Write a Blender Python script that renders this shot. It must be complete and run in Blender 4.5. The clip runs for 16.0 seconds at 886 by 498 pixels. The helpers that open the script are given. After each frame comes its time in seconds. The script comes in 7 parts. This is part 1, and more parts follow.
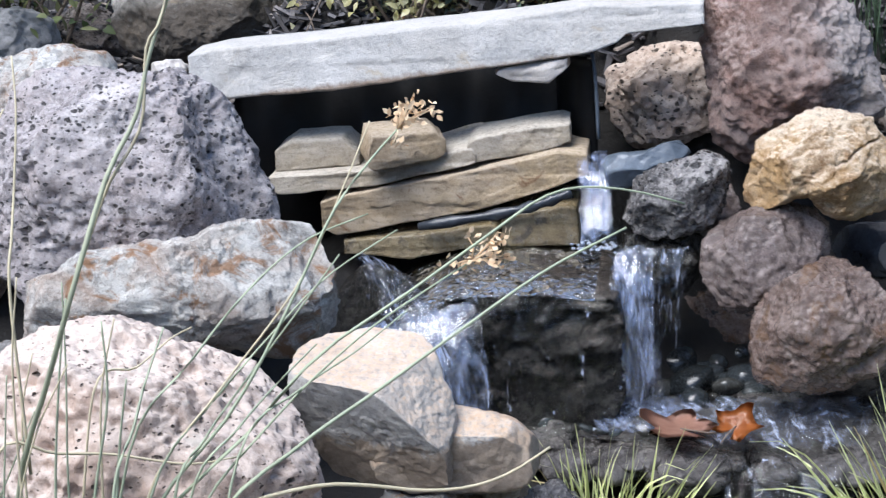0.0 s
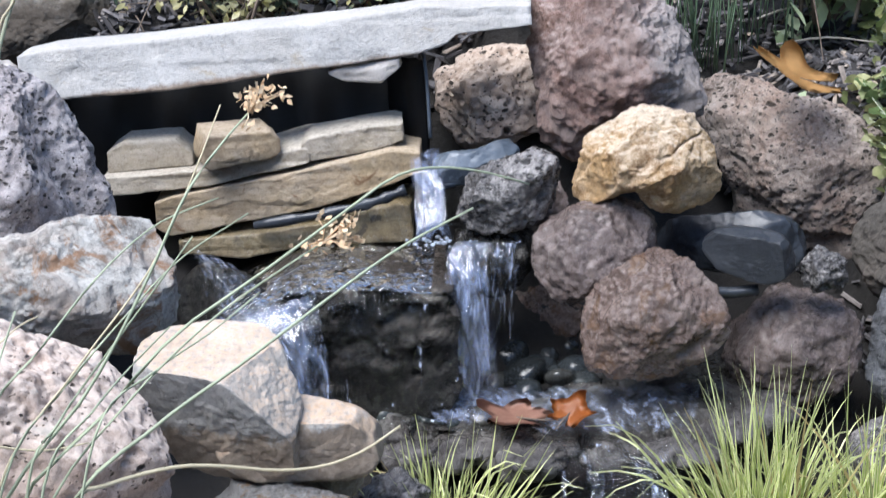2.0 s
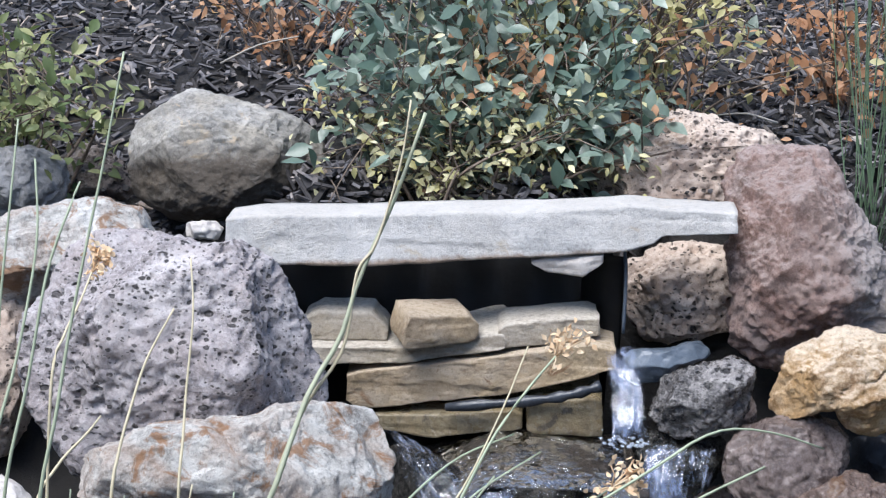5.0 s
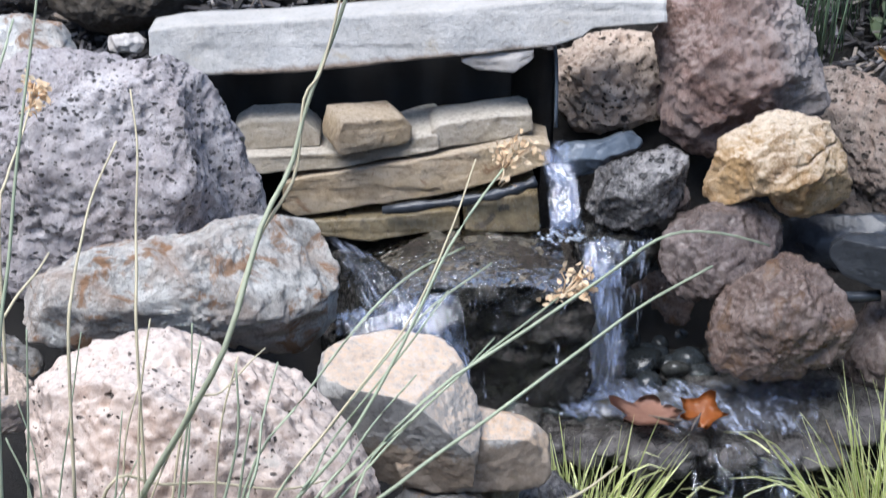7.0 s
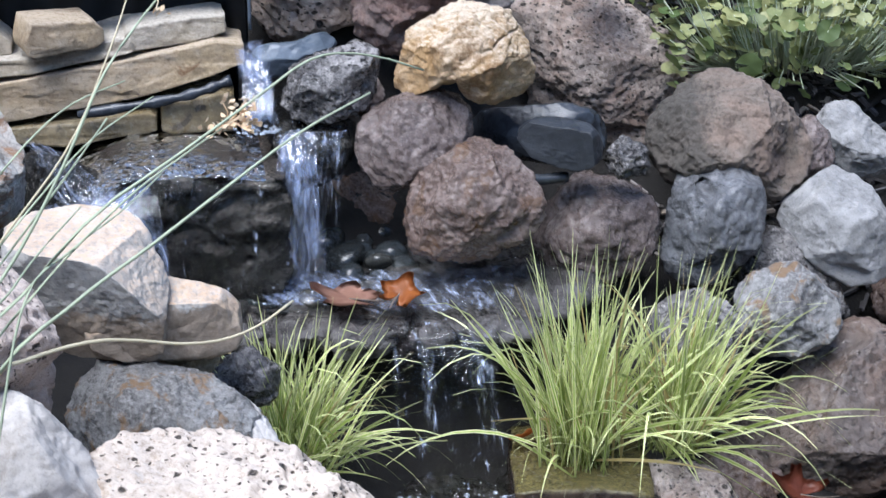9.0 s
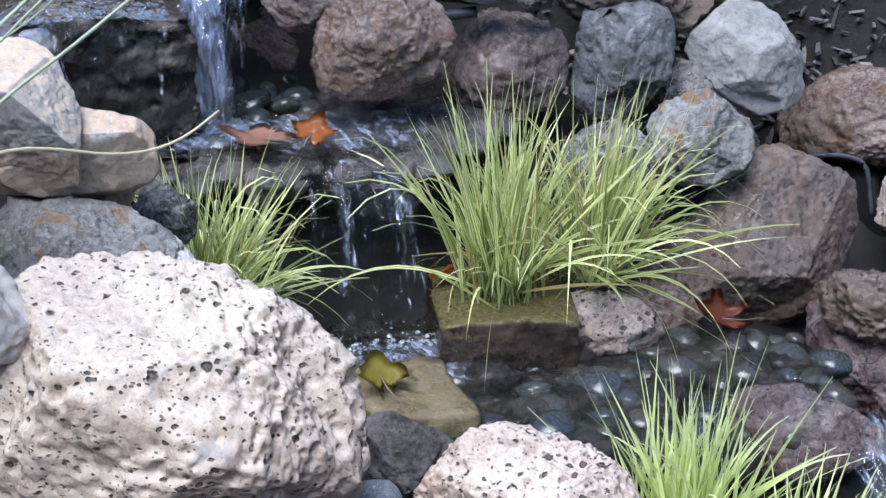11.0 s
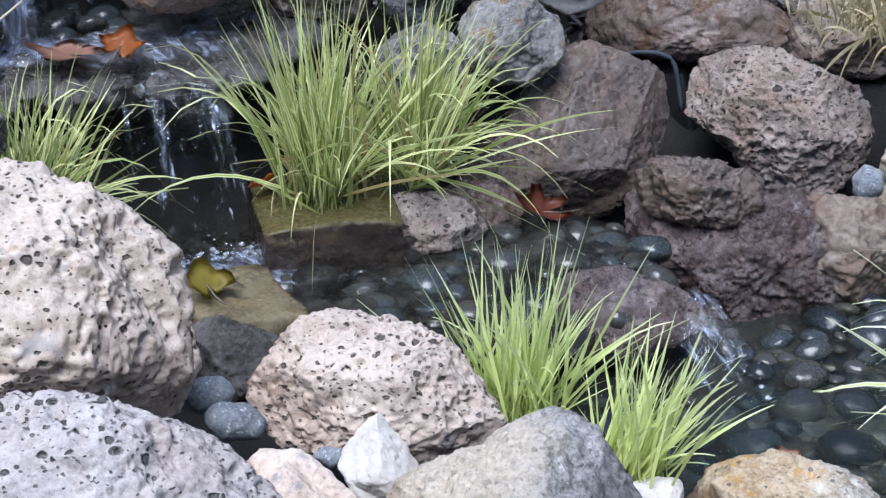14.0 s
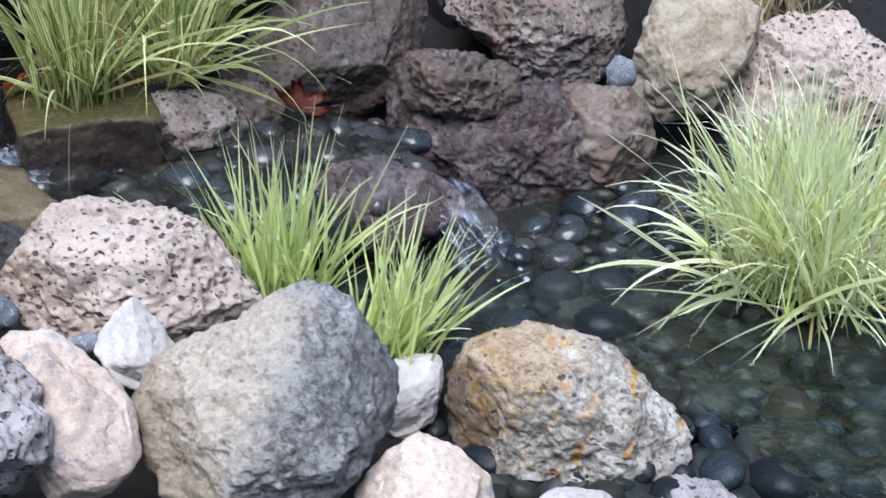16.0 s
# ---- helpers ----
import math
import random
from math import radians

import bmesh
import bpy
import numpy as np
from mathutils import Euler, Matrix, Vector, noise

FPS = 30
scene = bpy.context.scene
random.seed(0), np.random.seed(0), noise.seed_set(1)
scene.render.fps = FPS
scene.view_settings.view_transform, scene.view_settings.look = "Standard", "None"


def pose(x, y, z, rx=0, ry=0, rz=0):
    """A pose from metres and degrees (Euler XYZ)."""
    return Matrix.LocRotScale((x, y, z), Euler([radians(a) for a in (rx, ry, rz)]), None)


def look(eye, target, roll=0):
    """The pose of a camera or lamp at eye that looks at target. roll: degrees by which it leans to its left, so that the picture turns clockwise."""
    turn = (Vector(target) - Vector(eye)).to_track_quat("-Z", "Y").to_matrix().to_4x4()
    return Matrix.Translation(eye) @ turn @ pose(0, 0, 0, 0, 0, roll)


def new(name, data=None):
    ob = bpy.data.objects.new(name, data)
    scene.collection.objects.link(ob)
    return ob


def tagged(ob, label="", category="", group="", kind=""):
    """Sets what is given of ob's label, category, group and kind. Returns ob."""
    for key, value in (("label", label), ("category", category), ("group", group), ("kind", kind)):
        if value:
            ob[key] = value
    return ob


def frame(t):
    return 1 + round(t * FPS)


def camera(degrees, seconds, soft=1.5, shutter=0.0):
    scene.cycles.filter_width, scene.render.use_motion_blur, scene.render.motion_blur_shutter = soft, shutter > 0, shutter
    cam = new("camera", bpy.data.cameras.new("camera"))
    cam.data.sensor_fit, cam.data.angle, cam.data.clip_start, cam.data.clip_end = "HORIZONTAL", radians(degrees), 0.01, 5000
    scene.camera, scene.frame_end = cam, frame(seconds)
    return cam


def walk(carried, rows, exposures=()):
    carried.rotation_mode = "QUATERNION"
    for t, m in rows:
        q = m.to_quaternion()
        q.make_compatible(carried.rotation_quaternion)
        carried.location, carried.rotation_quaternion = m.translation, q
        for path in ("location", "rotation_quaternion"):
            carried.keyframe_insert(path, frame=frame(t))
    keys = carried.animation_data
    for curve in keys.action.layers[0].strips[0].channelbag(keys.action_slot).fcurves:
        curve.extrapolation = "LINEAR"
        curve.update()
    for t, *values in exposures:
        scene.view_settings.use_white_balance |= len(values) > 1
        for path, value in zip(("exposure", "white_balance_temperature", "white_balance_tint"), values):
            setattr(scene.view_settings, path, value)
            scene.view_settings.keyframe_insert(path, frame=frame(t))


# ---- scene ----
# ---- camera ----
EXPOSURES = [(0.0, 0.69, 6050, 10), (3.5, 0.80, 6100, 10), (6.0, 0.52, 6100, 10), (6.5, 0.52, 6100, 10), (7.2, 0.62, 6050, 10), (8.6, 0.74, 5850, 10), (12.0, 0.60, 5680, 10), (16.0, 0.40, 5700, 10)]
cam = camera(30.04, 16.0, soft=1.25, shutter=0.3)
PATH = [
    (0, (0.2816, 0.2497, 1.3106), (-0.0219, 2.1219, 0.6760), -4.17),
    (0.5, (0.2764, 0.2352, 1.2930), (0.0443, 2.1174, 0.6580), -3.94),
    (1, (0.2533, 0.2169, 1.2780), (0.1279, 2.1063, 0.6343), -3.47),
    (1.5, (0.2454, 0.2120, 1.2732), (0.1522, 2.1019, 0.6256), -3.40),
    (2, (0.2449, 0.2031, 1.2832), (0.1738, 2.1042, 0.6663), -2.74),
    (2.5, (0.2155, 0.1962, 1.3159), (0.1345, 2.1220, 0.7823), -1.42),
    (3, (0.1455, 0.2011, 1.3593), (0.0899, 2.1356, 0.8547), -0.22),
    (3.5, (0.0518, 0.2256, 1.3951), (-0.0035, 2.1603, 0.8914), 0.72),
    (3.7, (0.0212, 0.2457, 1.4315), (-0.0379, 2.1748, 0.9068), 1.78),
    (5.8, (-0.0387, 0.2021, 1.4226), (-0.1177, 2.1355, 0.9166), 2.26),
    (6, (-0.0427, 0.2077, 1.4317), (-0.1126, 2.1307, 0.8868), 1.69),
    (6.5, (-0.0515, 0.2120, 1.4556), (-0.0393, 2.1092, 0.8228), 0.70),
    (7, (-0.0634, 0.2345, 1.4579), (-0.0255, 2.0813, 0.6912), 0.51),
    (7.5, (0.0319, 0.2269, 1.4463), (0.0769, 2.0506, 0.6263), 0.78),
    (8, (0.0578, 0.1789, 1.4257), (0.2194, 2.0102, 0.6380), 2.02),
    (8.5, (0.0113, 0.1345, 1.3586), (0.2795, 1.9844, 0.6472), 1.49),
    (9, (0.0309, 0.1193, 1.2972), (0.3445, 1.9537, 0.5645), 0.96),
    (9.2, (0.0353, 0.1157, 1.2963), (0.3518, 1.9416, 0.5439), 0.63),
    (11.3, (-0.0392, 0.1255, 1.1549), (0.4419, 1.8824, 0.3293), 0.39),
    (11.5, (-0.0393, 0.1227, 1.1498), (0.4494, 1.8738, 0.3162), 0.32),
    (12, (-0.0345, 0.1162, 1.1315), (0.4886, 1.8549, 0.2929), 0.23),
    (12.5, (-0.0297, 0.0976, 1.1142), (0.5548, 1.8171, 0.2764), -0.02),
    (13, (-0.0366, 0.0911, 1.1019), (0.6051, 1.7924, 0.2690), 0.39),
    (13.5, (-0.0413, 0.0811, 1.0865), (0.6091, 1.7821, 0.2596), -0.58),
    (14, (-0.0487, 0.0918, 1.0833), (0.6182, 1.7772, 0.2377), -0.19),
    (14.5, (-0.0589, 0.0893, 1.0756), (0.6534, 1.7510, 0.2205), 0.37),
    (15, (-0.0748, 0.0866, 1.0367), (0.7321, 1.7021, 0.1770), 1.09),
    (15.5, (-0.0828, 0.0642, 1.0098), (0.8230, 1.6344, 0.1648), 1.35),
    (16, (-0.0309, 0.0410, 1.0313), (0.8522, 1.5892, 0.1240), 1.58),
]
walk(cam, [(t, look(eye, target, roll)) for t, eye, target, roll in PATH], EXPOSURES)
# ---- light ----
world = bpy.data.worlds.new("sky")
scene.world = world
world.use_nodes = True
wn, wl = world.node_tree.nodes, world.node_tree.links
sky = wn.new("ShaderNodeTexSky")
sky.sky_type, sky.sun_disc = "NISHITA", False
sky.sun_elevation, sky.sun_rotation = radians(65), radians(225)
wl.new(sky.outputs["Color"], wn["Background"].inputs["Color"])
wn["Background"].inputs["Strength"].default_value = 0.15
sun = new("sun", bpy.data.lights.new("sun", "SUN"))
sun.data.energy, sun.data.angle, sun.data.color = 4.0, radians(42), (1.0, 0.97, 0.94)
sun.matrix_world = look((-0.9, 0.8, 4.0), (0.3, 2.0, 0.4))
# ---- materials ----
def shader(name, rough=0.8, metal=0.0):
    m = bpy.data.materials.new(name)
    m.use_nodes = True
    bsdf = m.node_tree.nodes["Principled BSDF"]
    bsdf.inputs["Roughness"].default_value, bsdf.inputs["Metallic"].default_value = rough, metal
    return m, m.node_tree.nodes, m.node_tree.links, bsdf


def noise_node(n, l, co, scale, detail=6, rough=0.6, distort=0.0):
    t = n.new("ShaderNodeTexNoise")
    t.inputs["Scale"].default_value, t.inputs["Detail"].default_value = scale, detail
    t.inputs["Roughness"].default_value, t.inputs["Distortion"].default_value = rough, distort
    l.new(co, t.inputs["Vector"])
    return t.outputs["Fac"]


def ramp(n, l, fac, stops):
    r = n.new("ShaderNodeValToRGB")
    e = r.color_ramp.elements
    while len(e) < len(stops):
        e.new(0.5)
    for k, (p, c) in enumerate(stops):
        e[k].position = p
        e[k].color = (*c, 1) if len(c) == 3 else c
    l.new(fac, r.inputs["Fac"])
    return r.outputs["Color"]


def mixed(n, l, fac, a, b, how="MIX"):
    x = n.new("ShaderNodeMix")
    x.data_type, x.blend_type = "RGBA", how
    for sock, val in ((x.inputs[0], fac), (x.inputs[6], a), (x.inputs[7], b)):
        if isinstance(val, (int, float)):
            sock.default_value = val
        elif isinstance(val, tuple):
            sock.default_value = (*val, 1)
        else:
            l.new(val, sock)
    return x.outputs[2]


def ranged(n, l, fac, a, b, lo=0.0, hi=1.0):
    r = n.new("ShaderNodeMapRange")
    for k, v in zip(range(1, 5), (a, b, lo, hi)):
        r.inputs[k].default_value = v
    l.new(fac, r.inputs[0])
    return r.outputs[0]


def relief(n, l, bsdf, heights):
    """Stacks bumps: (height socket, strength, distance in metres)."""
    last = None
    for h, strength, dist in heights:
        b = n.new("ShaderNodeBump")
        b.inputs["Strength"].default_value, b.inputs["Distance"].default_value = strength, dist
        l.new(h, b.inputs["Height"])
        if last:
            l.new(last, b.inputs["Normal"])
        last = b.outputs["Normal"]
    l.new(last, bsdf.inputs["Normal"])


def stone(name, dark, mid, pale, rough=0.85, grain=1.0, pits=0.0, stain=None, stain_at=0.62, tops=None, wet=0.0, layers=False, speck=0.5, vary=1.0, pit_size=0.36, stain_scale=19, zones=(), hue=None, own=None):
    """Stone: mottled at hand size, grainy at millimetres; pits: bubbles of lava, their shade painted in; stain: lichen
    or rust patches; tops: a second colour on upward faces, for tan and olive crowns and for painted light from above;
    zones: colours along a direction, for own tints and for painted shade.
    """
    m, n, l, bsdf = shader(name, rough)
    co = n.new("ShaderNodeTexCoord").outputs["Object"]
    if layers:
        mp = n.new("ShaderNodeMapping")
        mp.inputs["Scale"].default_value = (0.55, 0.65, 1.5)
        l.new(co, mp.inputs["Vector"])
        band = mp.outputs["Vector"]
    else:
        band = co
    big = noise_node(n, l, band, 11, 5, 0.62, 0.3)
    fine = noise_node(n, l, co, 140, 7, 0.75)
    grit = noise_node(n, l, co, 420, 3, 0.7)
    col = ramp(n, l, big, [(0.3, dark), (0.5, mid), (0.7, pale)])
    blotch = noise_node(n, l, band, 30, 9, 0.72, 0.5)
    col = mixed(n, l, ranged(n, l, blotch, 0.52, 0.68, 0.0, 0.65 * vary), col, tuple(v * 0.6 for v in dark))
    col = mixed(n, l, ranged(n, l, blotch, 0.47, 0.33, 0.0, 0.6 * vary), col, pale)
    col = mixed(n, l, ranged(n, l, fine, 0.48, 0.64, 0.0, 0.7 * vary), col, mixed(n, l, 0.6, pale, mid))
    col = mixed(n, l, ranged(n, l, fine, 0.46, 0.34, 0.0, 0.5 * vary), col, tuple(v * 0.55 for v in dark))
    col = mixed(n, l, ranged(n, l, grit, 0.55, 0.75, 0.0, speck), col, tuple(v * 0.35 for v in dark))
    col = mixed(n, l, ranged(n, l, grit, 0.42, 0.28, 0.0, 0.5 * speck), col, tuple(min(1, v * 1.35) for v in pale))
    if own:
        r = n.new("ShaderNodeObjectInfo").outputs["Random"]
        col = mixed(n, l, ranged(n, l, r, 0.45, 0.85, 0.0, 0.75), col, mixed(n, l, ranged(n, l, big, 0.35, 0.65), tuple(0.55 * v for v in own), own))
        col = mixed(n, l, ranged(n, l, r, 0.30, 0.05, 0.0, 0.7), col, tuple(0.6 * v for v in dark))
    if hue:
        col = mixed(n, l, ranged(n, l, noise_node(n, l, co, 8, 6, 0.65, 0.8), 0.44, 0.62, 0.0, 0.7), col, mixed(n, l, ranged(n, l, fine, 0.35, 0.65), tuple(0.65 * v for v in hue), hue))
    if stain:
        patch = noise_node(n, l, co, stain_scale, 8, 0.7, 0.6)
        col = mixed(n, l, ranged(n, l, patch, stain_at, stain_at + 0.07, 0.0, 0.85), col, stain)
    # Some zones darken undersides and hollows: shade put into the stone's colour.
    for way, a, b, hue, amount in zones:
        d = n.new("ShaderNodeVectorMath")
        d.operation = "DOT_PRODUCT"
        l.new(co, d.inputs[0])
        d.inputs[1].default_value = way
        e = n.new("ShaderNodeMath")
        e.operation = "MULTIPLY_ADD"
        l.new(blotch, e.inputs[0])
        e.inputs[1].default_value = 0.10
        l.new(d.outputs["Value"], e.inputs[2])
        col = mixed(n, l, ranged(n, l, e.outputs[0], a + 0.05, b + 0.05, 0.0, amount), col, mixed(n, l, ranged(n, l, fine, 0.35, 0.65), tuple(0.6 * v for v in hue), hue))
    # Upward faces take the tops colour; on pale stones this paints light from above.
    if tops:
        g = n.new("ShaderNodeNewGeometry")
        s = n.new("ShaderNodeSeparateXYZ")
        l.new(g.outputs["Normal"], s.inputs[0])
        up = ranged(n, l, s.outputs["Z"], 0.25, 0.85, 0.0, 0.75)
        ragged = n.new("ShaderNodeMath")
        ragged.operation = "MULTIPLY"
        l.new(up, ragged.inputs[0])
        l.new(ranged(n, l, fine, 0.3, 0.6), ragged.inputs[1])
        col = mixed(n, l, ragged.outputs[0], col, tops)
    heights = [(blotch, 0.35 * grain, 0.012), (fine, 0.7 * grain, 0.006), (grit, 0.5 * grain, 0.0015)]
    if pits:
        # Bubbles of three sizes, bent out of round and lying flat, each of its own width, thick in some places and
        # sparse in others; their inner shade is painted as dark colour, with paler rims.
        bend = n.new("ShaderNodeVectorMath")
        bend.operation = "MULTIPLY_ADD"
        warp = n.new("ShaderNodeTexNoise")
        warp.inputs["Scale"].default_value, warp.inputs["Detail"].default_value = 70, 3
        l.new(co, warp.inputs["Vector"])
        l.new(warp.outputs["Color"], bend.inputs[0])
        bend.inputs[1].default_value = (0.010, 0.010, 0.010)
        flat = n.new("ShaderNodeMapping")
        flat.inputs["Scale"].default_value = (0.85, 0.9, 1.3)
        l.new(co, flat.inputs["Vector"])
        l.new(flat.outputs["Vector"], bend.inputs[2])
        crowd = ranged(n, l, noise_node(n, l, co, 13, 3, 0.5), 0.36, 0.62, -0.08, 0.04)
        for scale, amount, deep, most in ((44, 1.0, 0.013, 0.72), (80, 1.0, 0.009, 0.85), (160, 0.8, 0.004, 0.95)):
            v = n.new("ShaderNodeTexVoronoi")
            v.inputs["Scale"].default_value, v.inputs["Randomness"].default_value = scale, 1.0
            l.new(bend.outputs[0], v.inputs["Vector"])
            own = n.new("ShaderNodeSeparateColor")
            l.new(v.outputs["Color"], own.inputs[0])
            size = n.new("ShaderNodeMath")
            size.operation = "MULTIPLY_ADD"
            l.new(own.outputs[0], size.inputs[0])
            size.inputs[1].default_value = pit_size * most
            l.new(crowd, size.inputs[2])
            gap = n.new("ShaderNodeMath")
            gap.operation = "SUBTRACT"
            l.new(v.outputs["Distance"], gap.inputs[0])
            l.new(size.outputs[0], gap.inputs[1])
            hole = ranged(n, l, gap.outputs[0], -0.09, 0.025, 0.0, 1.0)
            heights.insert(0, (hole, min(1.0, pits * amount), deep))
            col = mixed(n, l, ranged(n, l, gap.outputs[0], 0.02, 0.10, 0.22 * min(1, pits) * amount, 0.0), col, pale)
            # Shade inside each bubble, put into the base colour.
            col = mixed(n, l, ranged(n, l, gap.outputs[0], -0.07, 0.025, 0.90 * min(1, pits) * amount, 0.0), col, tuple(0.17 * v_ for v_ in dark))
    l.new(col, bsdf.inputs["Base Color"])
    relief(n, l, bsdf, heights)
    if wet:
        l.new(ranged(n, l, noise_node(n, l, co, 30, 4), 0.35, 0.62, max(0.06, rough - wet), rough), bsdf.inputs["Roughness"])
        bsdf.inputs["Coat Weight"].default_value = 0.8 * wet
        bsdf.inputs["Coat Roughness"].default_value = 0.16
    return m


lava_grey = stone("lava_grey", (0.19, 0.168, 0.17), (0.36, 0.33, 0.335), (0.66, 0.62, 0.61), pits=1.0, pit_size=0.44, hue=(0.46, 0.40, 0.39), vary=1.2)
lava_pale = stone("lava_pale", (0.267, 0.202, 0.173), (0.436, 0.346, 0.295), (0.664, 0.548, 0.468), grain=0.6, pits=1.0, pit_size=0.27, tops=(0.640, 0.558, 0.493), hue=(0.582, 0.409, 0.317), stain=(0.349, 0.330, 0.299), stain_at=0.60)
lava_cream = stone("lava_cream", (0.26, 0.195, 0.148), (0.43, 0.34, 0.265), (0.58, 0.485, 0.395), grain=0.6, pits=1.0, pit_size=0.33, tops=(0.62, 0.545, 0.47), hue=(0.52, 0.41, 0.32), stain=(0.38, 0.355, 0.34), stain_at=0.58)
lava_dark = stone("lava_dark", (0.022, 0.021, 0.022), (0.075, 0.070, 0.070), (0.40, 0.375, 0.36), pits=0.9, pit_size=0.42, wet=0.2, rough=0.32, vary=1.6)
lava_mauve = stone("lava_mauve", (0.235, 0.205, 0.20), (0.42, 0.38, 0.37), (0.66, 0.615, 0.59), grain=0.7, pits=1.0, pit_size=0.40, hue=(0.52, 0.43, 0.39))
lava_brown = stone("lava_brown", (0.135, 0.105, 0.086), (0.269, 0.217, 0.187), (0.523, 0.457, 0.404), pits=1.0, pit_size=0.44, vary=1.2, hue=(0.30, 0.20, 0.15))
red_brown = stone("red_brown_rock", (0.138, 0.081, 0.062), (0.276, 0.168, 0.136), (0.469, 0.345, 0.304), pits=0.3, grain=1.3, tops=(0.36, 0.31, 0.29), vary=1.2, zones=[((0.98, -0.19, 0.15), 0.08, 0.12, (0.50, 0.46, 0.44), 0.75)], hue=(0.40, 0.32, 0.29))
yellow_rock = stone("yellow_rock", (0.34, 0.19, 0.09), (0.58, 0.41, 0.24), (0.80, 0.67, 0.50), pits=0.1, grain=1.5, tops=(0.78, 0.68, 0.55), speck=0.5, vary=1.4, hue=(0.62, 0.36, 0.13))
grey_wet = stone("grey_wet_rock", (0.061, 0.045, 0.041), (0.137, 0.103, 0.093), (0.335, 0.277, 0.255), rough=0.33, wet=0.28, pits=0.3, vary=1.3, hue=(0.14, 0.105, 0.092))
rust_wet = stone("rusty_wet_rock", (0.057, 0.037, 0.029), (0.128, 0.085, 0.068), (0.323, 0.263, 0.234), rough=0.30, wet=0.26, stain=(0.114, 0.061, 0.030), stain_at=0.54, pits=0.1, vary=1.3, hue=(0.15, 0.10, 0.078))
purple_wet = stone("purple_wet_rock", (0.055, 0.042, 0.044), (0.145, 0.112, 0.114), (0.36, 0.30, 0.295), rough=0.26, wet=0.2, grain=2.0, pits=0.8, vary=1.4, hue=(0.15, 0.085, 0.07))
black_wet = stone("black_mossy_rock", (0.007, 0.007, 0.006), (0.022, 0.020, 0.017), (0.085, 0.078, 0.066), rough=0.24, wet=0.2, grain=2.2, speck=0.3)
lichen_white = stone("white_rock_with_rust_lichen", (0.32, 0.30, 0.28), (0.56, 0.545, 0.51), (0.82, 0.80, 0.75), stain=(0.30, 0.155, 0.07), stain_at=0.53, stain_scale=18, speck=0.5, vary=1.5, grain=1.5, hue=(0.46, 0.33, 0.25))
# The zone paints the boulder's lower front dark brown, as in shade.
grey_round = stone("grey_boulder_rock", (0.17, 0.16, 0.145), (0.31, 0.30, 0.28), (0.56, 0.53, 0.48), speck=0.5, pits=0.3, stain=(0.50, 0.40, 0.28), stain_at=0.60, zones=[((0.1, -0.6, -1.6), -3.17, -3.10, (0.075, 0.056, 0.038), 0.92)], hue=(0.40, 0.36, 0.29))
# The zone paints shade into the hollow at front left.
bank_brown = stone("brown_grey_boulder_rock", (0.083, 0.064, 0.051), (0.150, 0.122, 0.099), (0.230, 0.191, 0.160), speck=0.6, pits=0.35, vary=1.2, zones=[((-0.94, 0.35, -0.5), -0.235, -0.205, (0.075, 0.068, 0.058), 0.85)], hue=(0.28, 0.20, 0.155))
blue_grey = stone("blue_grey_rock", (0.115, 0.108, 0.104), (0.235, 0.228, 0.222), (0.50, 0.49, 0.48), stain=(0.25, 0.155, 0.08), stain_at=0.53, stain_scale=28, vary=1.5, grain=1.4)
tan_rock = stone("tan_rock", (0.30, 0.23, 0.15), (0.46, 0.38, 0.28), (0.62, 0.55, 0.45), pits=0.2)
# First zone: orange crown; second: shade painted on the underside.
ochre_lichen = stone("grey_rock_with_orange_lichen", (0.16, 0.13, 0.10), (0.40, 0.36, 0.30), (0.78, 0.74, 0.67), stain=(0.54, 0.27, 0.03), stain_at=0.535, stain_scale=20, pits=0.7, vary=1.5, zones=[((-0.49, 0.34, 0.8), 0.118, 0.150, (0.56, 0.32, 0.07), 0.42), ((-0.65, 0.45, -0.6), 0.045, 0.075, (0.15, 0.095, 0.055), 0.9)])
white_stone = stone("pale_stone", (0.361, 0.323, 0.286), (0.499, 0.459, 0.420), (0.619, 0.586, 0.554), grain=0.5, speck=0.25, vary=0.7)
pink_rock = stone("pink_rock", (0.512, 0.386, 0.308), (0.708, 0.562, 0.462), (0.878, 0.749, 0.638), stain=(0.30, 0.29, 0.30), stain_at=0.58)
bluestone = stone("pale_bluestone", (0.32, 0.318, 0.312), (0.455, 0.448, 0.435), (0.60, 0.585, 0.56), grain=0.8, tops=(0.46, 0.43, 0.39), speck=0.35, vary=0.8, stain=(0.40, 0.35, 0.28), stain_at=0.60, hue=(0.50, 0.48, 0.45), zones=[((0.415, 0, -5), -4.105, -4.07, (0.25, 0.17, 0.11), 0.85)])
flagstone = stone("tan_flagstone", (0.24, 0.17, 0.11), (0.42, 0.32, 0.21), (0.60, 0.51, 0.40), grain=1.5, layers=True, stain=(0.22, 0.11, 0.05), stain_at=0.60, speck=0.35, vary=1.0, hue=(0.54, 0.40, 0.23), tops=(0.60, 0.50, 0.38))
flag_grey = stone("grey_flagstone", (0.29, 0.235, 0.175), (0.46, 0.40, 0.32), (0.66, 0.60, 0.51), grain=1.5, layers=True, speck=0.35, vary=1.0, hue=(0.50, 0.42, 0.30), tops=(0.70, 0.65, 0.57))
flag_wet = stone("wet_flagstone", (0.095, 0.072, 0.040), (0.190, 0.152, 0.088), (0.31, 0.26, 0.17), rough=0.36, wet=0.28, layers=True, speck=0.35, hue=(0.27, 0.20, 0.10), stain=(0.05, 0.04, 0.028), stain_at=0.57)
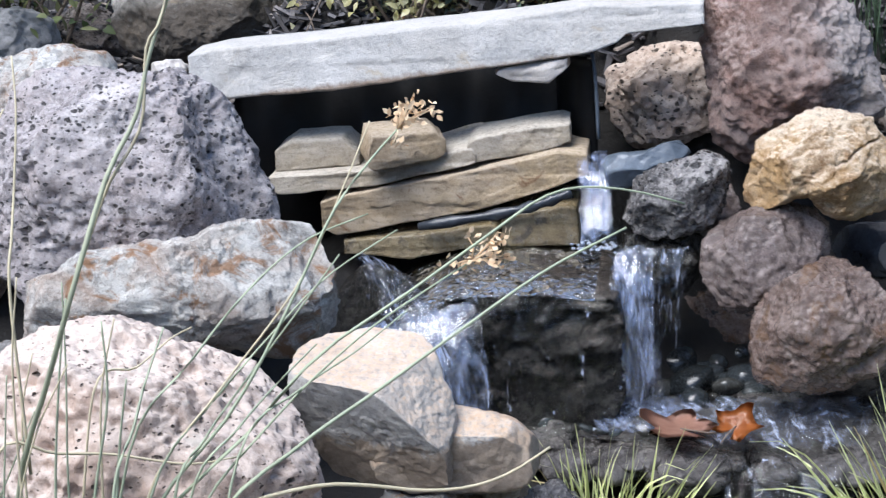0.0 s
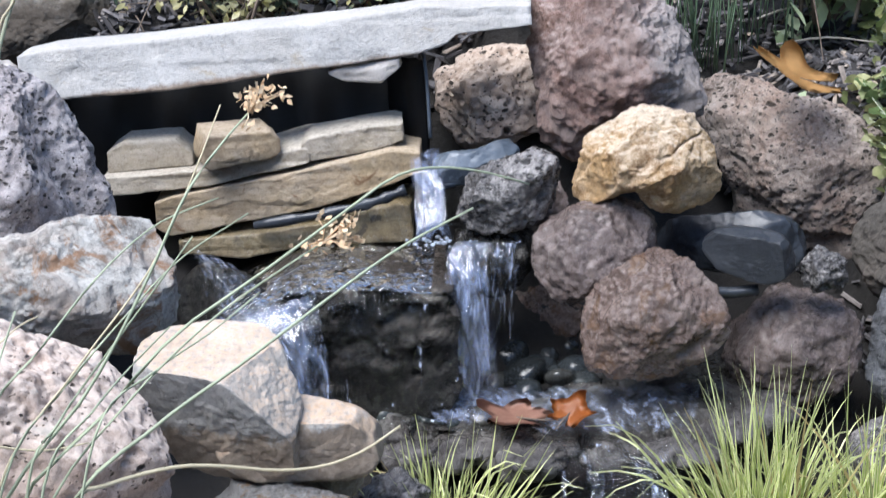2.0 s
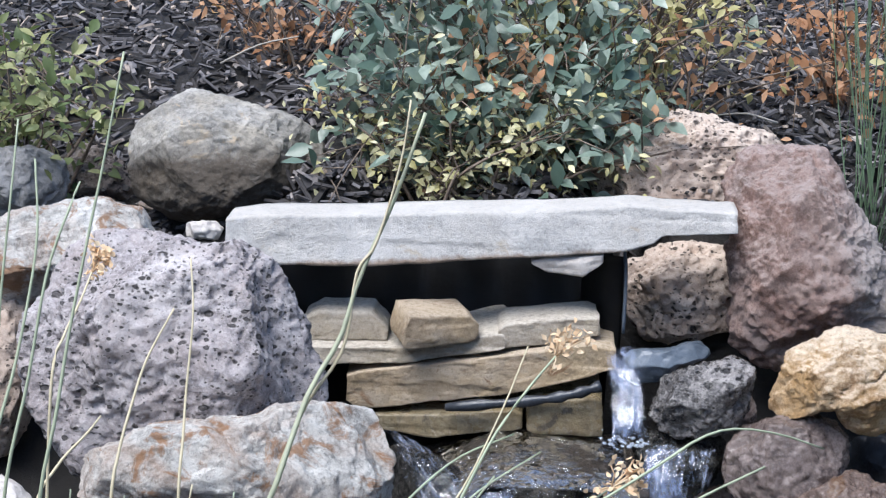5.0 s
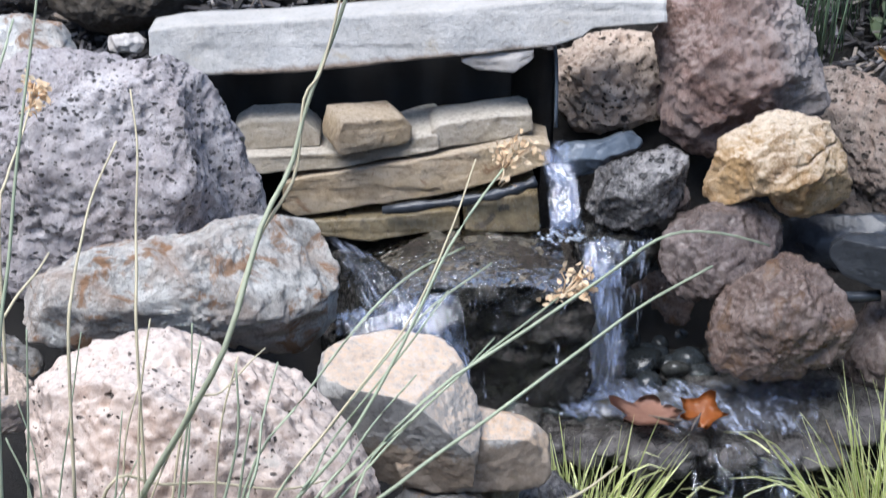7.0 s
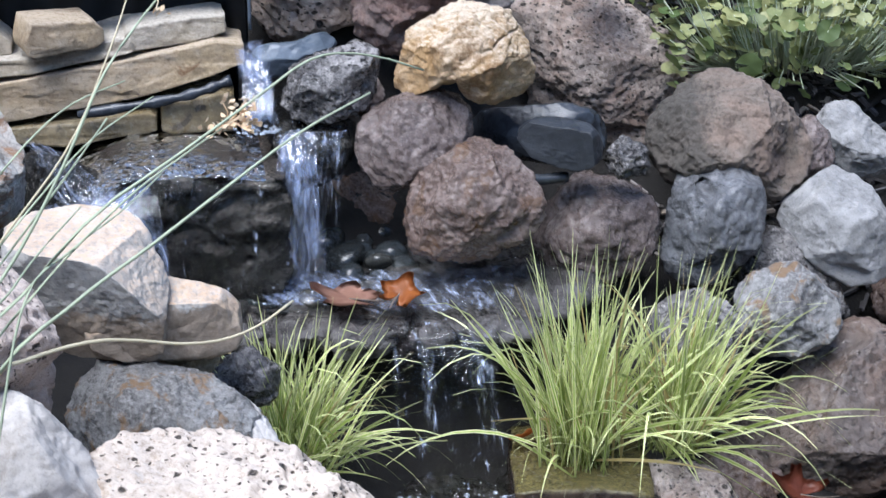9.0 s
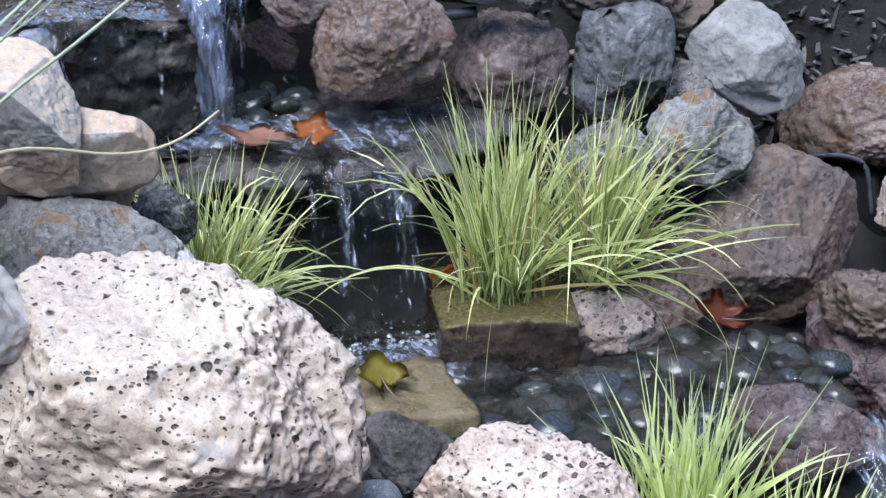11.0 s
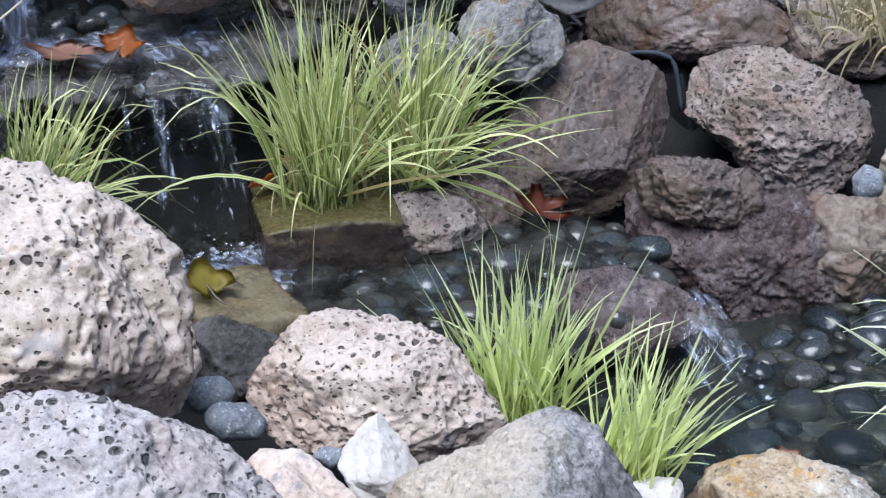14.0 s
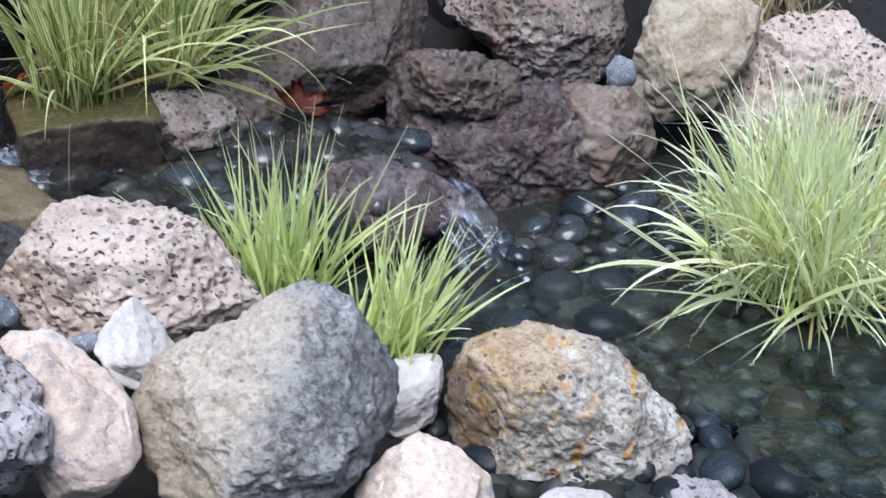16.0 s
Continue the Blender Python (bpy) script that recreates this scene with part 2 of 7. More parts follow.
# Dark right flank and foot are shade painted into the colour.
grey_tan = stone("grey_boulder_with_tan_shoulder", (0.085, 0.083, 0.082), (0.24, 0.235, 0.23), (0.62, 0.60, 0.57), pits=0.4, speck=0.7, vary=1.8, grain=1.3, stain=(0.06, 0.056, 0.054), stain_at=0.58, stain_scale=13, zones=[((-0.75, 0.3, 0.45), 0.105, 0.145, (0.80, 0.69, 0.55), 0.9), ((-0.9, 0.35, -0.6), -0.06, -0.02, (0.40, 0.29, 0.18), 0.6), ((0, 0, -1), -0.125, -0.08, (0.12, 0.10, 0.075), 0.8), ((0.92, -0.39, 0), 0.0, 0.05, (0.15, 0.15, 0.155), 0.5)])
moss_top = stone("wet_brown_stone_with_olive_top", (0.014, 0.009, 0.006), (0.036, 0.022, 0.014), (0.085, 0.055, 0.036), rough=0.3, wet=0.24, tops=(0.235, 0.205, 0.070), speck=0.3, grain=1.5)
liner_black = stone("black_rubber_liner", (0.012, 0.014, 0.018), (0.024, 0.028, 0.035), (0.06, 0.068, 0.08), rough=0.26, grain=0.25, speck=0.15, vary=0.6)
rubble_wet = stone("wet_rubble", (0.024, 0.022, 0.022), (0.075, 0.068, 0.065), (0.24, 0.225, 0.22), rough=0.16, grain=1.4, speck=0.4, vary=1.2)
slate = stone("slate", (0.014, 0.016, 0.019), (0.025, 0.028, 0.033), (0.047, 0.051, 0.058), rough=0.4, grain=0.4, speck=0.2, vary=0.45)
pebble_dark = stone("dark_river_pebble", (0.006, 0.009, 0.011), (0.016, 0.022, 0.027), (0.055, 0.070, 0.082), rough=0.4, grain=0.12, speck=0.3, vary=0.8, own=(0.038, 0.034, 0.025))
pebble_dark.node_tree.nodes["Principled BSDF"].inputs["Specular IOR Level"].default_value = 0.2
pebble_black = stone("black_wet_pebble", (0.010, 0.012, 0.013), (0.027, 0.032, 0.035), (0.085, 0.097, 0.105), rough=0.14, grain=0.10, speck=0.3, vary=0.7, own=(0.06, 0.054, 0.042))
pebble_grey = stone("dry_grey_pebble", (0.085, 0.095, 0.112), (0.155, 0.172, 0.195), (0.33, 0.35, 0.37), rough=0.8, grain=0.4, speck=1.0, vary=0.9, stain=(0.52, 0.54, 0.56), stain_at=0.57, stain_scale=170)
liner = stone("rubber_liner", (0.040, 0.052, 0.068), (0.068, 0.087, 0.112), (0.15, 0.18, 0.22), rough=0.38, grain=0.22, speck=0.15, vary=0.6)
soil = stone("dark_soil", (0.006, 0.005, 0.0045), (0.012, 0.010, 0.009), (0.026, 0.022, 0.018), grain=1.5, rough=0.7)
charcoal = stone("charcoal_rock", (0.034, 0.034, 0.035), (0.086, 0.088, 0.094), (0.225, 0.229, 0.244), pits=0.5, rough=0.45, wet=0.3, vary=1.3)
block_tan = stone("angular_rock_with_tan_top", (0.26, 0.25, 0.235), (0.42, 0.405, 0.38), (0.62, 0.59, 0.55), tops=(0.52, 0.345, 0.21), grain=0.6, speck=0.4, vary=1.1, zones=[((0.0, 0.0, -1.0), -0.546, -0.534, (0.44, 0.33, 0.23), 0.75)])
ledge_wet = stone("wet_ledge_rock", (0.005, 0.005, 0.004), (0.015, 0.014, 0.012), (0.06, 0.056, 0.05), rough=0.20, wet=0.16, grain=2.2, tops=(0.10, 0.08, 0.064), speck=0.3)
pale_grey = stone("light_grey_rock", (0.16, 0.156, 0.152), (0.27, 0.265, 0.26), (0.42, 0.41, 0.405), grain=1.0, speck=0.4, vary=0.9)
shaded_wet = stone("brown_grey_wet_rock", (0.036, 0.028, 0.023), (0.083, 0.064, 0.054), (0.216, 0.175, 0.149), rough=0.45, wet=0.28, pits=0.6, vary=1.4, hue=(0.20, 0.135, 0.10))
damp_tan = stone("damp_tan_rock", (0.10, 0.075, 0.058), (0.19, 0.145, 0.115), (0.33, 0.265, 0.22), rough=0.55, wet=0.22, pits=0.5, vary=1.2, hue=(0.24, 0.15, 0.10))
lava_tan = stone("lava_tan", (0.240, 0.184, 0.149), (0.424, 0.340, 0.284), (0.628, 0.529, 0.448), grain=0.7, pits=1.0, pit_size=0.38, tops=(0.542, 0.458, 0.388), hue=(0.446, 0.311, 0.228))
# ---- shapes ----
def hashed(i, j, k, seed):
    h = (i.astype(np.int64) * 374761393 + j.astype(np.int64) * 668265263 + k.astype(np.int64) * 2147483647 + seed * 144665) & 0xFFFFFFFF
    h = ((h ^ (h >> 13)) * 1274126177) & 0xFFFFFFFF
    h = ((h ^ (h >> 16)) * 2246822519) & 0xFFFFFFFF
    return ((h ^ (h >> 15)) & 0xFFFFFF) / float(0xFFFFFF)


def value_noise(p, seed):
    c = np.floor(p)
    f = p - c
    f = f * f * (3 - 2 * f)
    c = c.astype(np.int64)
    out = 0
    for dx in (0, 1):
        for dy in (0, 1):
            for dz in (0, 1):
                w = (f[:, 0] if dx else 1 - f[:, 0]) * (f[:, 1] if dy else 1 - f[:, 1]) * (f[:, 2] if dz else 1 - f[:, 2])
                out = out + w * hashed(c[:, 0] + dx, c[:, 1] + dy, c[:, 2] + dz, seed)
    return out - 0.5


def fractal(p, scale, seed, octaves=4, gain=0.55):
    out, amp = 0, 1.0
    for k in range(octaves):
        out = out + amp * value_noise(p * scale * 2.03**k + 17.3 * k, seed + k)
        amp *= gain
    return out


def bubbles(p, scale, seed):
    """Distance to the nearest of scattered bubble centres, over the bubble's own size (1: at its rim)."""
    q = p * scale
    c = np.floor(q).astype(np.int64)
    best = np.full(len(p), 9.0)
    for dx in (-1, 0, 1):
        for dy in (-1, 0, 1):
            for dz in (-1, 0, 1):
                i, j, k = c[:, 0] + dx, c[:, 1] + dy, c[:, 2] + dz
                d = np.sqrt((i + hashed(i, j, k, seed) - q[:, 0]) ** 2 + (j + hashed(i, j, k, seed + 1) - q[:, 1]) ** 2 + (k + hashed(i, j, k, seed + 2) - q[:, 2]) ** 2)
                size = 0.10 + 0.48 * hashed(i, j, k, seed + 3) ** 2.2
                best = np.minimum(best, d / size)
    return best


BALLS = {}


def ball(level):
    if level not in BALLS:
        bm = bmesh.new()
        bmesh.ops.create_icosphere(bm, subdivisions=level, radius=1.0)
        me = bpy.data.meshes.new("ball")
        bm.to_mesh(me)
        bm.free()
        me.shade_smooth()
        co = np.empty(len(me.vertices) * 3, np.float32)
        me.vertices.foreach_get("co", co)
        BALLS[level] = (me, co.reshape(-1, 3).astype(float))
    return BALLS[level]


def put(name, me, mat, label="", category="", group="", kind="", parent=None):
    if mat:
        me.materials.clear()
        me.materials.append(mat)
    ob = new(name, me)
    if parent:
        ob.parent = parent
    return tagged(ob, label, category, group, kind)


def part(name, bm, mat, parent=None, label=""):
    me = bpy.data.meshes.new(name)
    bm.to_mesh(me)
    bm.free()
    return put(name, me, mat, label, parent=parent)


SEED = [100]


def rock(name, at, turn, depth, profile, mat, label, level=6, square=0.72, facets=7, rough=1.0, pits=0.0, pit_scale=58, category="rock", group="", kind="", chips=None, cuts=()):
    """A rock round `at`, turned (yaw, pitch): profile gives its reach all round its broad face, depth its half thickness.
    facets: broken planes; chips: smaller flat breaks; cuts: (normal, distance from the middle) of its own large split faces; rough: unevenness; pits: depth in metres of the bubbles in lava."""
    SEED[0] += 7
    seed = SEED[0]
    rng = np.random.default_rng(seed)
    base, s = ball(level)
    me = base.copy()
    me.name = name
    prof = np.array(profile)
    theta = np.arctan2(s[:, 2], s[:, 0])
    reach = np.interp(theta % (2 * np.pi), np.linspace(0, 2 * np.pi, len(prof) + 1), np.r_[prof, prof[0]])
    rho = np.hypot(s[:, 0], s[:, 2])
    side = rho**square * reach
    p = np.stack([side * np.cos(theta), np.sign(s[:, 1]) * np.abs(s[:, 1]) ** square * depth, side * np.sin(theta)], 1)
    size = float(prof.mean())
    # Broken faces all over the front, which leave the rim as it is.
    held = np.clip(np.abs(s[:, 1]) * 2.6, 0, 1)
    for k in range(facets + 3 if facets > 1 else 0):
        a = 2.4 * k + rng.uniform(0, 2.4)
        lean = 0.25 + 0.95 * ((k + 0.5) / (facets + 3)) ** 0.7 + rng.normal(0, 0.12)
        d = np.array([math.cos(a) * math.sin(lean), -math.cos(lean), math.sin(a) * math.sin(lean)])
        h = p @ d
        top = h.max() * rng.uniform(0.70, 0.90)
        over = np.maximum(h - top, 0) * held
        p = p - np.outer(over * 0.97, d)
    if chips is None:
        chips = 0 if category == "pebble" else 10 if pits > 0.005 else 30
    front = np.flatnonzero(s[:, 1] < 0.35)
    for k in range(chips):
        n = p[front[rng.integers(len(front))]] / np.array([size, depth, size])
        d = n / np.array([size, depth, size]) * size + rng.normal(0, 0.22, 3)
        d = d / np.linalg.norm(d)
        h = p @ d
        p = p - np.outer(np.maximum(h - h.max() * (1 - rng.uniform(0.02, 0.11)), 0) * 0.98, d)
    for d, off in cuts:
        d = np.array(d) / np.linalg.norm(d)
        p = p - np.outer(np.maximum(p @ d - off, 0) * 0.97, d)
    out = p / (np.linalg.norm(p, axis=1, keepdims=True) + 1e-9)
    world = p + np.array(at)
    bumpy = (0.10 if chips < 20 and not cuts else 0.05) * size * fractal(world, 1.3 / size, seed, 2) + 0.050 * size * fractal(world, 5.0 / size, seed + 9, 4, 0.58)
    bumpy = bumpy + 0.007 * fractal(world, 55, seed + 5, 3, 0.65) - 0.07 * size * np.clip(0.22 - np.abs(fractal(world, 3.2 / size, seed + 55, 3, 0.5)), 0, 1)
    if pits:
        b = bubbles(world, pit_scale, seed)
        b2 = bubbles(world + 3.1, pit_scale * 2.1, seed + 31)
        patch = np.clip(1.1 + 2.2 * value_noise(world * 16, seed + 77), 0.15, 1.3)
        bumpy = bumpy * rough - patch * pits * 0.60 * (np.clip((1.12 - b) / 0.45, 0, 1) + 0.5 * np.clip((1.12 - b2) / 0.5, 0, 1))
    else:
        bumpy = bumpy * rough
    p = p + out * bumpy[:, None]
    a, b = math.radians(turn[0]), math.radians(turn[1])
    m = np.array(Matrix.Rotation(a, 3, "Z") @ Matrix.Rotation(b, 3, "X"))
    p = p @ m.T + np.array(at)
    me.vertices.foreach_set("co", p.astype(np.float32).ravel())
    me.update()
    return put(name, me, mat, label, category, group, kind)


def slab(name, xs, tops, bots, depth, at, yaw, mat, label, lean=0.0, uneven=0.006, step=0.008, batter=0.0, category="stone", group="", kind=""):
    """A split stone slab: heights of its upper and lower edge along its length, its depth from front to back, rough broken faces."""
    SEED[0] += 7
    seed = SEED[0]
    nx, ny, nz = max(4, int((xs[-1] - xs[0]) / step)), max(3, int(depth / (2 * step))), max(3, int((max(tops) - min(bots)) / step))
    gx = np.linspace(xs[0], xs[-1], nx + 1)
    index, verts, faces = {}, [], []

    def at_grid(i, j, k):
        if (i, j, k) not in index:
            index[i, j, k] = len(verts)
            x = gx[i]
            lo, hi = np.interp(x, xs, bots), np.interp(x, xs, tops)
            verts.append((x, depth * j / ny, lo + (hi - lo) * k / nz))
        return index[i, j, k]

    for i in range(nx):
        for k in range(nz):
            for j, flip in ((0, False), (ny, True)):
                q = [at_grid(i, j, k), at_grid(i + 1, j, k), at_grid(i + 1, j, k + 1), at_grid(i, j, k + 1)]
                faces.append(q[::-1] if flip else q)
        for j in range(ny):
            for k, flip in ((nz, False), (0, True)):
                q = [at_grid(i, j, k), at_grid(i + 1, j, k), at_grid(i + 1, j + 1, k), at_grid(i, j + 1, k)]
                faces.append(q[::-1] if flip else q)
    for j in range(ny):
        for k in range(nz):
            for i, flip in ((0, True), (nx, False)):
                q = [at_grid(i, j, k), at_grid(i, j + 1, k), at_grid(i, j + 1, k + 1), at_grid(i, j, k + 1)]
                faces.append(q[::-1] if flip else q)
    p = np.array(verts)
    w = p + np.array(at)
    mid = np.array([np.mean(xs), depth / 2, (np.mean(tops) + np.mean(bots)) / 2])
    # Worn edges: pull in what lies near two faces at once.
    half = np.array([(xs[-1] - xs[0]) / 2, depth / 2, np.mean(np.array(tops) - np.array(bots)) / 2])
    near = np.sort(np.maximum(half - np.abs(p - mid), 0), axis=1)
    worn = np.clip(1 - near[:, 1] / 0.006, 0, 1) * 0.0022 * (1 + 1.6 * value_noise(w * 40, seed + 3))
    d = (p - mid) / half
    d /= np.linalg.norm(d, axis=1, keepdims=True) + 1e-9
    p = p - d * worn[:, None]
    step_noise = np.round(2.2 * fractal(w * np.array([1, 1, 1.6]), 13, seed, 3, 0.5)) / 2.2
    p[:, 1] += uneven * (1.6 * step_noise + 1.4 * fractal(w, 24, seed + 2, 4, 0.6))
    p[:, 0] += uneven * 2.0 * fractal(w, 16, seed + 20, 3)
    p[:, 2] += uneven * 1.1 * fractal(w, 12, seed + 40, 4)
    p[:, 1] += batter * (p[:, 2] - min(bots)) / (max(tops) - min(bots))
    m = Matrix.Translation(at) @ Matrix.Rotation(radians(yaw), 4, "Z") @ Matrix.Rotation(radians(lean), 4, "X")
    r = np.array(m)
    p = p @ r[:3, :3].T + r[:3, 3]
    me = bpy.data.meshes.new(name)
    me.from_pydata(p.tolist(), [], faces)
    me.shade_smooth()
    me.update()
    return put(name, me, mat, label, category, group, kind)


def tube_points(bm, points, radii, sides=6):
    """A bent, tapered rod through points."""
    pts = [Vector(p) for p in points]
    rings = []
    for k, p in enumerate(pts):
        way = (pts[min(k + 1, len(pts) - 1)] - pts[max(k - 1, 0)]).normalized()
        a = way.orthogonal().normalized()
        b = way.cross(a)
        rings.append([bm.verts.new(p + radii[k] * (math.cos(2 * math.pi * s / sides) * a + math.sin(2 * math.pi * s / sides) * b)) for s in range(sides)])
    for r, q in zip(rings, rings[1:]):
        for s in range(sides):
            f = bm.faces.new((r[s], r[(s + 1) % sides], q[(s + 1) % sides], q[s]))
            f.smooth = True
    bm.faces.new(rings[0][::-1])
    bm.faces.new(rings[-1])


def smooth_line(points, count):
    """Catmull-Rom through points."""
    pts = [Vector(p) for p in points]
    pts = [pts[0] * 2 - pts[1], *pts, pts[-1] * 2 - pts[-2]]
    out = []
    for k in range(count + 1):
        u = k / count * (len(pts) - 3)
        i = min(int(u), len(pts) - 4)
        f = u - i
        a, b, c, d = pts[i : i + 4]
        out.append(0.5 * (2 * b + (c - a) * f + (2 * a - 5 * b + 4 * c - d) * f * f + (3 * b - a - 3 * c + d) * f**3))
    return out


def dent(ob, at, radius, depth):
    """A round hole worn into a rock's front."""
    for v in ob.data.vertices:
        d = math.hypot(v.co.x - at[0], v.co.z - at[2]) / radius
        if d < 1.3 and v.co.y < at[1] + 0.05:
            v.co.y += depth * max(0.0, min(1.0, (1.25 - d) / 0.5))


def crease(ob, line, wide, deep):
    """A crack in a rock's front along (x, z) points."""
    pts = [Vector(p) for p in line]
    for v in ob.data.vertices:
        q = Vector((v.co.x, v.co.z))
        for a, b in zip(pts, pts[1:]):
            u = max(0.0, min(1.0, (q - a).dot(b - a) / (b - a).length_squared))
            d = (q - a.lerp(b, u)).length / wide
            if d < 1:
                v.co.y += deep * (1 - d)
                break


# ---- ground ----
LAND = [
    (1.05, 1.30, -0.06), (1.35, 1.10, -0.06), (0.80, 1.60, -0.04), (0.75, 1.90, 0.06), (0.50, 1.95, 0.06), (0.95, 1.85, 0.05), (0.30, 2.30, 0.30), (0.42, 2.12, 0.05),
    (0.00, 2.55, 0.45), (-0.30, 2.60, 0.50), (0.15, 2.60, 0.45), (-0.45, 2.10, 0.36), (-0.20, 1.70, 0.14), (0.10, 1.45, 0.02), (0.45, 1.15, 0.04), (0.75, 1.10, 0.02), (0.82, 1.28, 0.00), (0.62, 1.35, 0.03), (0.88, 1.00, -0.02),
    (1.35, 1.90, -0.03), (1.10, 1.95, -0.03), (1.50, 1.50, -0.06), (0.70, 2.45, 0.32), (1.00, 2.30, 0.10), (0.85, 2.2, 0.12), (0.85, 2.75, 0.72), (0.25, 2.78, 0.87), (-0.30, 2.78, 0.86), (0.0, 2.78, 0.87), (0.30, 3.1, 0.88), (-0.30, 3.1, 0.88), (-0.90, 2.70, 0.74), (1.40, 2.70, 0.62), (-1.20, 2.00, 0.52), (2.20, 2.20, 0.40), (0.00, -0.60, -0.10), (-1.00, 0.60, 0.0), (1.60, 0.40, -0.12), (0.30, 0.40, -0.08),
]


def land(x, y):
    """Height of the ground: a bank that falls in terraces to the pool, rising gently behind."""
    pts = np.array(LAND)
    x, y = np.atleast_1d(np.asarray(x, float)), np.atleast_1d(np.asarray(y, float))
    d = np.hypot(x[:, None] - pts[:, 0], y[:, None] - pts[:, 1])
    w = 1 / (d + 0.03) ** 3.2
    near = (w * pts[:, 2]).sum(1) / w.sum(1)
    far = np.where(y > 2.6, 0.87 + 0.10 * np.clip(y - 2.9, 0, 4.0) - 0.12 * np.clip(x - 0.4, 0, 2), np.clip(0.28 * (y - 1.0), -0.1, 0.8))
    reach = np.clip((np.maximum(np.abs(x - 0.3) / 1.5, np.abs(y - 1.6) / 1.55) - 0.75) / 0.35, 0, 1)
    return near * (1 - reach) + far * reach


def make_ground():
    gx = np.r_[-300, -60, -12, np.arange(-5, -2, 0.25), np.arange(-2, 2.6, 0.04), np.arange(2.6, 6, 0.25), 12, 60, 300]
    gy = np.r_[-300, -60, -12, np.arange(-3, 0.4, 0.25), np.arange(0.4, 4.6, 0.04), np.arange(4.6, 9, 0.25), 14, 60, 300]
    X, Y = np.meshgrid(gx, gy)
    p = np.stack([X.ravel(), Y.ravel(), land(X.ravel(), Y.ravel())], 1)
    p[:, 2] += 0.025 * fractal(p, 9, 5, 4)
    n = len(gx)
    faces = [(j * n + i, j * n + i + 1, (j + 1) * n + i + 1, (j + 1) * n + i) for j in range(len(gy) - 1) for i in range(n - 1)]
    me = bpy.data.meshes.new("ground")
    me.from_pydata(p.tolist(), [], faces)
    me.shade_smooth()
    put("ground", me, soil, "dark damp soil bank under the rocks and mulch", "ground", kind="structure")


make_ground()

# Bark mulch on the bank behind: loose chips, too many to count.
mulch_mat, n_, l_, b_ = shader("bark_mulch", 0.9)
isl = n_.new("ShaderNodeNewGeometry").outputs["Random Per Island"]
l_.new(mixed(n_, l_, ranged(n_, l_, noise_node(n_, l_, n_.new("ShaderNodeTexCoord").outputs["Object"], 130), 0.4, 0.65, 0.0, 0.4), ramp(n_, l_, isl, [(0.0, (0.016, 0.015, 0.015)), (0.4, (0.07, 0.066, 0.07)), (0.75, (0.16, 0.155, 0.165)), (0.93, (0.27, 0.24, 0.225)), (1.0, (0.42, 0.34, 0.27))]), (0.05, 0.04, 0.035)), b_.inputs["Base Color"])


def make_mulch():
    rng = np.random.default_rng(4)
    verts, faces = [], []
    spots = []
    for _ in range(21000):
        y = 2.72 + 3.0 * rng.random() ** 1.35
        spots.append((rng.uniform(-1.5 - 0.35 * (y - 2.6), 1.5 + 0.3 * (y - 2.6)), y))
    for x, y in ((rng.uniform(0.75, 1.7), rng.uniform(2.45, 2.9)) for _ in range(1600)):
        spots.append((x, y))
    sp = np.array(spots)
    z = land(sp[:, 0], sp[:, 1])
    for (x, y), h in zip(sp, z):
        L, W, T = rng.uniform(0.006, 0.026), rng.uniform(0.0022, 0.0065), rng.uniform(0.0012, 0.003)
        m = Matrix.Translation((x, y, h + 0.006 + 0.014 * rng.random())) @ Euler((rng.normal(0, 0.45), rng.normal(0, 0.4), rng.uniform(0, 6.28))).to_matrix().to_4x4()
        k = len(verts)
        for sx, sy, sz in ((-1, -1, -1), (1, -0.6, -1), (1, 0.7, -1), (-1, 1, -1), (-0.9, -0.8, 1), (0.8, -0.6, 1), (0.9, 0.6, 1), (-1, 0.7, 1)):
            verts.append(tuple(m @ Vector((sx * L, sy * W, sz * T))))
        faces += [(k, k + 3, k + 2, k + 1), (k + 4, k + 5, k + 6, k + 7), (k, k + 1, k + 5, k + 4), (k + 1, k + 2, k + 6, k + 5), (k + 2, k + 3, k + 7, k + 6), (k + 3, k, k + 4, k + 7)]
    me = bpy.data.meshes.new("bark_mulch")
    me.from_pydata(verts, [], faces)
    put("bark_mulch", me, mulch_mat, "dark shredded bark mulch on the bank behind the rocks", "mulch", kind="stuff")


make_mulch()


# An unseen dark ring, made up to block low sky and darken reflections.
sky_block_mat, n_, l_, b_ = shader("dark_sky_block", 0.8)
co_ = n_.new("ShaderNodeTexCoord").outputs["Object"]
l_.new(ramp(n_, l_, noise_node(n_, l_, co_, 3, 8, 0.7), [(0.35, (0.008, 0.014, 0.006)), (0.65, (0.045, 0.065, 0.028))]), b_.inputs["Base Color"])


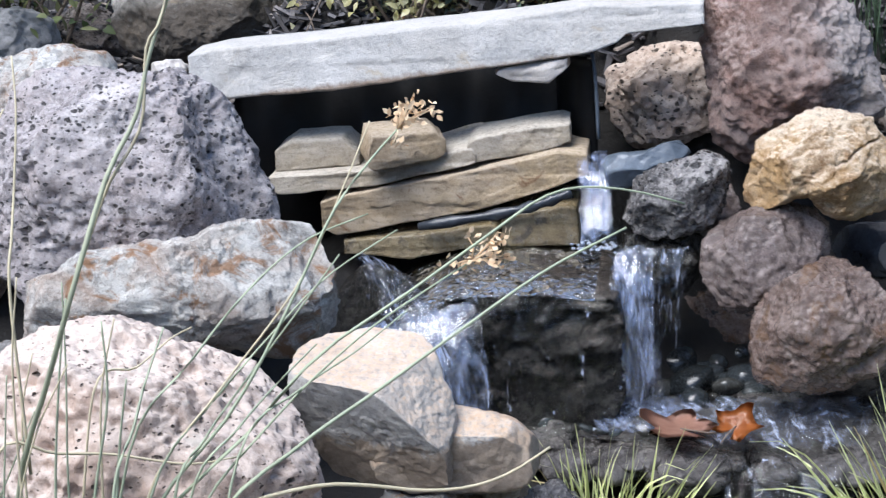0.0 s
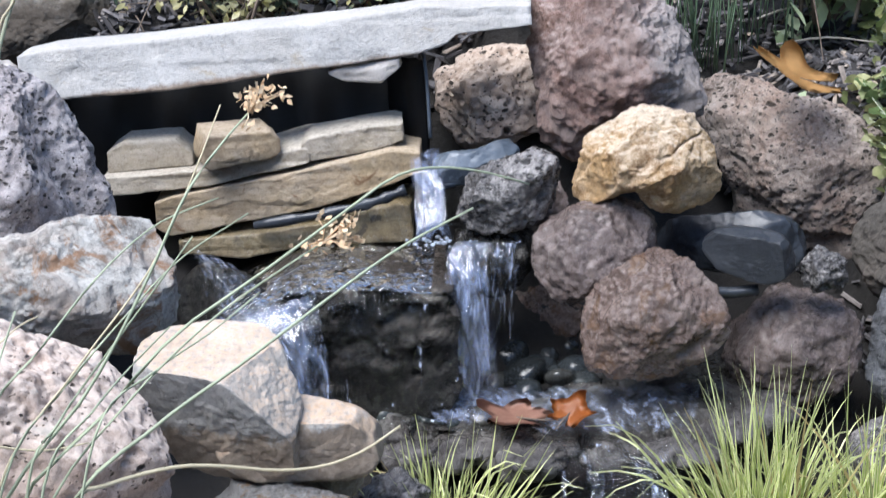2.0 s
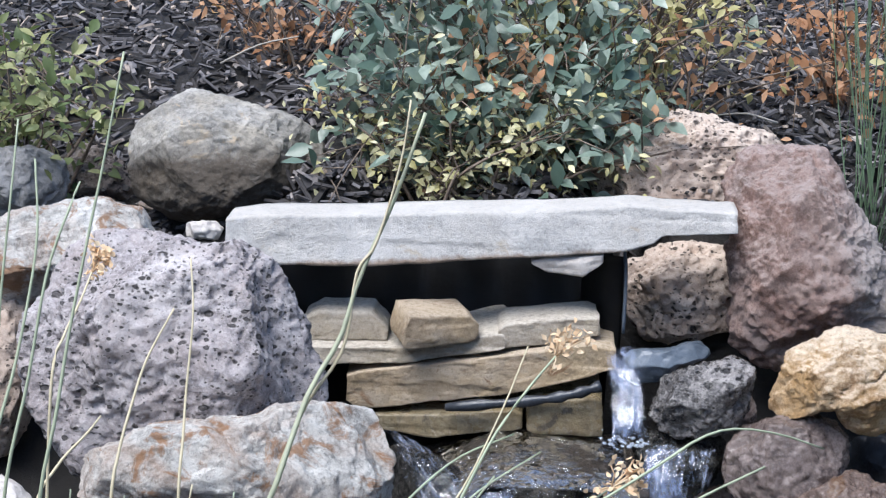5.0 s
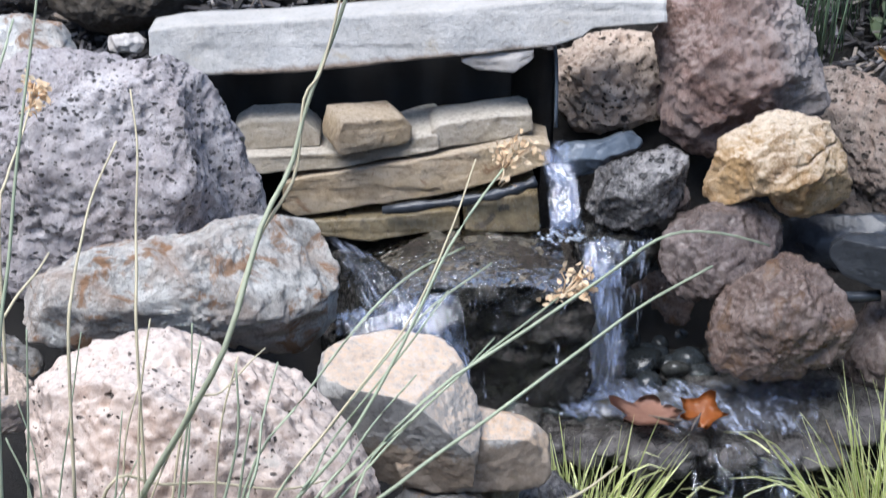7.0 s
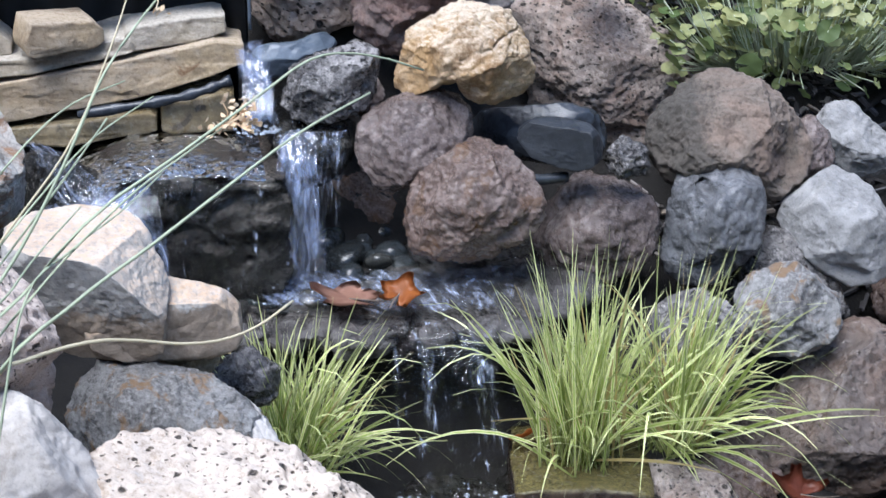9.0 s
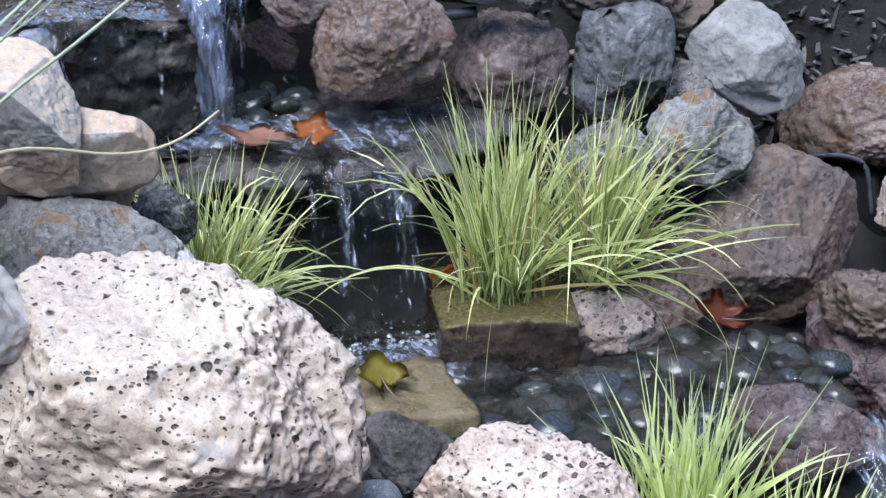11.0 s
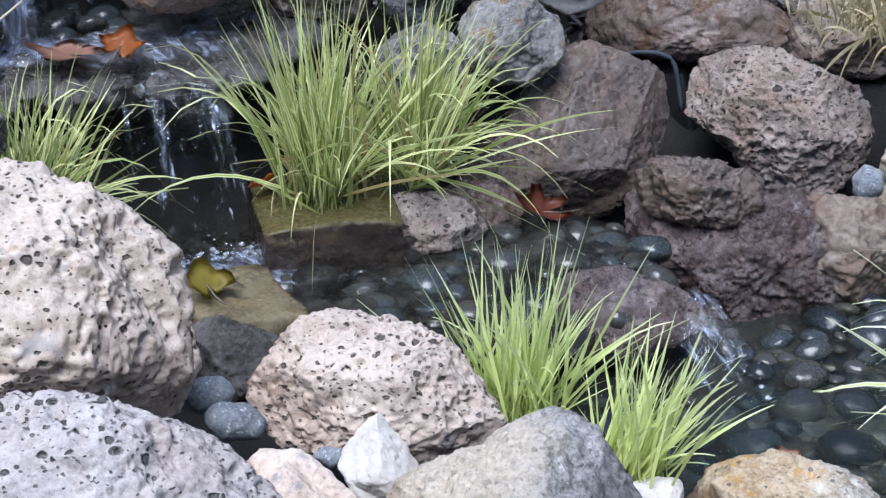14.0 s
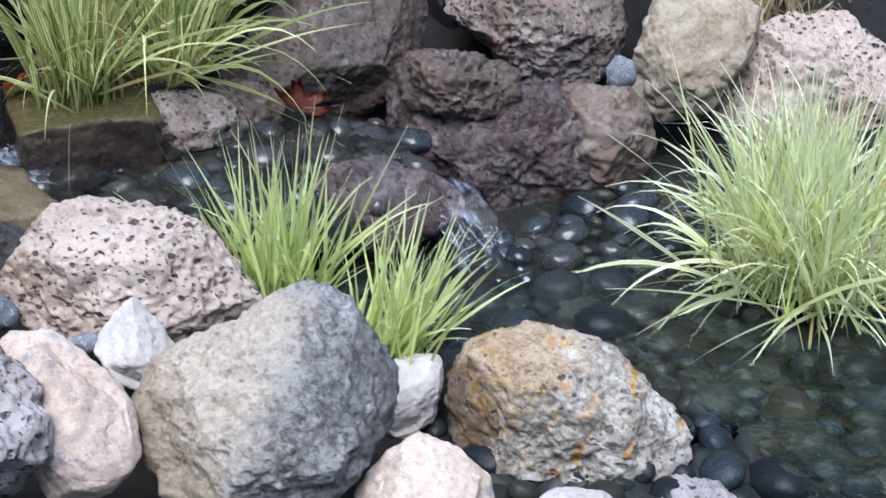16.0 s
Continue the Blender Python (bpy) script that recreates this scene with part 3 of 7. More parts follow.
def make_sky_block():
    rng = np.random.default_rng(9)
    gu, gv = 180, 14
    verts = []
    for j in range(gv + 1):
        for i in range(gu + 1):
            a = math.radians(360 * i / gu)
            v = j / gv
            r = 8.5 + 0.8 * math.sin(10 * a) + 0.5 * rng.normal() * v
            verts.append((r * math.sin(a), 1.5 + r * math.cos(a), 0.4 + (3.0 + 0.4 * max(0.0, math.cos(a - 0.6)) + 0.7 * math.sin(8 * a) + 0.8 * math.sin(21 * a) + 0.5 * math.sin(47 * a)) * v))
    faces = [(j * (gu + 1) + i, j * (gu + 1) + i + 1, (j + 1) * (gu + 1) + i + 1, (j + 1) * (gu + 1) + i) for j in range(gv) for i in range(gu)]
    me = bpy.data.meshes.new("hedge")
    me.from_pydata(verts, [], faces)
    put("backdrop", me, sky_block_mat, "unseen dark ring added to block low sky", "hedge", kind="structure")


make_sky_block()
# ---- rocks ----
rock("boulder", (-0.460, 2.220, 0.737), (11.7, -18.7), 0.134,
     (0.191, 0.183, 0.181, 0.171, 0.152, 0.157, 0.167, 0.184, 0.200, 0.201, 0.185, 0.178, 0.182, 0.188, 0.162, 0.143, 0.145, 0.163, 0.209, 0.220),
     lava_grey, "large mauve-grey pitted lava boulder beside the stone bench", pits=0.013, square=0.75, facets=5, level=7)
rock("rock", (-0.663, 2.450, 0.799), (15.5, -15.2), 0.088,
     (0.174, 0.161, 0.120, 0.099, 0.081, 0.074, 0.074, 0.082, 0.097, 0.134, 0.184, 0.160, 0.117, 0.087, 0.075, 0.072, 0.077, 0.083, 0.100, 0.144),
     lichen_white, "pale weathered rock behind the large lava boulder", square=0.75, facets=5)
rock("stone", (-0.469, 2.520, 0.825), (10.4, -14.5), 0.016,
     (0.030, 0.025, 0.022, 0.016, 0.014, 0.013, 0.014, 0.016, 0.023, 0.030, 0.027, 0.027, 0.021, 0.016, 0.014, 0.013, 0.014, 0.017, 0.025, 0.028),
     white_stone, "small white stone wedged by the bench slab", square=0.7, facets=4, level=5, rough=0.6)
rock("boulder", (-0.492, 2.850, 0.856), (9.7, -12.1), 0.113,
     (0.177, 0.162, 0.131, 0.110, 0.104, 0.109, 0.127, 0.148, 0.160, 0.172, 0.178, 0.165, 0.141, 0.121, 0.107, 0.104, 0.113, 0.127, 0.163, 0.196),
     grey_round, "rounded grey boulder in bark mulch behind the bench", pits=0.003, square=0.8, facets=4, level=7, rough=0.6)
rock("rock", (-0.741, 2.950, 0.794), (14.3, -12.7), 0.050,
     (0.067, 0.057, 0.054, 0.057, 0.057, 0.057, 0.064, 0.072, 0.068, 0.071, 0.064, 0.062, 0.067, 0.062, 0.053, 0.051, 0.054, 0.064, 0.082, 0.077),
     lava_brown, "small brown rock half buried in mulch", pits=0.006, square=0.8, facets=4, level=5)
rock("rock", (0.261, 2.820, 0.863), (-6.6, -12.2), 0.094,
     (0.166, 0.161, 0.144, 0.122, 0.113, 0.111, 0.119, 0.118, 0.130, 0.154, 0.167, 0.165, 0.166, 0.123, 0.107, 0.103, 0.108, 0.114, 0.135, 0.158),
     lava_tan, "grey pitted lava rock behind the bench slab", pits=0.008, square=0.75, facets=4, level=7)
rock("boulder", (0.406, 2.580, 0.806), (-10.7, -14.5), 0.101,
     (0.128, 0.109, 0.104, 0.111, 0.136, 0.184, 0.182, 0.190, 0.158, 0.121, 0.107, 0.104, 0.117, 0.161, 0.167, 0.160, 0.158, 0.168, 0.175, 0.150),
     red_brown, "tall red-brown broken rock with a grey weathered side", square=0.7, facets=8, level=7, rough=1.2, chips=20, cuts=[((-0.55, -0.83, 0.05), 0.088), ((0.62, -0.76, 0.2), 0.092), ((0.05, -0.7, 0.71), 0.135)])
rock("rock", (0.246, 2.680, 0.723), (-6.7, -15.9), 0.063,
     (0.089, 0.092, 0.093, 0.105, 0.088, 0.080, 0.080, 0.080, 0.087, 0.106, 0.096, 0.097, 0.095, 0.094, 0.083, 0.082, 0.082, 0.087, 0.102, 0.091),
     lava_tan, "grey pitted lava rock under the end of the bench slab", pits=0.010, square=0.8, facets=4)
rock("rock", (0.258, 2.420, 0.642), (-7.7, -19.5), 0.049,
     (0.071, 0.077, 0.079, 0.077, 0.061, 0.055, 0.052, 0.051, 0.056, 0.068, 0.072, 0.085, 0.076, 0.074, 0.061, 0.054, 0.052, 0.056, 0.058, 0.062),
     lava_dark, "wet black and grey pitted lava rock beside the spout", pits=0.009, square=0.75, facets=5)
golden = rock("rock", (0.446, 2.380, 0.692), (-10.8, -15.9), 0.055,
     (0.092, 0.087, 0.088, 0.092, 0.084, 0.077, 0.076, 0.073, 0.077, 0.091, 0.103, 0.119, 0.104, 0.053, 0.043, 0.057, 0.074, 0.090, 0.104, 0.106),
     yellow_rock, "golden-tan two-lobed sandstone rock with a crack", pits=0.001, square=0.6, facets=12, level=7, chips=46, cuts=[((-0.40, -0.60, 0.70), 0.058), ((0.15, -0.97, 0.20), 0.043), ((0.55, -0.62, -0.50), 0.058), ((-0.6, -0.75, -0.25), 0.06)])
rock("rock", (0.369, 2.370, 0.571), (-9.0, -18.9), 0.056,
     (0.082, 0.092, 0.093, 0.095, 0.080, 0.069, 0.064, 0.065, 0.074, 0.079, 0.088, 0.088, 0.096, 0.090, 0.082, 0.071, 0.068, 0.066, 0.070, 0.082),
     grey_wet, "damp grey-brown rock stacked under the golden rock", pits=0.003, facets=6)
rock("rock", (0.440, 2.280, 0.500), (-11.0, -21.4), 0.061,
     (0.110, 0.100, 0.096, 0.098, 0.096, 0.095, 0.082, 0.078, 0.084, 0.092, 0.102, 0.112, 0.106, 0.100, 0.086, 0.081, 0.082, 0.082, 0.092, 0.100),
     rust_wet, "wet brown rock with rusty stains by the pool", pits=0.003, square=0.74, facets=6, level=7)
rock("boulder", (0.710, 2.660, 0.598), (-15.4, -15.9), 0.085,
     (0.179, 0.138, 0.114, 0.105, 0.100, 0.104, 0.121, 0.176, 0.228, 0.159, 0.128, 0.119, 0.127, 0.132, 0.122, 0.125, 0.148, 0.166, 0.175, 0.180),
     lava_brown, "big dark brown pitted lava boulder in the bank", pits=0.007, level=7)
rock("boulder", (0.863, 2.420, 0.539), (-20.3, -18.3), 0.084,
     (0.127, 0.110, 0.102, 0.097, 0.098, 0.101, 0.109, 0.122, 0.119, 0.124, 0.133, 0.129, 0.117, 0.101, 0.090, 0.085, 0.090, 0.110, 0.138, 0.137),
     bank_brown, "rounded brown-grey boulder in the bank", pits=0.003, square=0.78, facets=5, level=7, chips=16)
holed = rock("rock", (0.820, 2.340, 0.435), (-20.0, -21.2), 0.065,
     (0.076, 0.079, 0.089, 0.096, 0.101, 0.095, 0.092, 0.094, 0.079, 0.069, 0.068, 0.075, 0.093, 0.103, 0.104, 0.097, 0.087, 0.078, 0.078, 0.081),
     charcoal, "damp charcoal rock with one round hole", pits=0.003, square=0.74, rough=0.8, chips=14, cuts=[((-0.35, -0.85, 0.40), 0.058), ((0.5, -0.84, -0.1), 0.058)])
rock("rock", (1.078, 2.450, 0.517), (-24.2, -17.0), 0.043,
     (0.062, 0.053, 0.047, 0.045, 0.048, 0.057, 0.069, 0.070, 0.079, 0.081, 0.064, 0.053, 0.048, 0.048, 0.053, 0.057, 0.061, 0.073, 0.079, 0.085),
     pale_grey, "whitish weathered rock at the top of the bank", pits=0.002, square=0.7, facets=6)
rock("rock", (1.016, 2.320, 0.426), (-24.1, -19.9), 0.059,
     (0.082, 0.072, 0.070, 0.075, 0.083, 0.092, 0.094, 0.085, 0.085, 0.096, 0.097, 0.077, 0.070, 0.070, 0.077, 0.081, 0.096, 0.098, 0.104, 0.087),
     pale_grey, "angular light grey rock wedged in the bank", square=0.64, facets=9, rough=0.6, chips=10, cuts=[((0.25, -0.62, 0.74), 0.052), ((-0.45, -0.85, -0.20), 0.046), ((0.7, -0.7, -0.2), 0.06)])
rock("rock", (0.974, 2.420, 0.510), (-22.3, -17.6), 0.042,
     (0.059, 0.057, 0.059, 0.057, 0.062, 0.056, 0.049, 0.047, 0.050, 0.059, 0.060, 0.062, 0.067, 0.057, 0.054, 0.055, 0.049, 0.049, 0.053, 0.066),
     grey_wet, "brownish rounded rock behind the angular grey one", pits=0.003, square=0.75, facets=6)
rock("rock", (0.645, 2.360, 0.420), (-15.8, -21.8), 0.065,
     (0.097, 0.106, 0.102, 0.091, 0.086, 0.086, 0.095, 0.085, 0.084, 0.090, 0.106, 0.098, 0.100, 0.104, 0.089, 0.086, 0.083, 0.084, 0.088, 0.088),
     grey_wet, "damp grey-brown angular rock behind the sedge", pits=0.003, square=0.7, cuts=[((0.2, -0.6, 0.77), 0.066), ((-0.6, -0.8, 0.0), 0.066), ((0.5, -0.8, -0.3), 0.062)])
rock("stone", (0.680, 2.330, 0.543), (-16.8, -19.3), 0.026,
     (0.032, 0.031, 0.034, 0.031, 0.029, 0.030, 0.035, 0.031, 0.031, 0.034, 0.040, 0.032, 0.030, 0.031, 0.033, 0.029, 0.028, 0.031, 0.038, 0.036),
     lava_dark, "small dark pitted lava stone on the liner", pits=0.007, square=0.8, facets=4)
rock("rock", (0.893, 2.200, 0.345), (-22.5, -22.9), 0.052,
     (0.080, 0.079, 0.071, 0.070, 0.077, 0.075, 0.069, 0.070, 0.080, 0.078, 0.078, 0.074, 0.074, 0.081, 0.076, 0.073, 0.071, 0.068, 0.072, 0.081),
     blue_grey, "blue-grey rock behind the sedge", square=0.7, facets=8)
rock("boulder", (-0.329, 2.050, 0.649), (18.7, -19.2), 0.084,
     (0.197, 0.196, 0.136, 0.097, 0.073, 0.067, 0.071, 0.084, 0.116, 0.157, 0.247, 0.157, 0.098, 0.074, 0.063, 0.059, 0.062, 0.088, 0.162, 0.187),
     lichen_white, "white rock with rust-brown lichen patches", square=0.7, facets=8, level=7)
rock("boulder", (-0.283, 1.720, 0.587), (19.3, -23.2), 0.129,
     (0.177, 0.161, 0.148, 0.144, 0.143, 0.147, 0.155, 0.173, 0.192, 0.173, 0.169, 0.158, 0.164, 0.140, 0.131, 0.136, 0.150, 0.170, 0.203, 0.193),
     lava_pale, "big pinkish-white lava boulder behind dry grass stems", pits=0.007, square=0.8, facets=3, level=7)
rock("rock", (-0.045, 1.900, 0.557), (9.8, -22.7), 0.085,
     (0.060, 0.060, 0.062, 0.075, 0.095, 0.100, 0.110, 0.125, 0.140, 0.128, 0.112, 0.106, 0.104, 0.092, 0.085, 0.084, 0.090, 0.090, 0.078, 0.066),
     block_tan, "angular pale rock with a tan top and split grey sides", square=0.55, facets=2, level=7, rough=0.5, chips=6,
     cuts=[((0.05, -0.50, 0.86), 0.062), ((0.60, -0.72, 0.30), 0.050), ((-0.40, -0.64, -0.66), 0.044), ((0.95, -0.2, -0.2), 0.062)])
rock("rock", (0.013, 1.915, 0.509), (4.0, -22.7), 0.066,
     (0.092, 0.078, 0.060, 0.050, 0.047, 0.048, 0.054, 0.070, 0.092, 0.100, 0.102, 0.094, 0.076, 0.058, 0.051, 0.050, 0.053, 0.064, 0.082, 0.092),
     block_tan, "split pale brown block wedged under the angular rock", square=0.5, facets=2, rough=0.5, chips=8,
     cuts=[((0.10, -0.66, 0.74), 0.044), ((0.05, -0.86, -0.50), 0.034), ((0.7, -0.6, 0.4), 0.070)])
rock("rock", (0.027, 1.980, 0.452), (7.0, -24.8), 0.035,
     (0.054, 0.061, 0.050, 0.043, 0.041, 0.044, 0.043, 0.046, 0.055, 0.061, 0.062, 0.051, 0.044, 0.040, 0.039, 0.043, 0.054, 0.052, 0.054, 0.053),
     tan_rock, "brown underside block below the angular rock", square=0.7)
rock("rock", (-0.001, 1.860, 0.391), (1.0, -27.5), 0.069,
     (0.126, 0.102, 0.089, 0.076, 0.072, 0.077, 0.087, 0.111, 0.122, 0.125, 0.109, 0.105, 0.103, 0.084, 0.077, 0.078, 0.082, 0.093, 0.119, 0.139),
     blue_grey, "blue-grey rock with rusty patches", square=0.66, facets=9, level=7)
rock("rock", (0.101, 1.830, 0.376), (-2.3, -28.3), 0.031,
     (0.038, 0.035, 0.034, 0.036, 0.042, 0.058, 0.053, 0.053, 0.050, 0.039, 0.036, 0.036, 0.040, 0.046, 0.044, 0.046, 0.053, 0.051, 0.053, 0.047),
     white_stone, "whitish rock edge by the small sedge", square=0.7, facets=5, rough=0.6)
rock("stone", (0.105, 2.000, 0.382), (-2.7, -27.3), 0.032,
     (0.041, 0.044, 0.038, 0.036, 0.038, 0.038, 0.036, 0.038, 0.040, 0.042, 0.048, 0.040, 0.037, 0.038, 0.040, 0.035, 0.035, 0.038, 0.046, 0.042),
     lava_dark, "small dark pitted lava stone beside the sedge", pits=0.006, square=0.75, facets=5)
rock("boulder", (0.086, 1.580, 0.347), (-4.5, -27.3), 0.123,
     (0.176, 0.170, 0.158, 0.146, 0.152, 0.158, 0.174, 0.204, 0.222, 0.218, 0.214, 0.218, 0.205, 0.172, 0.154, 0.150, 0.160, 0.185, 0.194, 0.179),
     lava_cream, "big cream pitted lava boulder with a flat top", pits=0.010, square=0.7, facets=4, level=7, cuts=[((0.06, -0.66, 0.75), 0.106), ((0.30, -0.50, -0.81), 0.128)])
rock("rock", (-0.129, 1.620, 0.473), (6.1, -28.6), 0.056,
     (0.068, 0.060, 0.057, 0.060, 0.068, 0.084, 0.096, 0.095, 0.073, 0.064, 0.062, 0.067, 0.082, 0.076, 0.068, 0.067, 0.073, 0.091, 0.094, 0.089),
     white_stone, "bright white weathered rock", pits=0.002, square=0.75, facets=5, rough=0.6)
rock("boulder", (0.112, 1.320, 0.252), (-8.0, -32.0), 0.100,
     (0.168, 0.140, 0.118, 0.110, 0.112, 0.118, 0.134, 0.158, 0.190, 0.215, 0.220, 0.200, 0.165, 0.135, 0.120, 0.114, 0.118, 0.134, 0.160, 0.178),
     lava_mauve, "pale mauve pitted lava boulder at the water's edge", pits=0.010, square=0.74, facets=4, level=7)
rock("rock", (0.302, 1.300, 0.212), (-17.2, -33.0), 0.047,
     (0.061, 0.054, 0.052, 0.052, 0.058, 0.072, 0.089, 0.106, 0.069, 0.054, 0.048, 0.046, 0.049, 0.057, 0.076, 0.079, 0.084, 0.080, 0.078, 0.065),
     pink_rock, "pinkish-tan angular rock with a grey chip", square=0.7, facets=3, rough=0.6)
rock("boulder", (0.441, 1.520, 0.208), (-19.8, -28.6), 0.078,
     (0.119, 0.102, 0.094, 0.090, 0.083, 0.085, 0.098, 0.113, 0.119, 0.123, 0.136, 0.120, 0.096, 0.080, 0.075, 0.076, 0.085, 0.103, 0.134, 0.144),
     lava_tan, "domed pinkish pitted lava rock beside the sedge", pits=0.010, square=0.74, facets=5, level=7)
rock("rock", (0.408, 1.420, 0.191), (-19.9, -30.8), 0.025,
     (0.043, 0.038, 0.036, 0.037, 0.042, 0.052, 0.045, 0.042, 0.040, 0.043, 0.041, 0.038, 0.040, 0.041, 0.041, 0.044, 0.043, 0.045, 0.045, 0.042),
     white_stone, "pointed smooth whitish stone", square=0.62, facets=5, rough=0.6, chips=2, cuts=[((-0.55, -0.75, 0.35), 0.018), ((0.7, -0.6, 0.40), 0.017)])
rock("pebble", (0.286, 1.620, 0.190), (-13.2, -28.3), 0.020,
     (0.027, 0.025, 0.024, 0.024, 0.021, 0.020, 0.021, 0.024, 0.023, 0.024, 0.028, 0.025, 0.024, 0.024, 0.020, 0.019, 0.020, 0.024, 0.024, 0.024),
     pebble_grey, "dry blue-grey rounded pebble", square=0.95, facets=1, level=5, category="pebble", rough=0.3)
rock("pebble", (0.292, 1.540, 0.200), (-14.2, -29.2), 0.022,
     (0.032, 0.026, 0.024, 0.023, 0.021, 0.020, 0.022, 0.027, 0.030, 0.033, 0.031, 0.026, 0.024, 0.024, 0.021, 0.020, 0.021, 0.025, 0.033, 0.033),
     pebble_grey, "dry blue-grey rounded pebble", square=0.95, facets=1, level=5, category="pebble", rough=0.3)
rock("pebble", (0.370, 1.460, 0.186), (-18.0, -30.5), 0.011,
     (0.016, 0.015, 0.015, 0.011, 0.010, 0.010, 0.011, 0.013, 0.014, 0.017, 0.019, 0.013, 0.011, 0.010, 0.011, 0.012, 0.012, 0.012, 0.014, 0.019),
     pebble_grey, "dry grey-white pebble among boulders", square=0.95, facets=1, level=5, category="pebble", rough=0.3)
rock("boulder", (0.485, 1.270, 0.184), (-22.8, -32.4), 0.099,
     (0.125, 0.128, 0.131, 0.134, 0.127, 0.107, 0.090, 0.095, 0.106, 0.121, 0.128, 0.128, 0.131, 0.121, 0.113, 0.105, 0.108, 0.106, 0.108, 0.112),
     grey_tan, "rounded grey boulder with a tan shoulder", pits=0.003, square=0.74, facets=5, level=7, chips=14)
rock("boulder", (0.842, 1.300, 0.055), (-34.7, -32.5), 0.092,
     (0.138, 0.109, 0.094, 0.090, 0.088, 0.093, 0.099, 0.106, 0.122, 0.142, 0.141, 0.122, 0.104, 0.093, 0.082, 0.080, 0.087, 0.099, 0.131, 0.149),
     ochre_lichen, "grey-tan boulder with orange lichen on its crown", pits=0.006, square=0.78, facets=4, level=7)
rock("rock", (0.596, 1.160, 0.112), (-29.3, -35.6), 0.047,
     (0.073, 0.066, 0.059, 0.058, 0.059, 0.068, 0.061, 0.058, 0.061, 0.065, 0.076, 0.073, 0.063, 0.062, 0.058, 0.052, 0.052, 0.057, 0.070, 0.075),
     pink_rock, "lilac-grey rock between the boulders", pits=0.002, square=0.74, facets=6, rough=0.6)
rock("rock", (0.709, 1.400, 0.063), (-28.6, -32.0), 0.031,
     (0.032, 0.036, 0.045, 0.052, 0.050, 0.044, 0.042, 0.043, 0.034, 0.031, 0.031, 0.035, 0.045, 0.048, 0.058, 0.046, 0.039, 0.037, 0.035, 0.032),
     white_stone, "pale smooth rock behind the boulders", square=0.74, facets=5, rough=0.6)
rock("rock", (0.910, 1.140, 0.004), (-40.6, -35.4), 0.037,
     (0.061, 0.053, 0.047, 0.043, 0.039, 0.039, 0.043, 0.047, 0.046, 0.050, 0.049, 0.050, 0.056, 0.046, 0.040, 0.039, 0.042, 0.040, 0.041, 0.047),
     lava_grey, "grey lava rock at the near edge of the pool", pits=0.004, square=0.74, facets=4)
rock("rock", (0.730, 1.100, 0.092), (-35.7, -35.8), 0.025,
     (0.044, 0.038, 0.038, 0.029, 0.024, 0.023, 0.025, 0.028, 0.032, 0.043, 0.040, 0.035, 0.034, 0.037, 0.028, 0.024, 0.023, 0.024, 0.028, 0.039),
     white_stone, "pale rock at the near edge", square=0.8, facets=4, level=5, rough=0.6)
rock("rock", (0.977, 2.170, 0.179), (-26.0, -21.8), 0.101,
     (0.150, 0.170, 0.183, 0.159, 0.156, 0.162, 0.138, 0.111, 0.101, 0.106, 0.127, 0.177, 0.199, 0.186, 0.143, 0.125, 0.120, 0.123, 0.122, 0.132),
     shaded_wet, "tall grey-brown angular rock with water seeping past", pits=0.003, square=0.68, facets=9, level=7, rough=0.75, chips=10, cuts=[((-0.52, -0.82, 0.22), 0.088), ((0.42, -0.84, 0.34), 0.084), ((0.05, -0.6, 0.8), 0.125), ((0.85, -0.5, 0.0), 0.105)])
rock("boulder", (1.284, 2.350, 0.281), (-30.3, -17.4), 0.080,
     (0.176, 0.121, 0.094, 0.084, 0.083, 0.085, 0.093, 0.114, 0.136, 0.153, 0.184, 0.178, 0.103, 0.077, 0.068, 0.066, 0.072, 0.086, 0.115, 0.208),
     rust_wet, "brown boulder with a pinkish crown", pits=0.004, facets=6, level=7)
rock("rock", (1.318, 2.120, 0.184), (-33.7, -20.6), 0.093,
     (0.139, 0.124, 0.122, 0.106, 0.100, 0.104, 0.116, 0.130, 0.157, 0.165, 0.146, 0.104, 0.087, 0.094, 0.114, 0.125, 0.133, 0.138, 0.137, 0.145),
     lava_brown, "craggy brown-grey pitted lava rock", pits=0.012, square=0.74, facets=6, level=7, chips=34, rough=1.15)
rock("rock", (1.144, 1.900, 0.085), (-33.9, -23.5), 0.106,
     (0.150, 0.150, 0.140, 0.105, 0.086, 0.090, 0.124, 0.162, 0.193, 0.216, 0.202, 0.149, 0.128, 0.123, 0.125, 0.134, 0.148, 0.160, 0.160, 0.150),
     purple_wet, "wet purple-brown rough rock beside the little cascade", pits=0.006, facets=6, level=7, rough=1.9, chips=44, cuts=[((-0.1, -0.75, 0.65), 0.085), ((0.2, -0.9, -0.4), 0.085)])
rock("rock", (1.068, 1.93, 0.18), (-30.0, -22.0), 0.066,
     (0.086, 0.078, 0.064, 0.052, 0.047, 0.047, 0.052, 0.062, 0.080, 0.094, 0.098, 0.084, 0.066, 0.055, 0.050, 0.050, 0.054, 0.062, 0.074, 0.084),
     shaded_wet, "craggy dark grey pitted rock above the wet bank", pits=0.009, facets=5, rough=1.6, chips=30)
rock("rock", (1.250, 1.850, 0.105), (-36.0, -22.0), 0.075,
     (0.088, 0.084, 0.082, 0.080, 0.076, 0.074, 0.074, 0.078, 0.082, 0.082, 0.080, 0.078, 0.078, 0.080, 0.084, 0.088, 0.090, 0.092, 0.094, 0.092),
     damp_tan, "damp tan-brown rock set in the wet bank", pits=0.003, facets=5, rough=1.3)
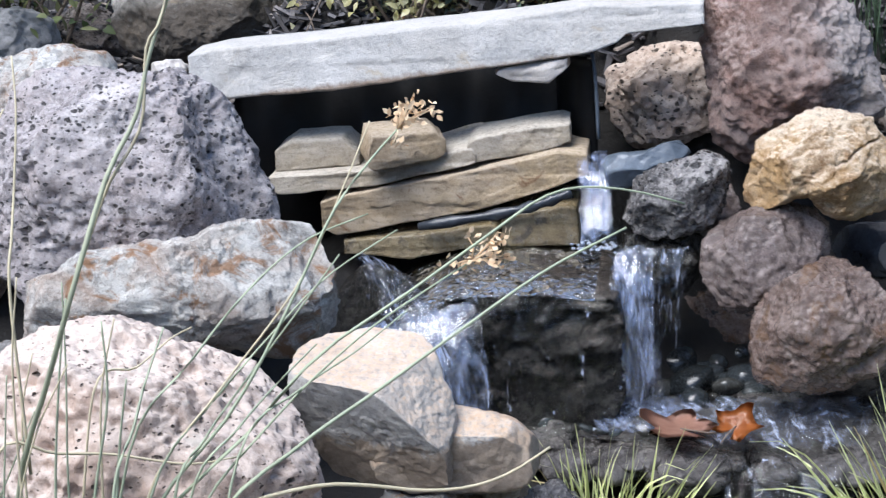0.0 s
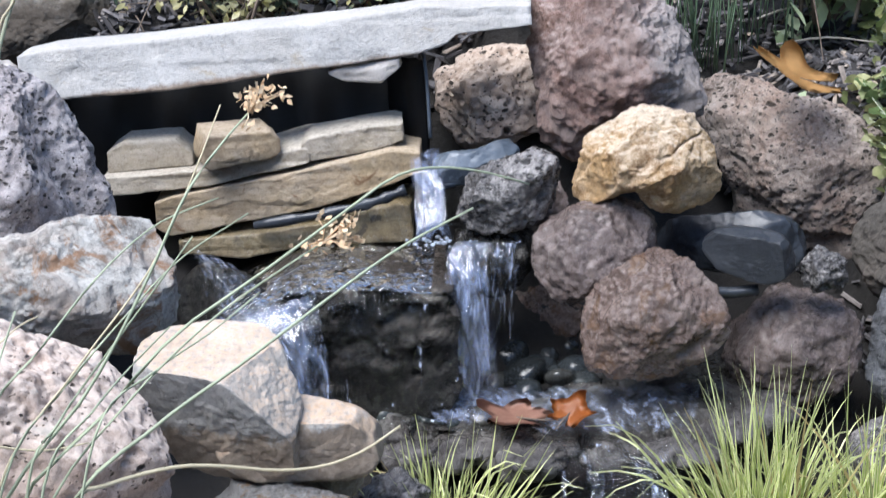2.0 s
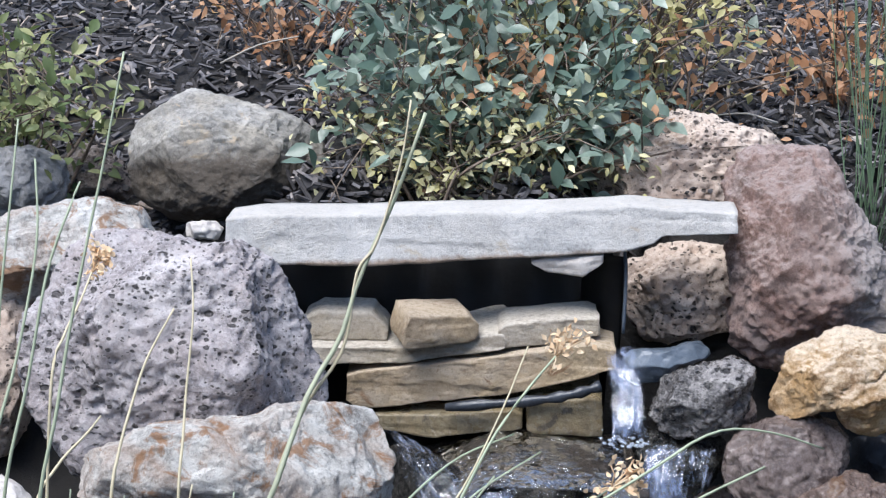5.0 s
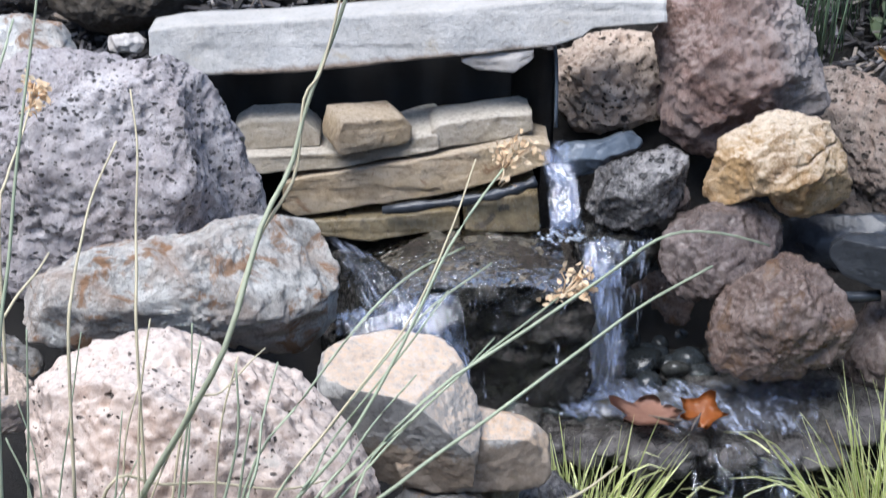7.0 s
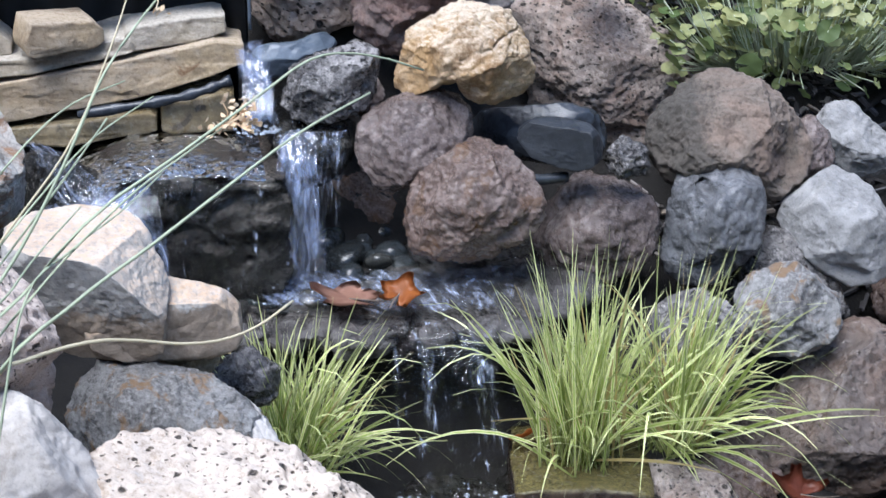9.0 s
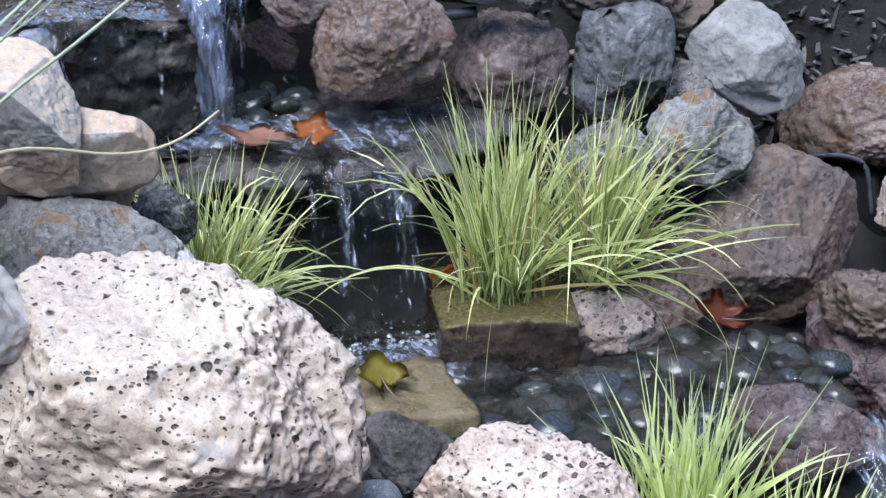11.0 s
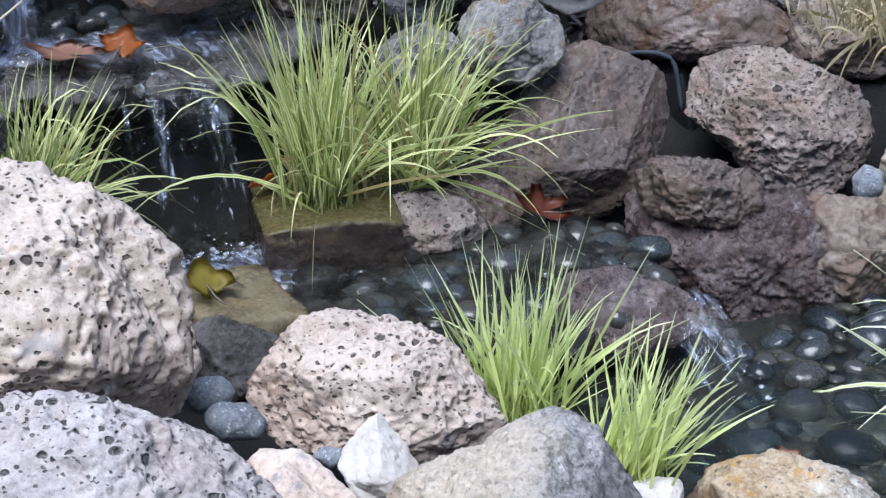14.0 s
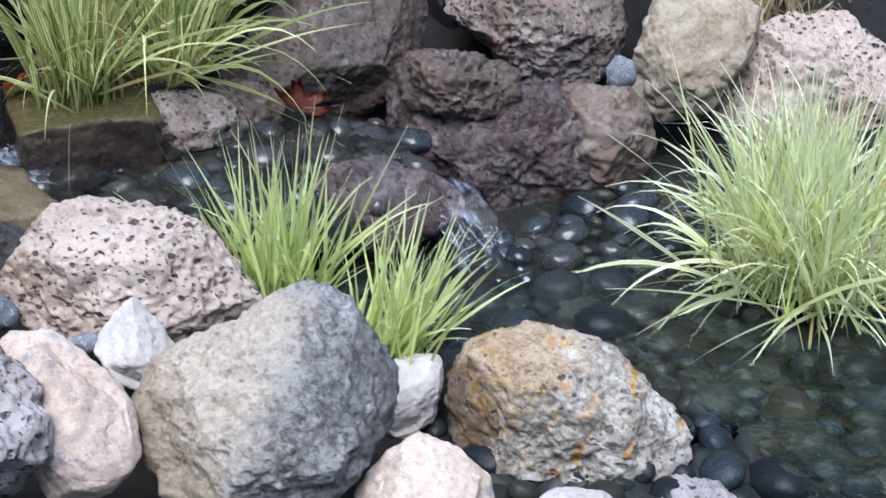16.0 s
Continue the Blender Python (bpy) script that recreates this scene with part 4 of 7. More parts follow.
rock("rock", (1.464, 1.920, 0.173), (-40.0, -19.8), 0.066,
     (0.092, 0.100, 0.119, 0.120, 0.124, 0.110, 0.109, 0.100, 0.084, 0.078, 0.081, 0.089, 0.109, 0.136, 0.133, 0.112, 0.098, 0.085, 0.079, 0.081),
     tan_rock, "smooth tan upright rock", pits=0.002, square=0.7, facets=5)
rock("boulder", (1.653, 1.860, 0.082), (-42.8, -21.0), 0.113,
     (0.187, 0.158, 0.149, 0.145, 0.155, 0.142, 0.141, 0.135, 0.139, 0.148, 0.168, 0.210, 0.190, 0.139, 0.119, 0.112, 0.114, 0.128, 0.164, 0.182),
     lava_tan, "pale pitted lava rock behind the striped sedge", pits=0.010, square=0.74, facets=4, level=7)
rock("rock", (1.934, 1.980, 0.122), (-45.4, -18.2), 0.049,
     (0.069, 0.065, 0.067, 0.064, 0.056, 0.055, 0.060, 0.073, 0.068, 0.066, 0.072, 0.081, 0.065, 0.059, 0.060, 0.060, 0.056, 0.059, 0.069, 0.083),
     lava_pale, "pinkish rock under the dry grass", pits=0.006, square=0.74, facets=4)
rock("rock", (0.857, 1.760, 0.108), (-29.1, -25.9), 0.039,
     (0.119, 0.094, 0.075, 0.064, 0.060, 0.064, 0.065, 0.072, 0.090, 0.097, 0.085, 0.081, 0.086, 0.079, 0.070, 0.069, 0.066, 0.065, 0.070, 0.085),
     purple_wet, "flat wet reddish rock with water sliding over", pits=0.002, square=0.6, facets=4, rough=1.3, chips=24)
slab("flat_stone", [0.0, 0.03, 0.10, 0.135], [0.150, 0.156, 0.152, 0.142], [0.10, 0.095, 0.095, 0.10], 0.16, (0.338, 1.835, 0), 6, flag_wet, "wet tan flat stone at the water's edge", lean=0, category="flat stone", uneven=0.005, step=0.006)
rock("rock", (0.359, 1.800, 0.129), (-13.0, -29.0), 0.032,
     (0.058, 0.060, 0.051, 0.045, 0.044, 0.048, 0.055, 0.062, 0.071, 0.055, 0.048, 0.048, 0.050, 0.048, 0.051, 0.058, 0.056, 0.060, 0.056, 0.054),
     rubble_wet, "dark wet rock below the tan stone", square=0.7, facets=5)
rock("rock", (0.288, 1.750, 0.173), (-11.1, -28.8), 0.015,
     (0.016, 0.016, 0.019, 0.024, 0.040, 0.039, 0.036, 0.022, 0.017, 0.015, 0.015, 0.017, 0.020, 0.027, 0.034, 0.043, 0.030, 0.025, 0.021, 0.018),
     lava_cream, "small cream rock by the pebbles", square=0.7, facets=5, level=5)
rock("rock", (0.693, 2.050, 0.145), (-21.3, -24.2), 0.055,
     (0.095, 0.082, 0.066, 0.052, 0.044, 0.043, 0.046, 0.052, 0.058, 0.060, 0.062, 0.066, 0.072, 0.066, 0.056, 0.050, 0.050, 0.055, 0.066, 0.084),
     lava_brown, "pinkish-brown pitted rock at the foot of the sedge", pits=0.003, square=0.66, facets=6)
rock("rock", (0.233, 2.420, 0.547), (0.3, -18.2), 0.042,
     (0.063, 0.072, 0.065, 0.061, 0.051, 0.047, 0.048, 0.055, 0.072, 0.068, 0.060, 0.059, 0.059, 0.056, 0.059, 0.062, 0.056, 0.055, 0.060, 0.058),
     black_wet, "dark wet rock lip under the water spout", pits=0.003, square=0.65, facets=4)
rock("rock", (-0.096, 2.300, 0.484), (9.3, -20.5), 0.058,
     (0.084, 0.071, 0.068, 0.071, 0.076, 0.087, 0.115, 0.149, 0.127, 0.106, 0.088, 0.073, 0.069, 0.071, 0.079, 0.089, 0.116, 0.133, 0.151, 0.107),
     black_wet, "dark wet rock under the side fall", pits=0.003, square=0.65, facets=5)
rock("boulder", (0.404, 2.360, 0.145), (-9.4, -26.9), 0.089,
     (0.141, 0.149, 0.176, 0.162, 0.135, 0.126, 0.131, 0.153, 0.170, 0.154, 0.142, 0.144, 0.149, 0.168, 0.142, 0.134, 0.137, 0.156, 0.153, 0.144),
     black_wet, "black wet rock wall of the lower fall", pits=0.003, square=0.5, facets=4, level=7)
rock("pond_liner", (0.210, 2.520, 0.664), (0.9, -14.8), 0.026,
     (0.049, 0.086, 0.050, 0.026, 0.019, 0.017, 0.017, 0.020, 0.026, 0.045, 0.069, 0.069, 0.063, 0.042, 0.034, 0.026, 0.021, 0.020, 0.020, 0.023),
     liner, "folded blue-grey rubber pond liner between rocks", square=0.8, facets=2, category="pond liner", rough=0.35)
rock("pond_liner", (0.573, 2.440, 0.550), (-13.6, -18.5), 0.038,
     (0.109, 0.103, 0.074, 0.061, 0.049, 0.044, 0.045, 0.050, 0.064, 0.098, 0.117, 0.100, 0.063, 0.050, 0.044, 0.044, 0.047, 0.058, 0.081, 0.096),
     liner_black, "shiny blue-black pond liner bulging between rocks", square=0.7, facets=3, category="pond liner", rough=0.35)
rock("stone", (0.578, 2.330, 0.570), (-14.2, -18.8), 0.030,
     (0.062, 0.056, 0.050, 0.042, 0.038, 0.037, 0.040, 0.046, 0.055, 0.064, 0.062, 0.052, 0.042, 0.036, 0.034, 0.036, 0.040, 0.048, 0.058, 0.064),
     slate, "flat dark slate piece resting on the liner", square=0.45, facets=0, rough=0.35, chips=8, cuts=[((0.05, -0.55, 0.83), 0.030), ((-0.12, -0.95, -0.25), 0.016), ((0.85, -0.5, 0.0), 0.052)])
rock("rock", (0.282, 2.500, 0.607), (-6.4, -17.2), 0.035,
     (0.067, 0.057, 0.052, 0.041, 0.037, 0.038, 0.042, 0.048, 0.053, 0.067, 0.065, 0.056, 0.053, 0.045, 0.038, 0.036, 0.038, 0.044, 0.059, 0.065),
     grey_wet, "blue-grey stone behind the wet lava rock", pits=0.002, square=0.75, facets=3)
# Dark filler, added so that the shaded gap stays black.
rock("rock", (0.941, 2.350, 0.327), (-23.4, -17.5), 0.061,
     (0.097, 0.093, 0.090, 0.093, 0.107, 0.103, 0.107, 0.110, 0.101, 0.102, 0.102, 0.091, 0.091, 0.100, 0.102, 0.102, 0.114, 0.104, 0.104, 0.112),
     lava_dark, "dark filler rock in the shaded gap", pits=0.003, square=0.7, facets=4)
rock("rock", (1.296, 1.750, -0.025), (-37.8, -26.0), 0.030,
     (0.046, 0.041, 0.040, 0.044, 0.043, 0.039, 0.039, 0.040, 0.041, 0.046, 0.048, 0.043, 0.042, 0.042, 0.037, 0.037, 0.040, 0.050, 0.044, 0.043),
     lava_dark, "dark rounded wet stone in the gap", pits=0.003, square=0.8, facets=4)
rock("rock", (1.463, 2.300, 0.316), (-34.2, -16.4), 0.039,
     (0.073, 0.065, 0.055, 0.046, 0.043, 0.044, 0.051, 0.057, 0.058, 0.065, 0.072, 0.060, 0.057, 0.051, 0.047, 0.047, 0.053, 0.052, 0.054, 0.063),
     lava_dark, "bluish dark pitted rock on the bank", pits=0.006, square=0.74, facets=4)
rock("pebble", (1.323, 1.900, 0.165), (-37.6, -20.8), 0.022,
     (0.022, 0.023, 0.026, 0.025, 0.024, 0.026, 0.028, 0.024, 0.023, 0.024, 0.023, 0.022, 0.025, 0.026, 0.026, 0.029, 0.025, 0.023, 0.024, 0.024),
     pebble_grey, "round blue-grey pebble caught between rocks", square=0.95, facets=1, level=5, category="pebble", rough=0.3)
rock("pebble", (1.014, 2.000, 0.193), (-29.6, -21.0), 0.010,
     (0.013, 0.014, 0.016, 0.013, 0.012, 0.012, 0.012, 0.011, 0.011, 0.012, 0.015, 0.014, 0.014, 0.016, 0.013, 0.011, 0.010, 0.011, 0.013, 0.012),
     pebble_dark, "wet dark pebble wedged by the tall rock", square=0.95, facets=1, level=5, category="pebble", rough=0.3)
rock("rock", (-0.550, 1.950, 0.555), (15.8, -26.9), 0.039,
     (0.056, 0.050, 0.046, 0.046, 0.044, 0.044, 0.049, 0.063, 0.051, 0.045, 0.044, 0.048, 0.059, 0.051, 0.043, 0.041, 0.043, 0.050, 0.056, 0.053),
     pink_rock, "pinkish pale rock half hidden by grass stems", square=0.75, facets=4, rough=0.6)
rock("rock", (-0.570, 2.050, 0.552), (15.6, -25.7), 0.036,
     (0.058, 0.046, 0.041, 0.041, 0.038, 0.036, 0.038, 0.045, 0.058, 0.051, 0.050, 0.054, 0.047, 0.037, 0.033, 0.032, 0.036, 0.044, 0.055, 0.057),
     blue_grey, "teal-grey rock half hidden by grass stems", square=0.75, facets=4)
rock("rock", (-0.606, 1.950, 0.628), (17.9, -23.7), 0.035,
     (0.048, 0.048, 0.044, 0.042, 0.043, 0.040, 0.039, 0.041, 0.048, 0.045, 0.044, 0.047, 0.056, 0.044, 0.036, 0.033, 0.033, 0.038, 0.048, 0.053),
     white_stone, "bright white stone low among the grass stems", square=0.75, facets=4, level=5, rough=0.6)
rock("rock", (1.511, 2.250, 0.261), (-36.2, -16.1), 0.066,
     (0.130, 0.113, 0.095, 0.089, 0.081, 0.073, 0.072, 0.080, 0.100, 0.128, 0.110, 0.105, 0.111, 0.095, 0.079, 0.073, 0.075, 0.086, 0.095, 0.104),
     lava_brown, "brown rock in the shaded bank behind", pits=0.004, square=0.74, facets=5)
# Another added filler, standing in for the gap's darkness.
rock("rock", (0.757, 2.200, 0.306), (-19.2, -24.2), 0.045,
     (0.068, 0.074, 0.079, 0.072, 0.073, 0.082, 0.076, 0.073, 0.076, 0.088, 0.072, 0.066, 0.067, 0.075, 0.086, 0.075, 0.073, 0.078, 0.079, 0.070),
     lava_dark, "dark filler rock in the gap behind the sedge", pits=0.003, square=0.74, facets=5)
rock("rock", (1.827, 2.080, 0.191), (-42.3, -16.9), 0.055,
     (0.094, 0.088, 0.075, 0.063, 0.059, 0.062, 0.070, 0.074, 0.087, 0.105, 0.089, 0.085, 0.089, 0.070, 0.062, 0.062, 0.066, 0.069, 0.082, 0.113),
     lava_brown, "brown rock behind the dry grass", pits=0.004, square=0.74, facets=5)
rock("rock", (1.647, 2.200, 0.211), (-37.9, -16.7), 0.065,
     (0.116, 0.114, 0.092, 0.076, 0.071, 0.073, 0.076, 0.080, 0.095, 0.131, 0.113, 0.109, 0.099, 0.081, 0.075, 0.076, 0.074, 0.078, 0.092, 0.128),
     lava_dark, "dark rock at the back of the bank", pits=0.004, square=0.74, facets=5)
rock("rock", (2.069, 2.000, 0.098), (-47.0, -18.0), 0.068,
     (0.092, 0.091, 0.101, 0.097, 0.089, 0.091, 0.102, 0.096, 0.091, 0.096, 0.113, 0.103, 0.092, 0.092, 0.101, 0.092, 0.088, 0.094, 0.112, 0.102),
     lava_brown, "brown rock beyond the pale lava rock", pits=0.004, square=0.74, facets=5)
rock("rock", (0.300, 2.520, 0.410), (-6.5, -22.2), 0.035,
     (0.078, 0.070, 0.064, 0.062, 0.071, 0.080, 0.088, 0.090, 0.094, 0.091, 0.087, 0.079, 0.070, 0.067, 0.068, 0.070, 0.076, 0.083, 0.089, 0.084),
     rust_wet, "wet brown rock at the back of the upper pool", pits=0.003, square=0.74, facets=5)
crease(golden, [(0.432, 0.694), (0.448, 0.702), (0.474, 0.709), (0.495, 0.725), (0.516, 0.728)], 0.0030, 0.006)
dent(holed, (0.802, 2.30, 0.491), 0.010, 0.022)
rock("rock", (-0.768, 2.38, 0.659), (16.0, -20.0), 0.080,
     (0.085, 0.090, 0.100, 0.120, 0.145, 0.150, 0.140, 0.120, 0.100, 0.092, 0.090, 0.092, 0.100, 0.120, 0.140, 0.150, 0.145, 0.120, 0.100, 0.090),
     lava_tan, "pale grey lava rock beside the large boulder", pits=0.006, square=0.74, facets=5)
rock("rock", (-0.840, 2.78, 0.823), (16.0, -14.0), 0.060,
     (0.110, 0.098, 0.080, 0.066, 0.060, 0.058, 0.060, 0.068, 0.084, 0.100, 0.112, 0.100, 0.084, 0.068, 0.060, 0.058, 0.060, 0.068, 0.082, 0.100),
     pale_grey, "rounded grey rock at the edge of the mulch", square=0.74, facets=5)
rock("rock", (0.800, 2.085, 0.130), (-24.0, -24.0), 0.040,
     (0.068, 0.062, 0.054, 0.047, 0.044, 0.044, 0.047, 0.053, 0.062, 0.066, 0.066, 0.062, 0.054, 0.048, 0.045, 0.045, 0.047, 0.052, 0.060, 0.066),
     rust_wet, "reddish-brown damp rock at the foot of the tall one", square=0.7, facets=5)
# ---- stone bench slab and stacked flagstones ----
slab("stone_slab", [-0.436, -0.388, -0.223, 0.019, 0.116, 0.140, 0.179, 0.193, 0.300], [0.845, 0.853, 0.861, 0.879, 0.887, 0.891, 0.891, 0.888, 0.888], [0.812, 0.782, 0.789, 0.813, 0.824, 0.828, 0.840, 0.852, 0.860], 0.08, (0, 2.49, 0), 0, bluestone, "long pale bluestone slab resting on rocks like a bench", uneven=0.0015, step=0.006, batter=0.035, category="stone slab")
STACK = "flagstones stacked under the slab"
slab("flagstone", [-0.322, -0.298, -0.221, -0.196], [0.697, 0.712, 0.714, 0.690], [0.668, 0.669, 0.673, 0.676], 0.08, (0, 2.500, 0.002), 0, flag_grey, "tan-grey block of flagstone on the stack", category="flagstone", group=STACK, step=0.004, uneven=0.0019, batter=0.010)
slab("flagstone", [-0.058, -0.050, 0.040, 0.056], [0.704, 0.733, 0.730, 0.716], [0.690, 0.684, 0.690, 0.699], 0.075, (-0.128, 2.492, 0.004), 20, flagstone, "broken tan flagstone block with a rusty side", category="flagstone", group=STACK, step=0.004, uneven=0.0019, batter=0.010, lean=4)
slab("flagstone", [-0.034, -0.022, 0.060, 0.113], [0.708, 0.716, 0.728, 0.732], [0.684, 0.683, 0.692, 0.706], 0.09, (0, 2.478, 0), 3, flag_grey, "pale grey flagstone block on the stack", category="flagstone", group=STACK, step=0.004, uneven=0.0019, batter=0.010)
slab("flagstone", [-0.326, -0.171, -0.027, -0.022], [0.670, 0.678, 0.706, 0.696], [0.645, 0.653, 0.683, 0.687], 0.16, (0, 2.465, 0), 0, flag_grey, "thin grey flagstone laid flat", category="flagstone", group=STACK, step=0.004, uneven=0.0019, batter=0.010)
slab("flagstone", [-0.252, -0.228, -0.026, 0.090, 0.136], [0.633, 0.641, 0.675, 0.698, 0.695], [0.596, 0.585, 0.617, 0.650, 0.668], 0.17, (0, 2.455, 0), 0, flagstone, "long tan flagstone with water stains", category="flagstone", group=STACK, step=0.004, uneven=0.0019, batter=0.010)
slab("flagstone", [-0.218, -0.121, -0.006, 0.006], [0.580, 0.588, 0.600, 0.594], [0.561, 0.553, 0.570, 0.574], 0.16, (0, 2.44, 0), 0, flag_wet, "thin wet flagstone at the bottom of the stack", category="flagstone", group=STACK, step=0.004, uneven=0.0019, batter=0.010)
slab("flagstone", [0.012, 0.023, 0.100, 0.120], [0.608, 0.618, 0.627, 0.625], [0.574, 0.570, 0.572, 0.572], 0.12, (0, 2.43, 0), 0, flag_wet, "olive wet flagstone block under the spout", category="flagstone", group=STACK, step=0.004, uneven=0.0019, batter=0.010)
slab("stone_chip", [0.008, 0.030, 0.085, 0.112], [0.806, 0.812, 0.818, 0.822], [0.802, 0.790, 0.786, 0.808], 0.04, (0, 2.505, 0), 0, white_stone, "pale stone wedged under the slab", category="stone", step=0.004, uneven=0.003)
# Mossy flat stone in the middle pool.
slab("flat_stone", [-0.012, 0.020, 0.150, 0.176], [0.184, 0.191, 0.193, 0.186], [0.118, 0.108, 0.108, 0.120], 0.20, (0.470, 2.002, 0), -9, moss_top, "flat wet stone with an olive top and broken brown edge", category="flat stone", uneven=0.005, step=0.006)


def sheet(name, mat, label, category, fn, nu, nv, group="", kind="", thick=0.0):
    """A curved sheet of two-way points fn(u, v)."""
    bm = bmesh.new()
    g = [[bm.verts.new(fn(i / nu, j / nv)) for i in range(nu + 1)] for j in range(nv + 1)]
    for j in range(nv):
        for i in range(nu):
            bm.faces.new((g[j][i], g[j][i + 1], g[j + 1][i + 1], g[j + 1][i])).smooth = True
    if thick:
        bmesh.ops.solidify(bm, geom=bm.faces[:], thickness=thick)
    me = bpy.data.meshes.new(name)
    bm.to_mesh(me)
    bm.free()
    return put(name, me, mat, label, category, group, kind)


black_liner, n_, l_, b_ = shader("black_liner", 0.5)
co_ = n_.new("ShaderNodeTexCoord").outputs["Object"]
l_.new(ramp(n_, l_, noise_node(n_, l_, co_, 14), [(0.35, (0.006, 0.006, 0.007)), (0.7, (0.016, 0.016, 0.017))]), b_.inputs["Base Color"])
relief(n_, l_, b_, [(noise_node(n_, l_, co_, 40), 0.3, 0.004)])
# Black sheet added at the back, standing in for the hollow's shade.
sheet("pond_liner", black_liner, "black liner sheet added to keep the hollow under the slab dark", "pond liner",
      lambda u, v: (-0.40 + 0.53 * u, 2.66 - 0.12 * abs(u - 0.5) ** 2 - 0.05 * math.sin(v * 3) + 0.01 * math.sin(u * 30), 0.48 + 0.32 * v), 40, 16, thick=0.004)
sheet("pond_liner", black_liner, "black pond liner edge folded round the spout", "pond liner",
      lambda u, v: (0.085 + 0.06 * u, 2.60 - 0.05 * u - 0.02 * math.sin(u * 3), 0.66 + 0.15 * v), 12, 12, thick=0.004)
bm = bmesh.new()
tube_points(bm, smooth_line([(0.132, 2.560, 0.821), (0.142, 2.545, 0.818), (0.146, 2.535, 0.777), (0.147, 2.530, 0.698)], 14), [0.0028] * 15)
tagged(part("liner_edge", bm, liner), "thin grey turned-over edge of the liner", "pond liner")
bm = bmesh.new()
tube_points(bm, smooth_line([(-0.105, 2.435, 0.604), (0.014, 2.430, 0.622), (0.073, 2.425, 0.637), (0.113, 2.430, 0.650)], 16), [0.006 + 0.004 * math.sin(k * 0.9) ** 2 for k in range(17)])
tagged(part("liner_fold", bm, liner_black), "wet black fold of liner between flagstones", "pond liner")
bm = bmesh.new()
tube_points(bm, smooth_line([(0.443, 2.330, 0.570), (0.489, 2.330, 0.548), (0.532, 2.330, 0.518), (0.591, 2.330, 0.518)], 16), [0.009] * 17)
tagged(part("liner_fold", bm, liner_black), "shiny black folded rim of pond liner", "pond liner")

# ---- water ----
def water_mat(name, tint):
    """Clear rippling water, tinted by what it carries."""
    m, n, l, b = shader(name, 0.02)
    b.inputs["Base Color"].default_value = (*tint, 1)
    b.inputs["Transmission Weight"].default_value, b.inputs["IOR"].default_value = 1.0, 1.33
    co = n.new("ShaderNodeTexCoord").outputs["Object"]
    relief(n, l, b, [(noise_node(n, l, co, 24, 3, 0.5, 0.8), 0.8, 0.02), (noise_node(n, l, co, 80, 3, 0.5, 0.5), 0.6, 0.006)])
    return m


water = water_mat("clear_water", (0.75, 0.80, 0.80))
green_water = water_mat("greenish_pond_water", (0.66, 0.76, 0.64))


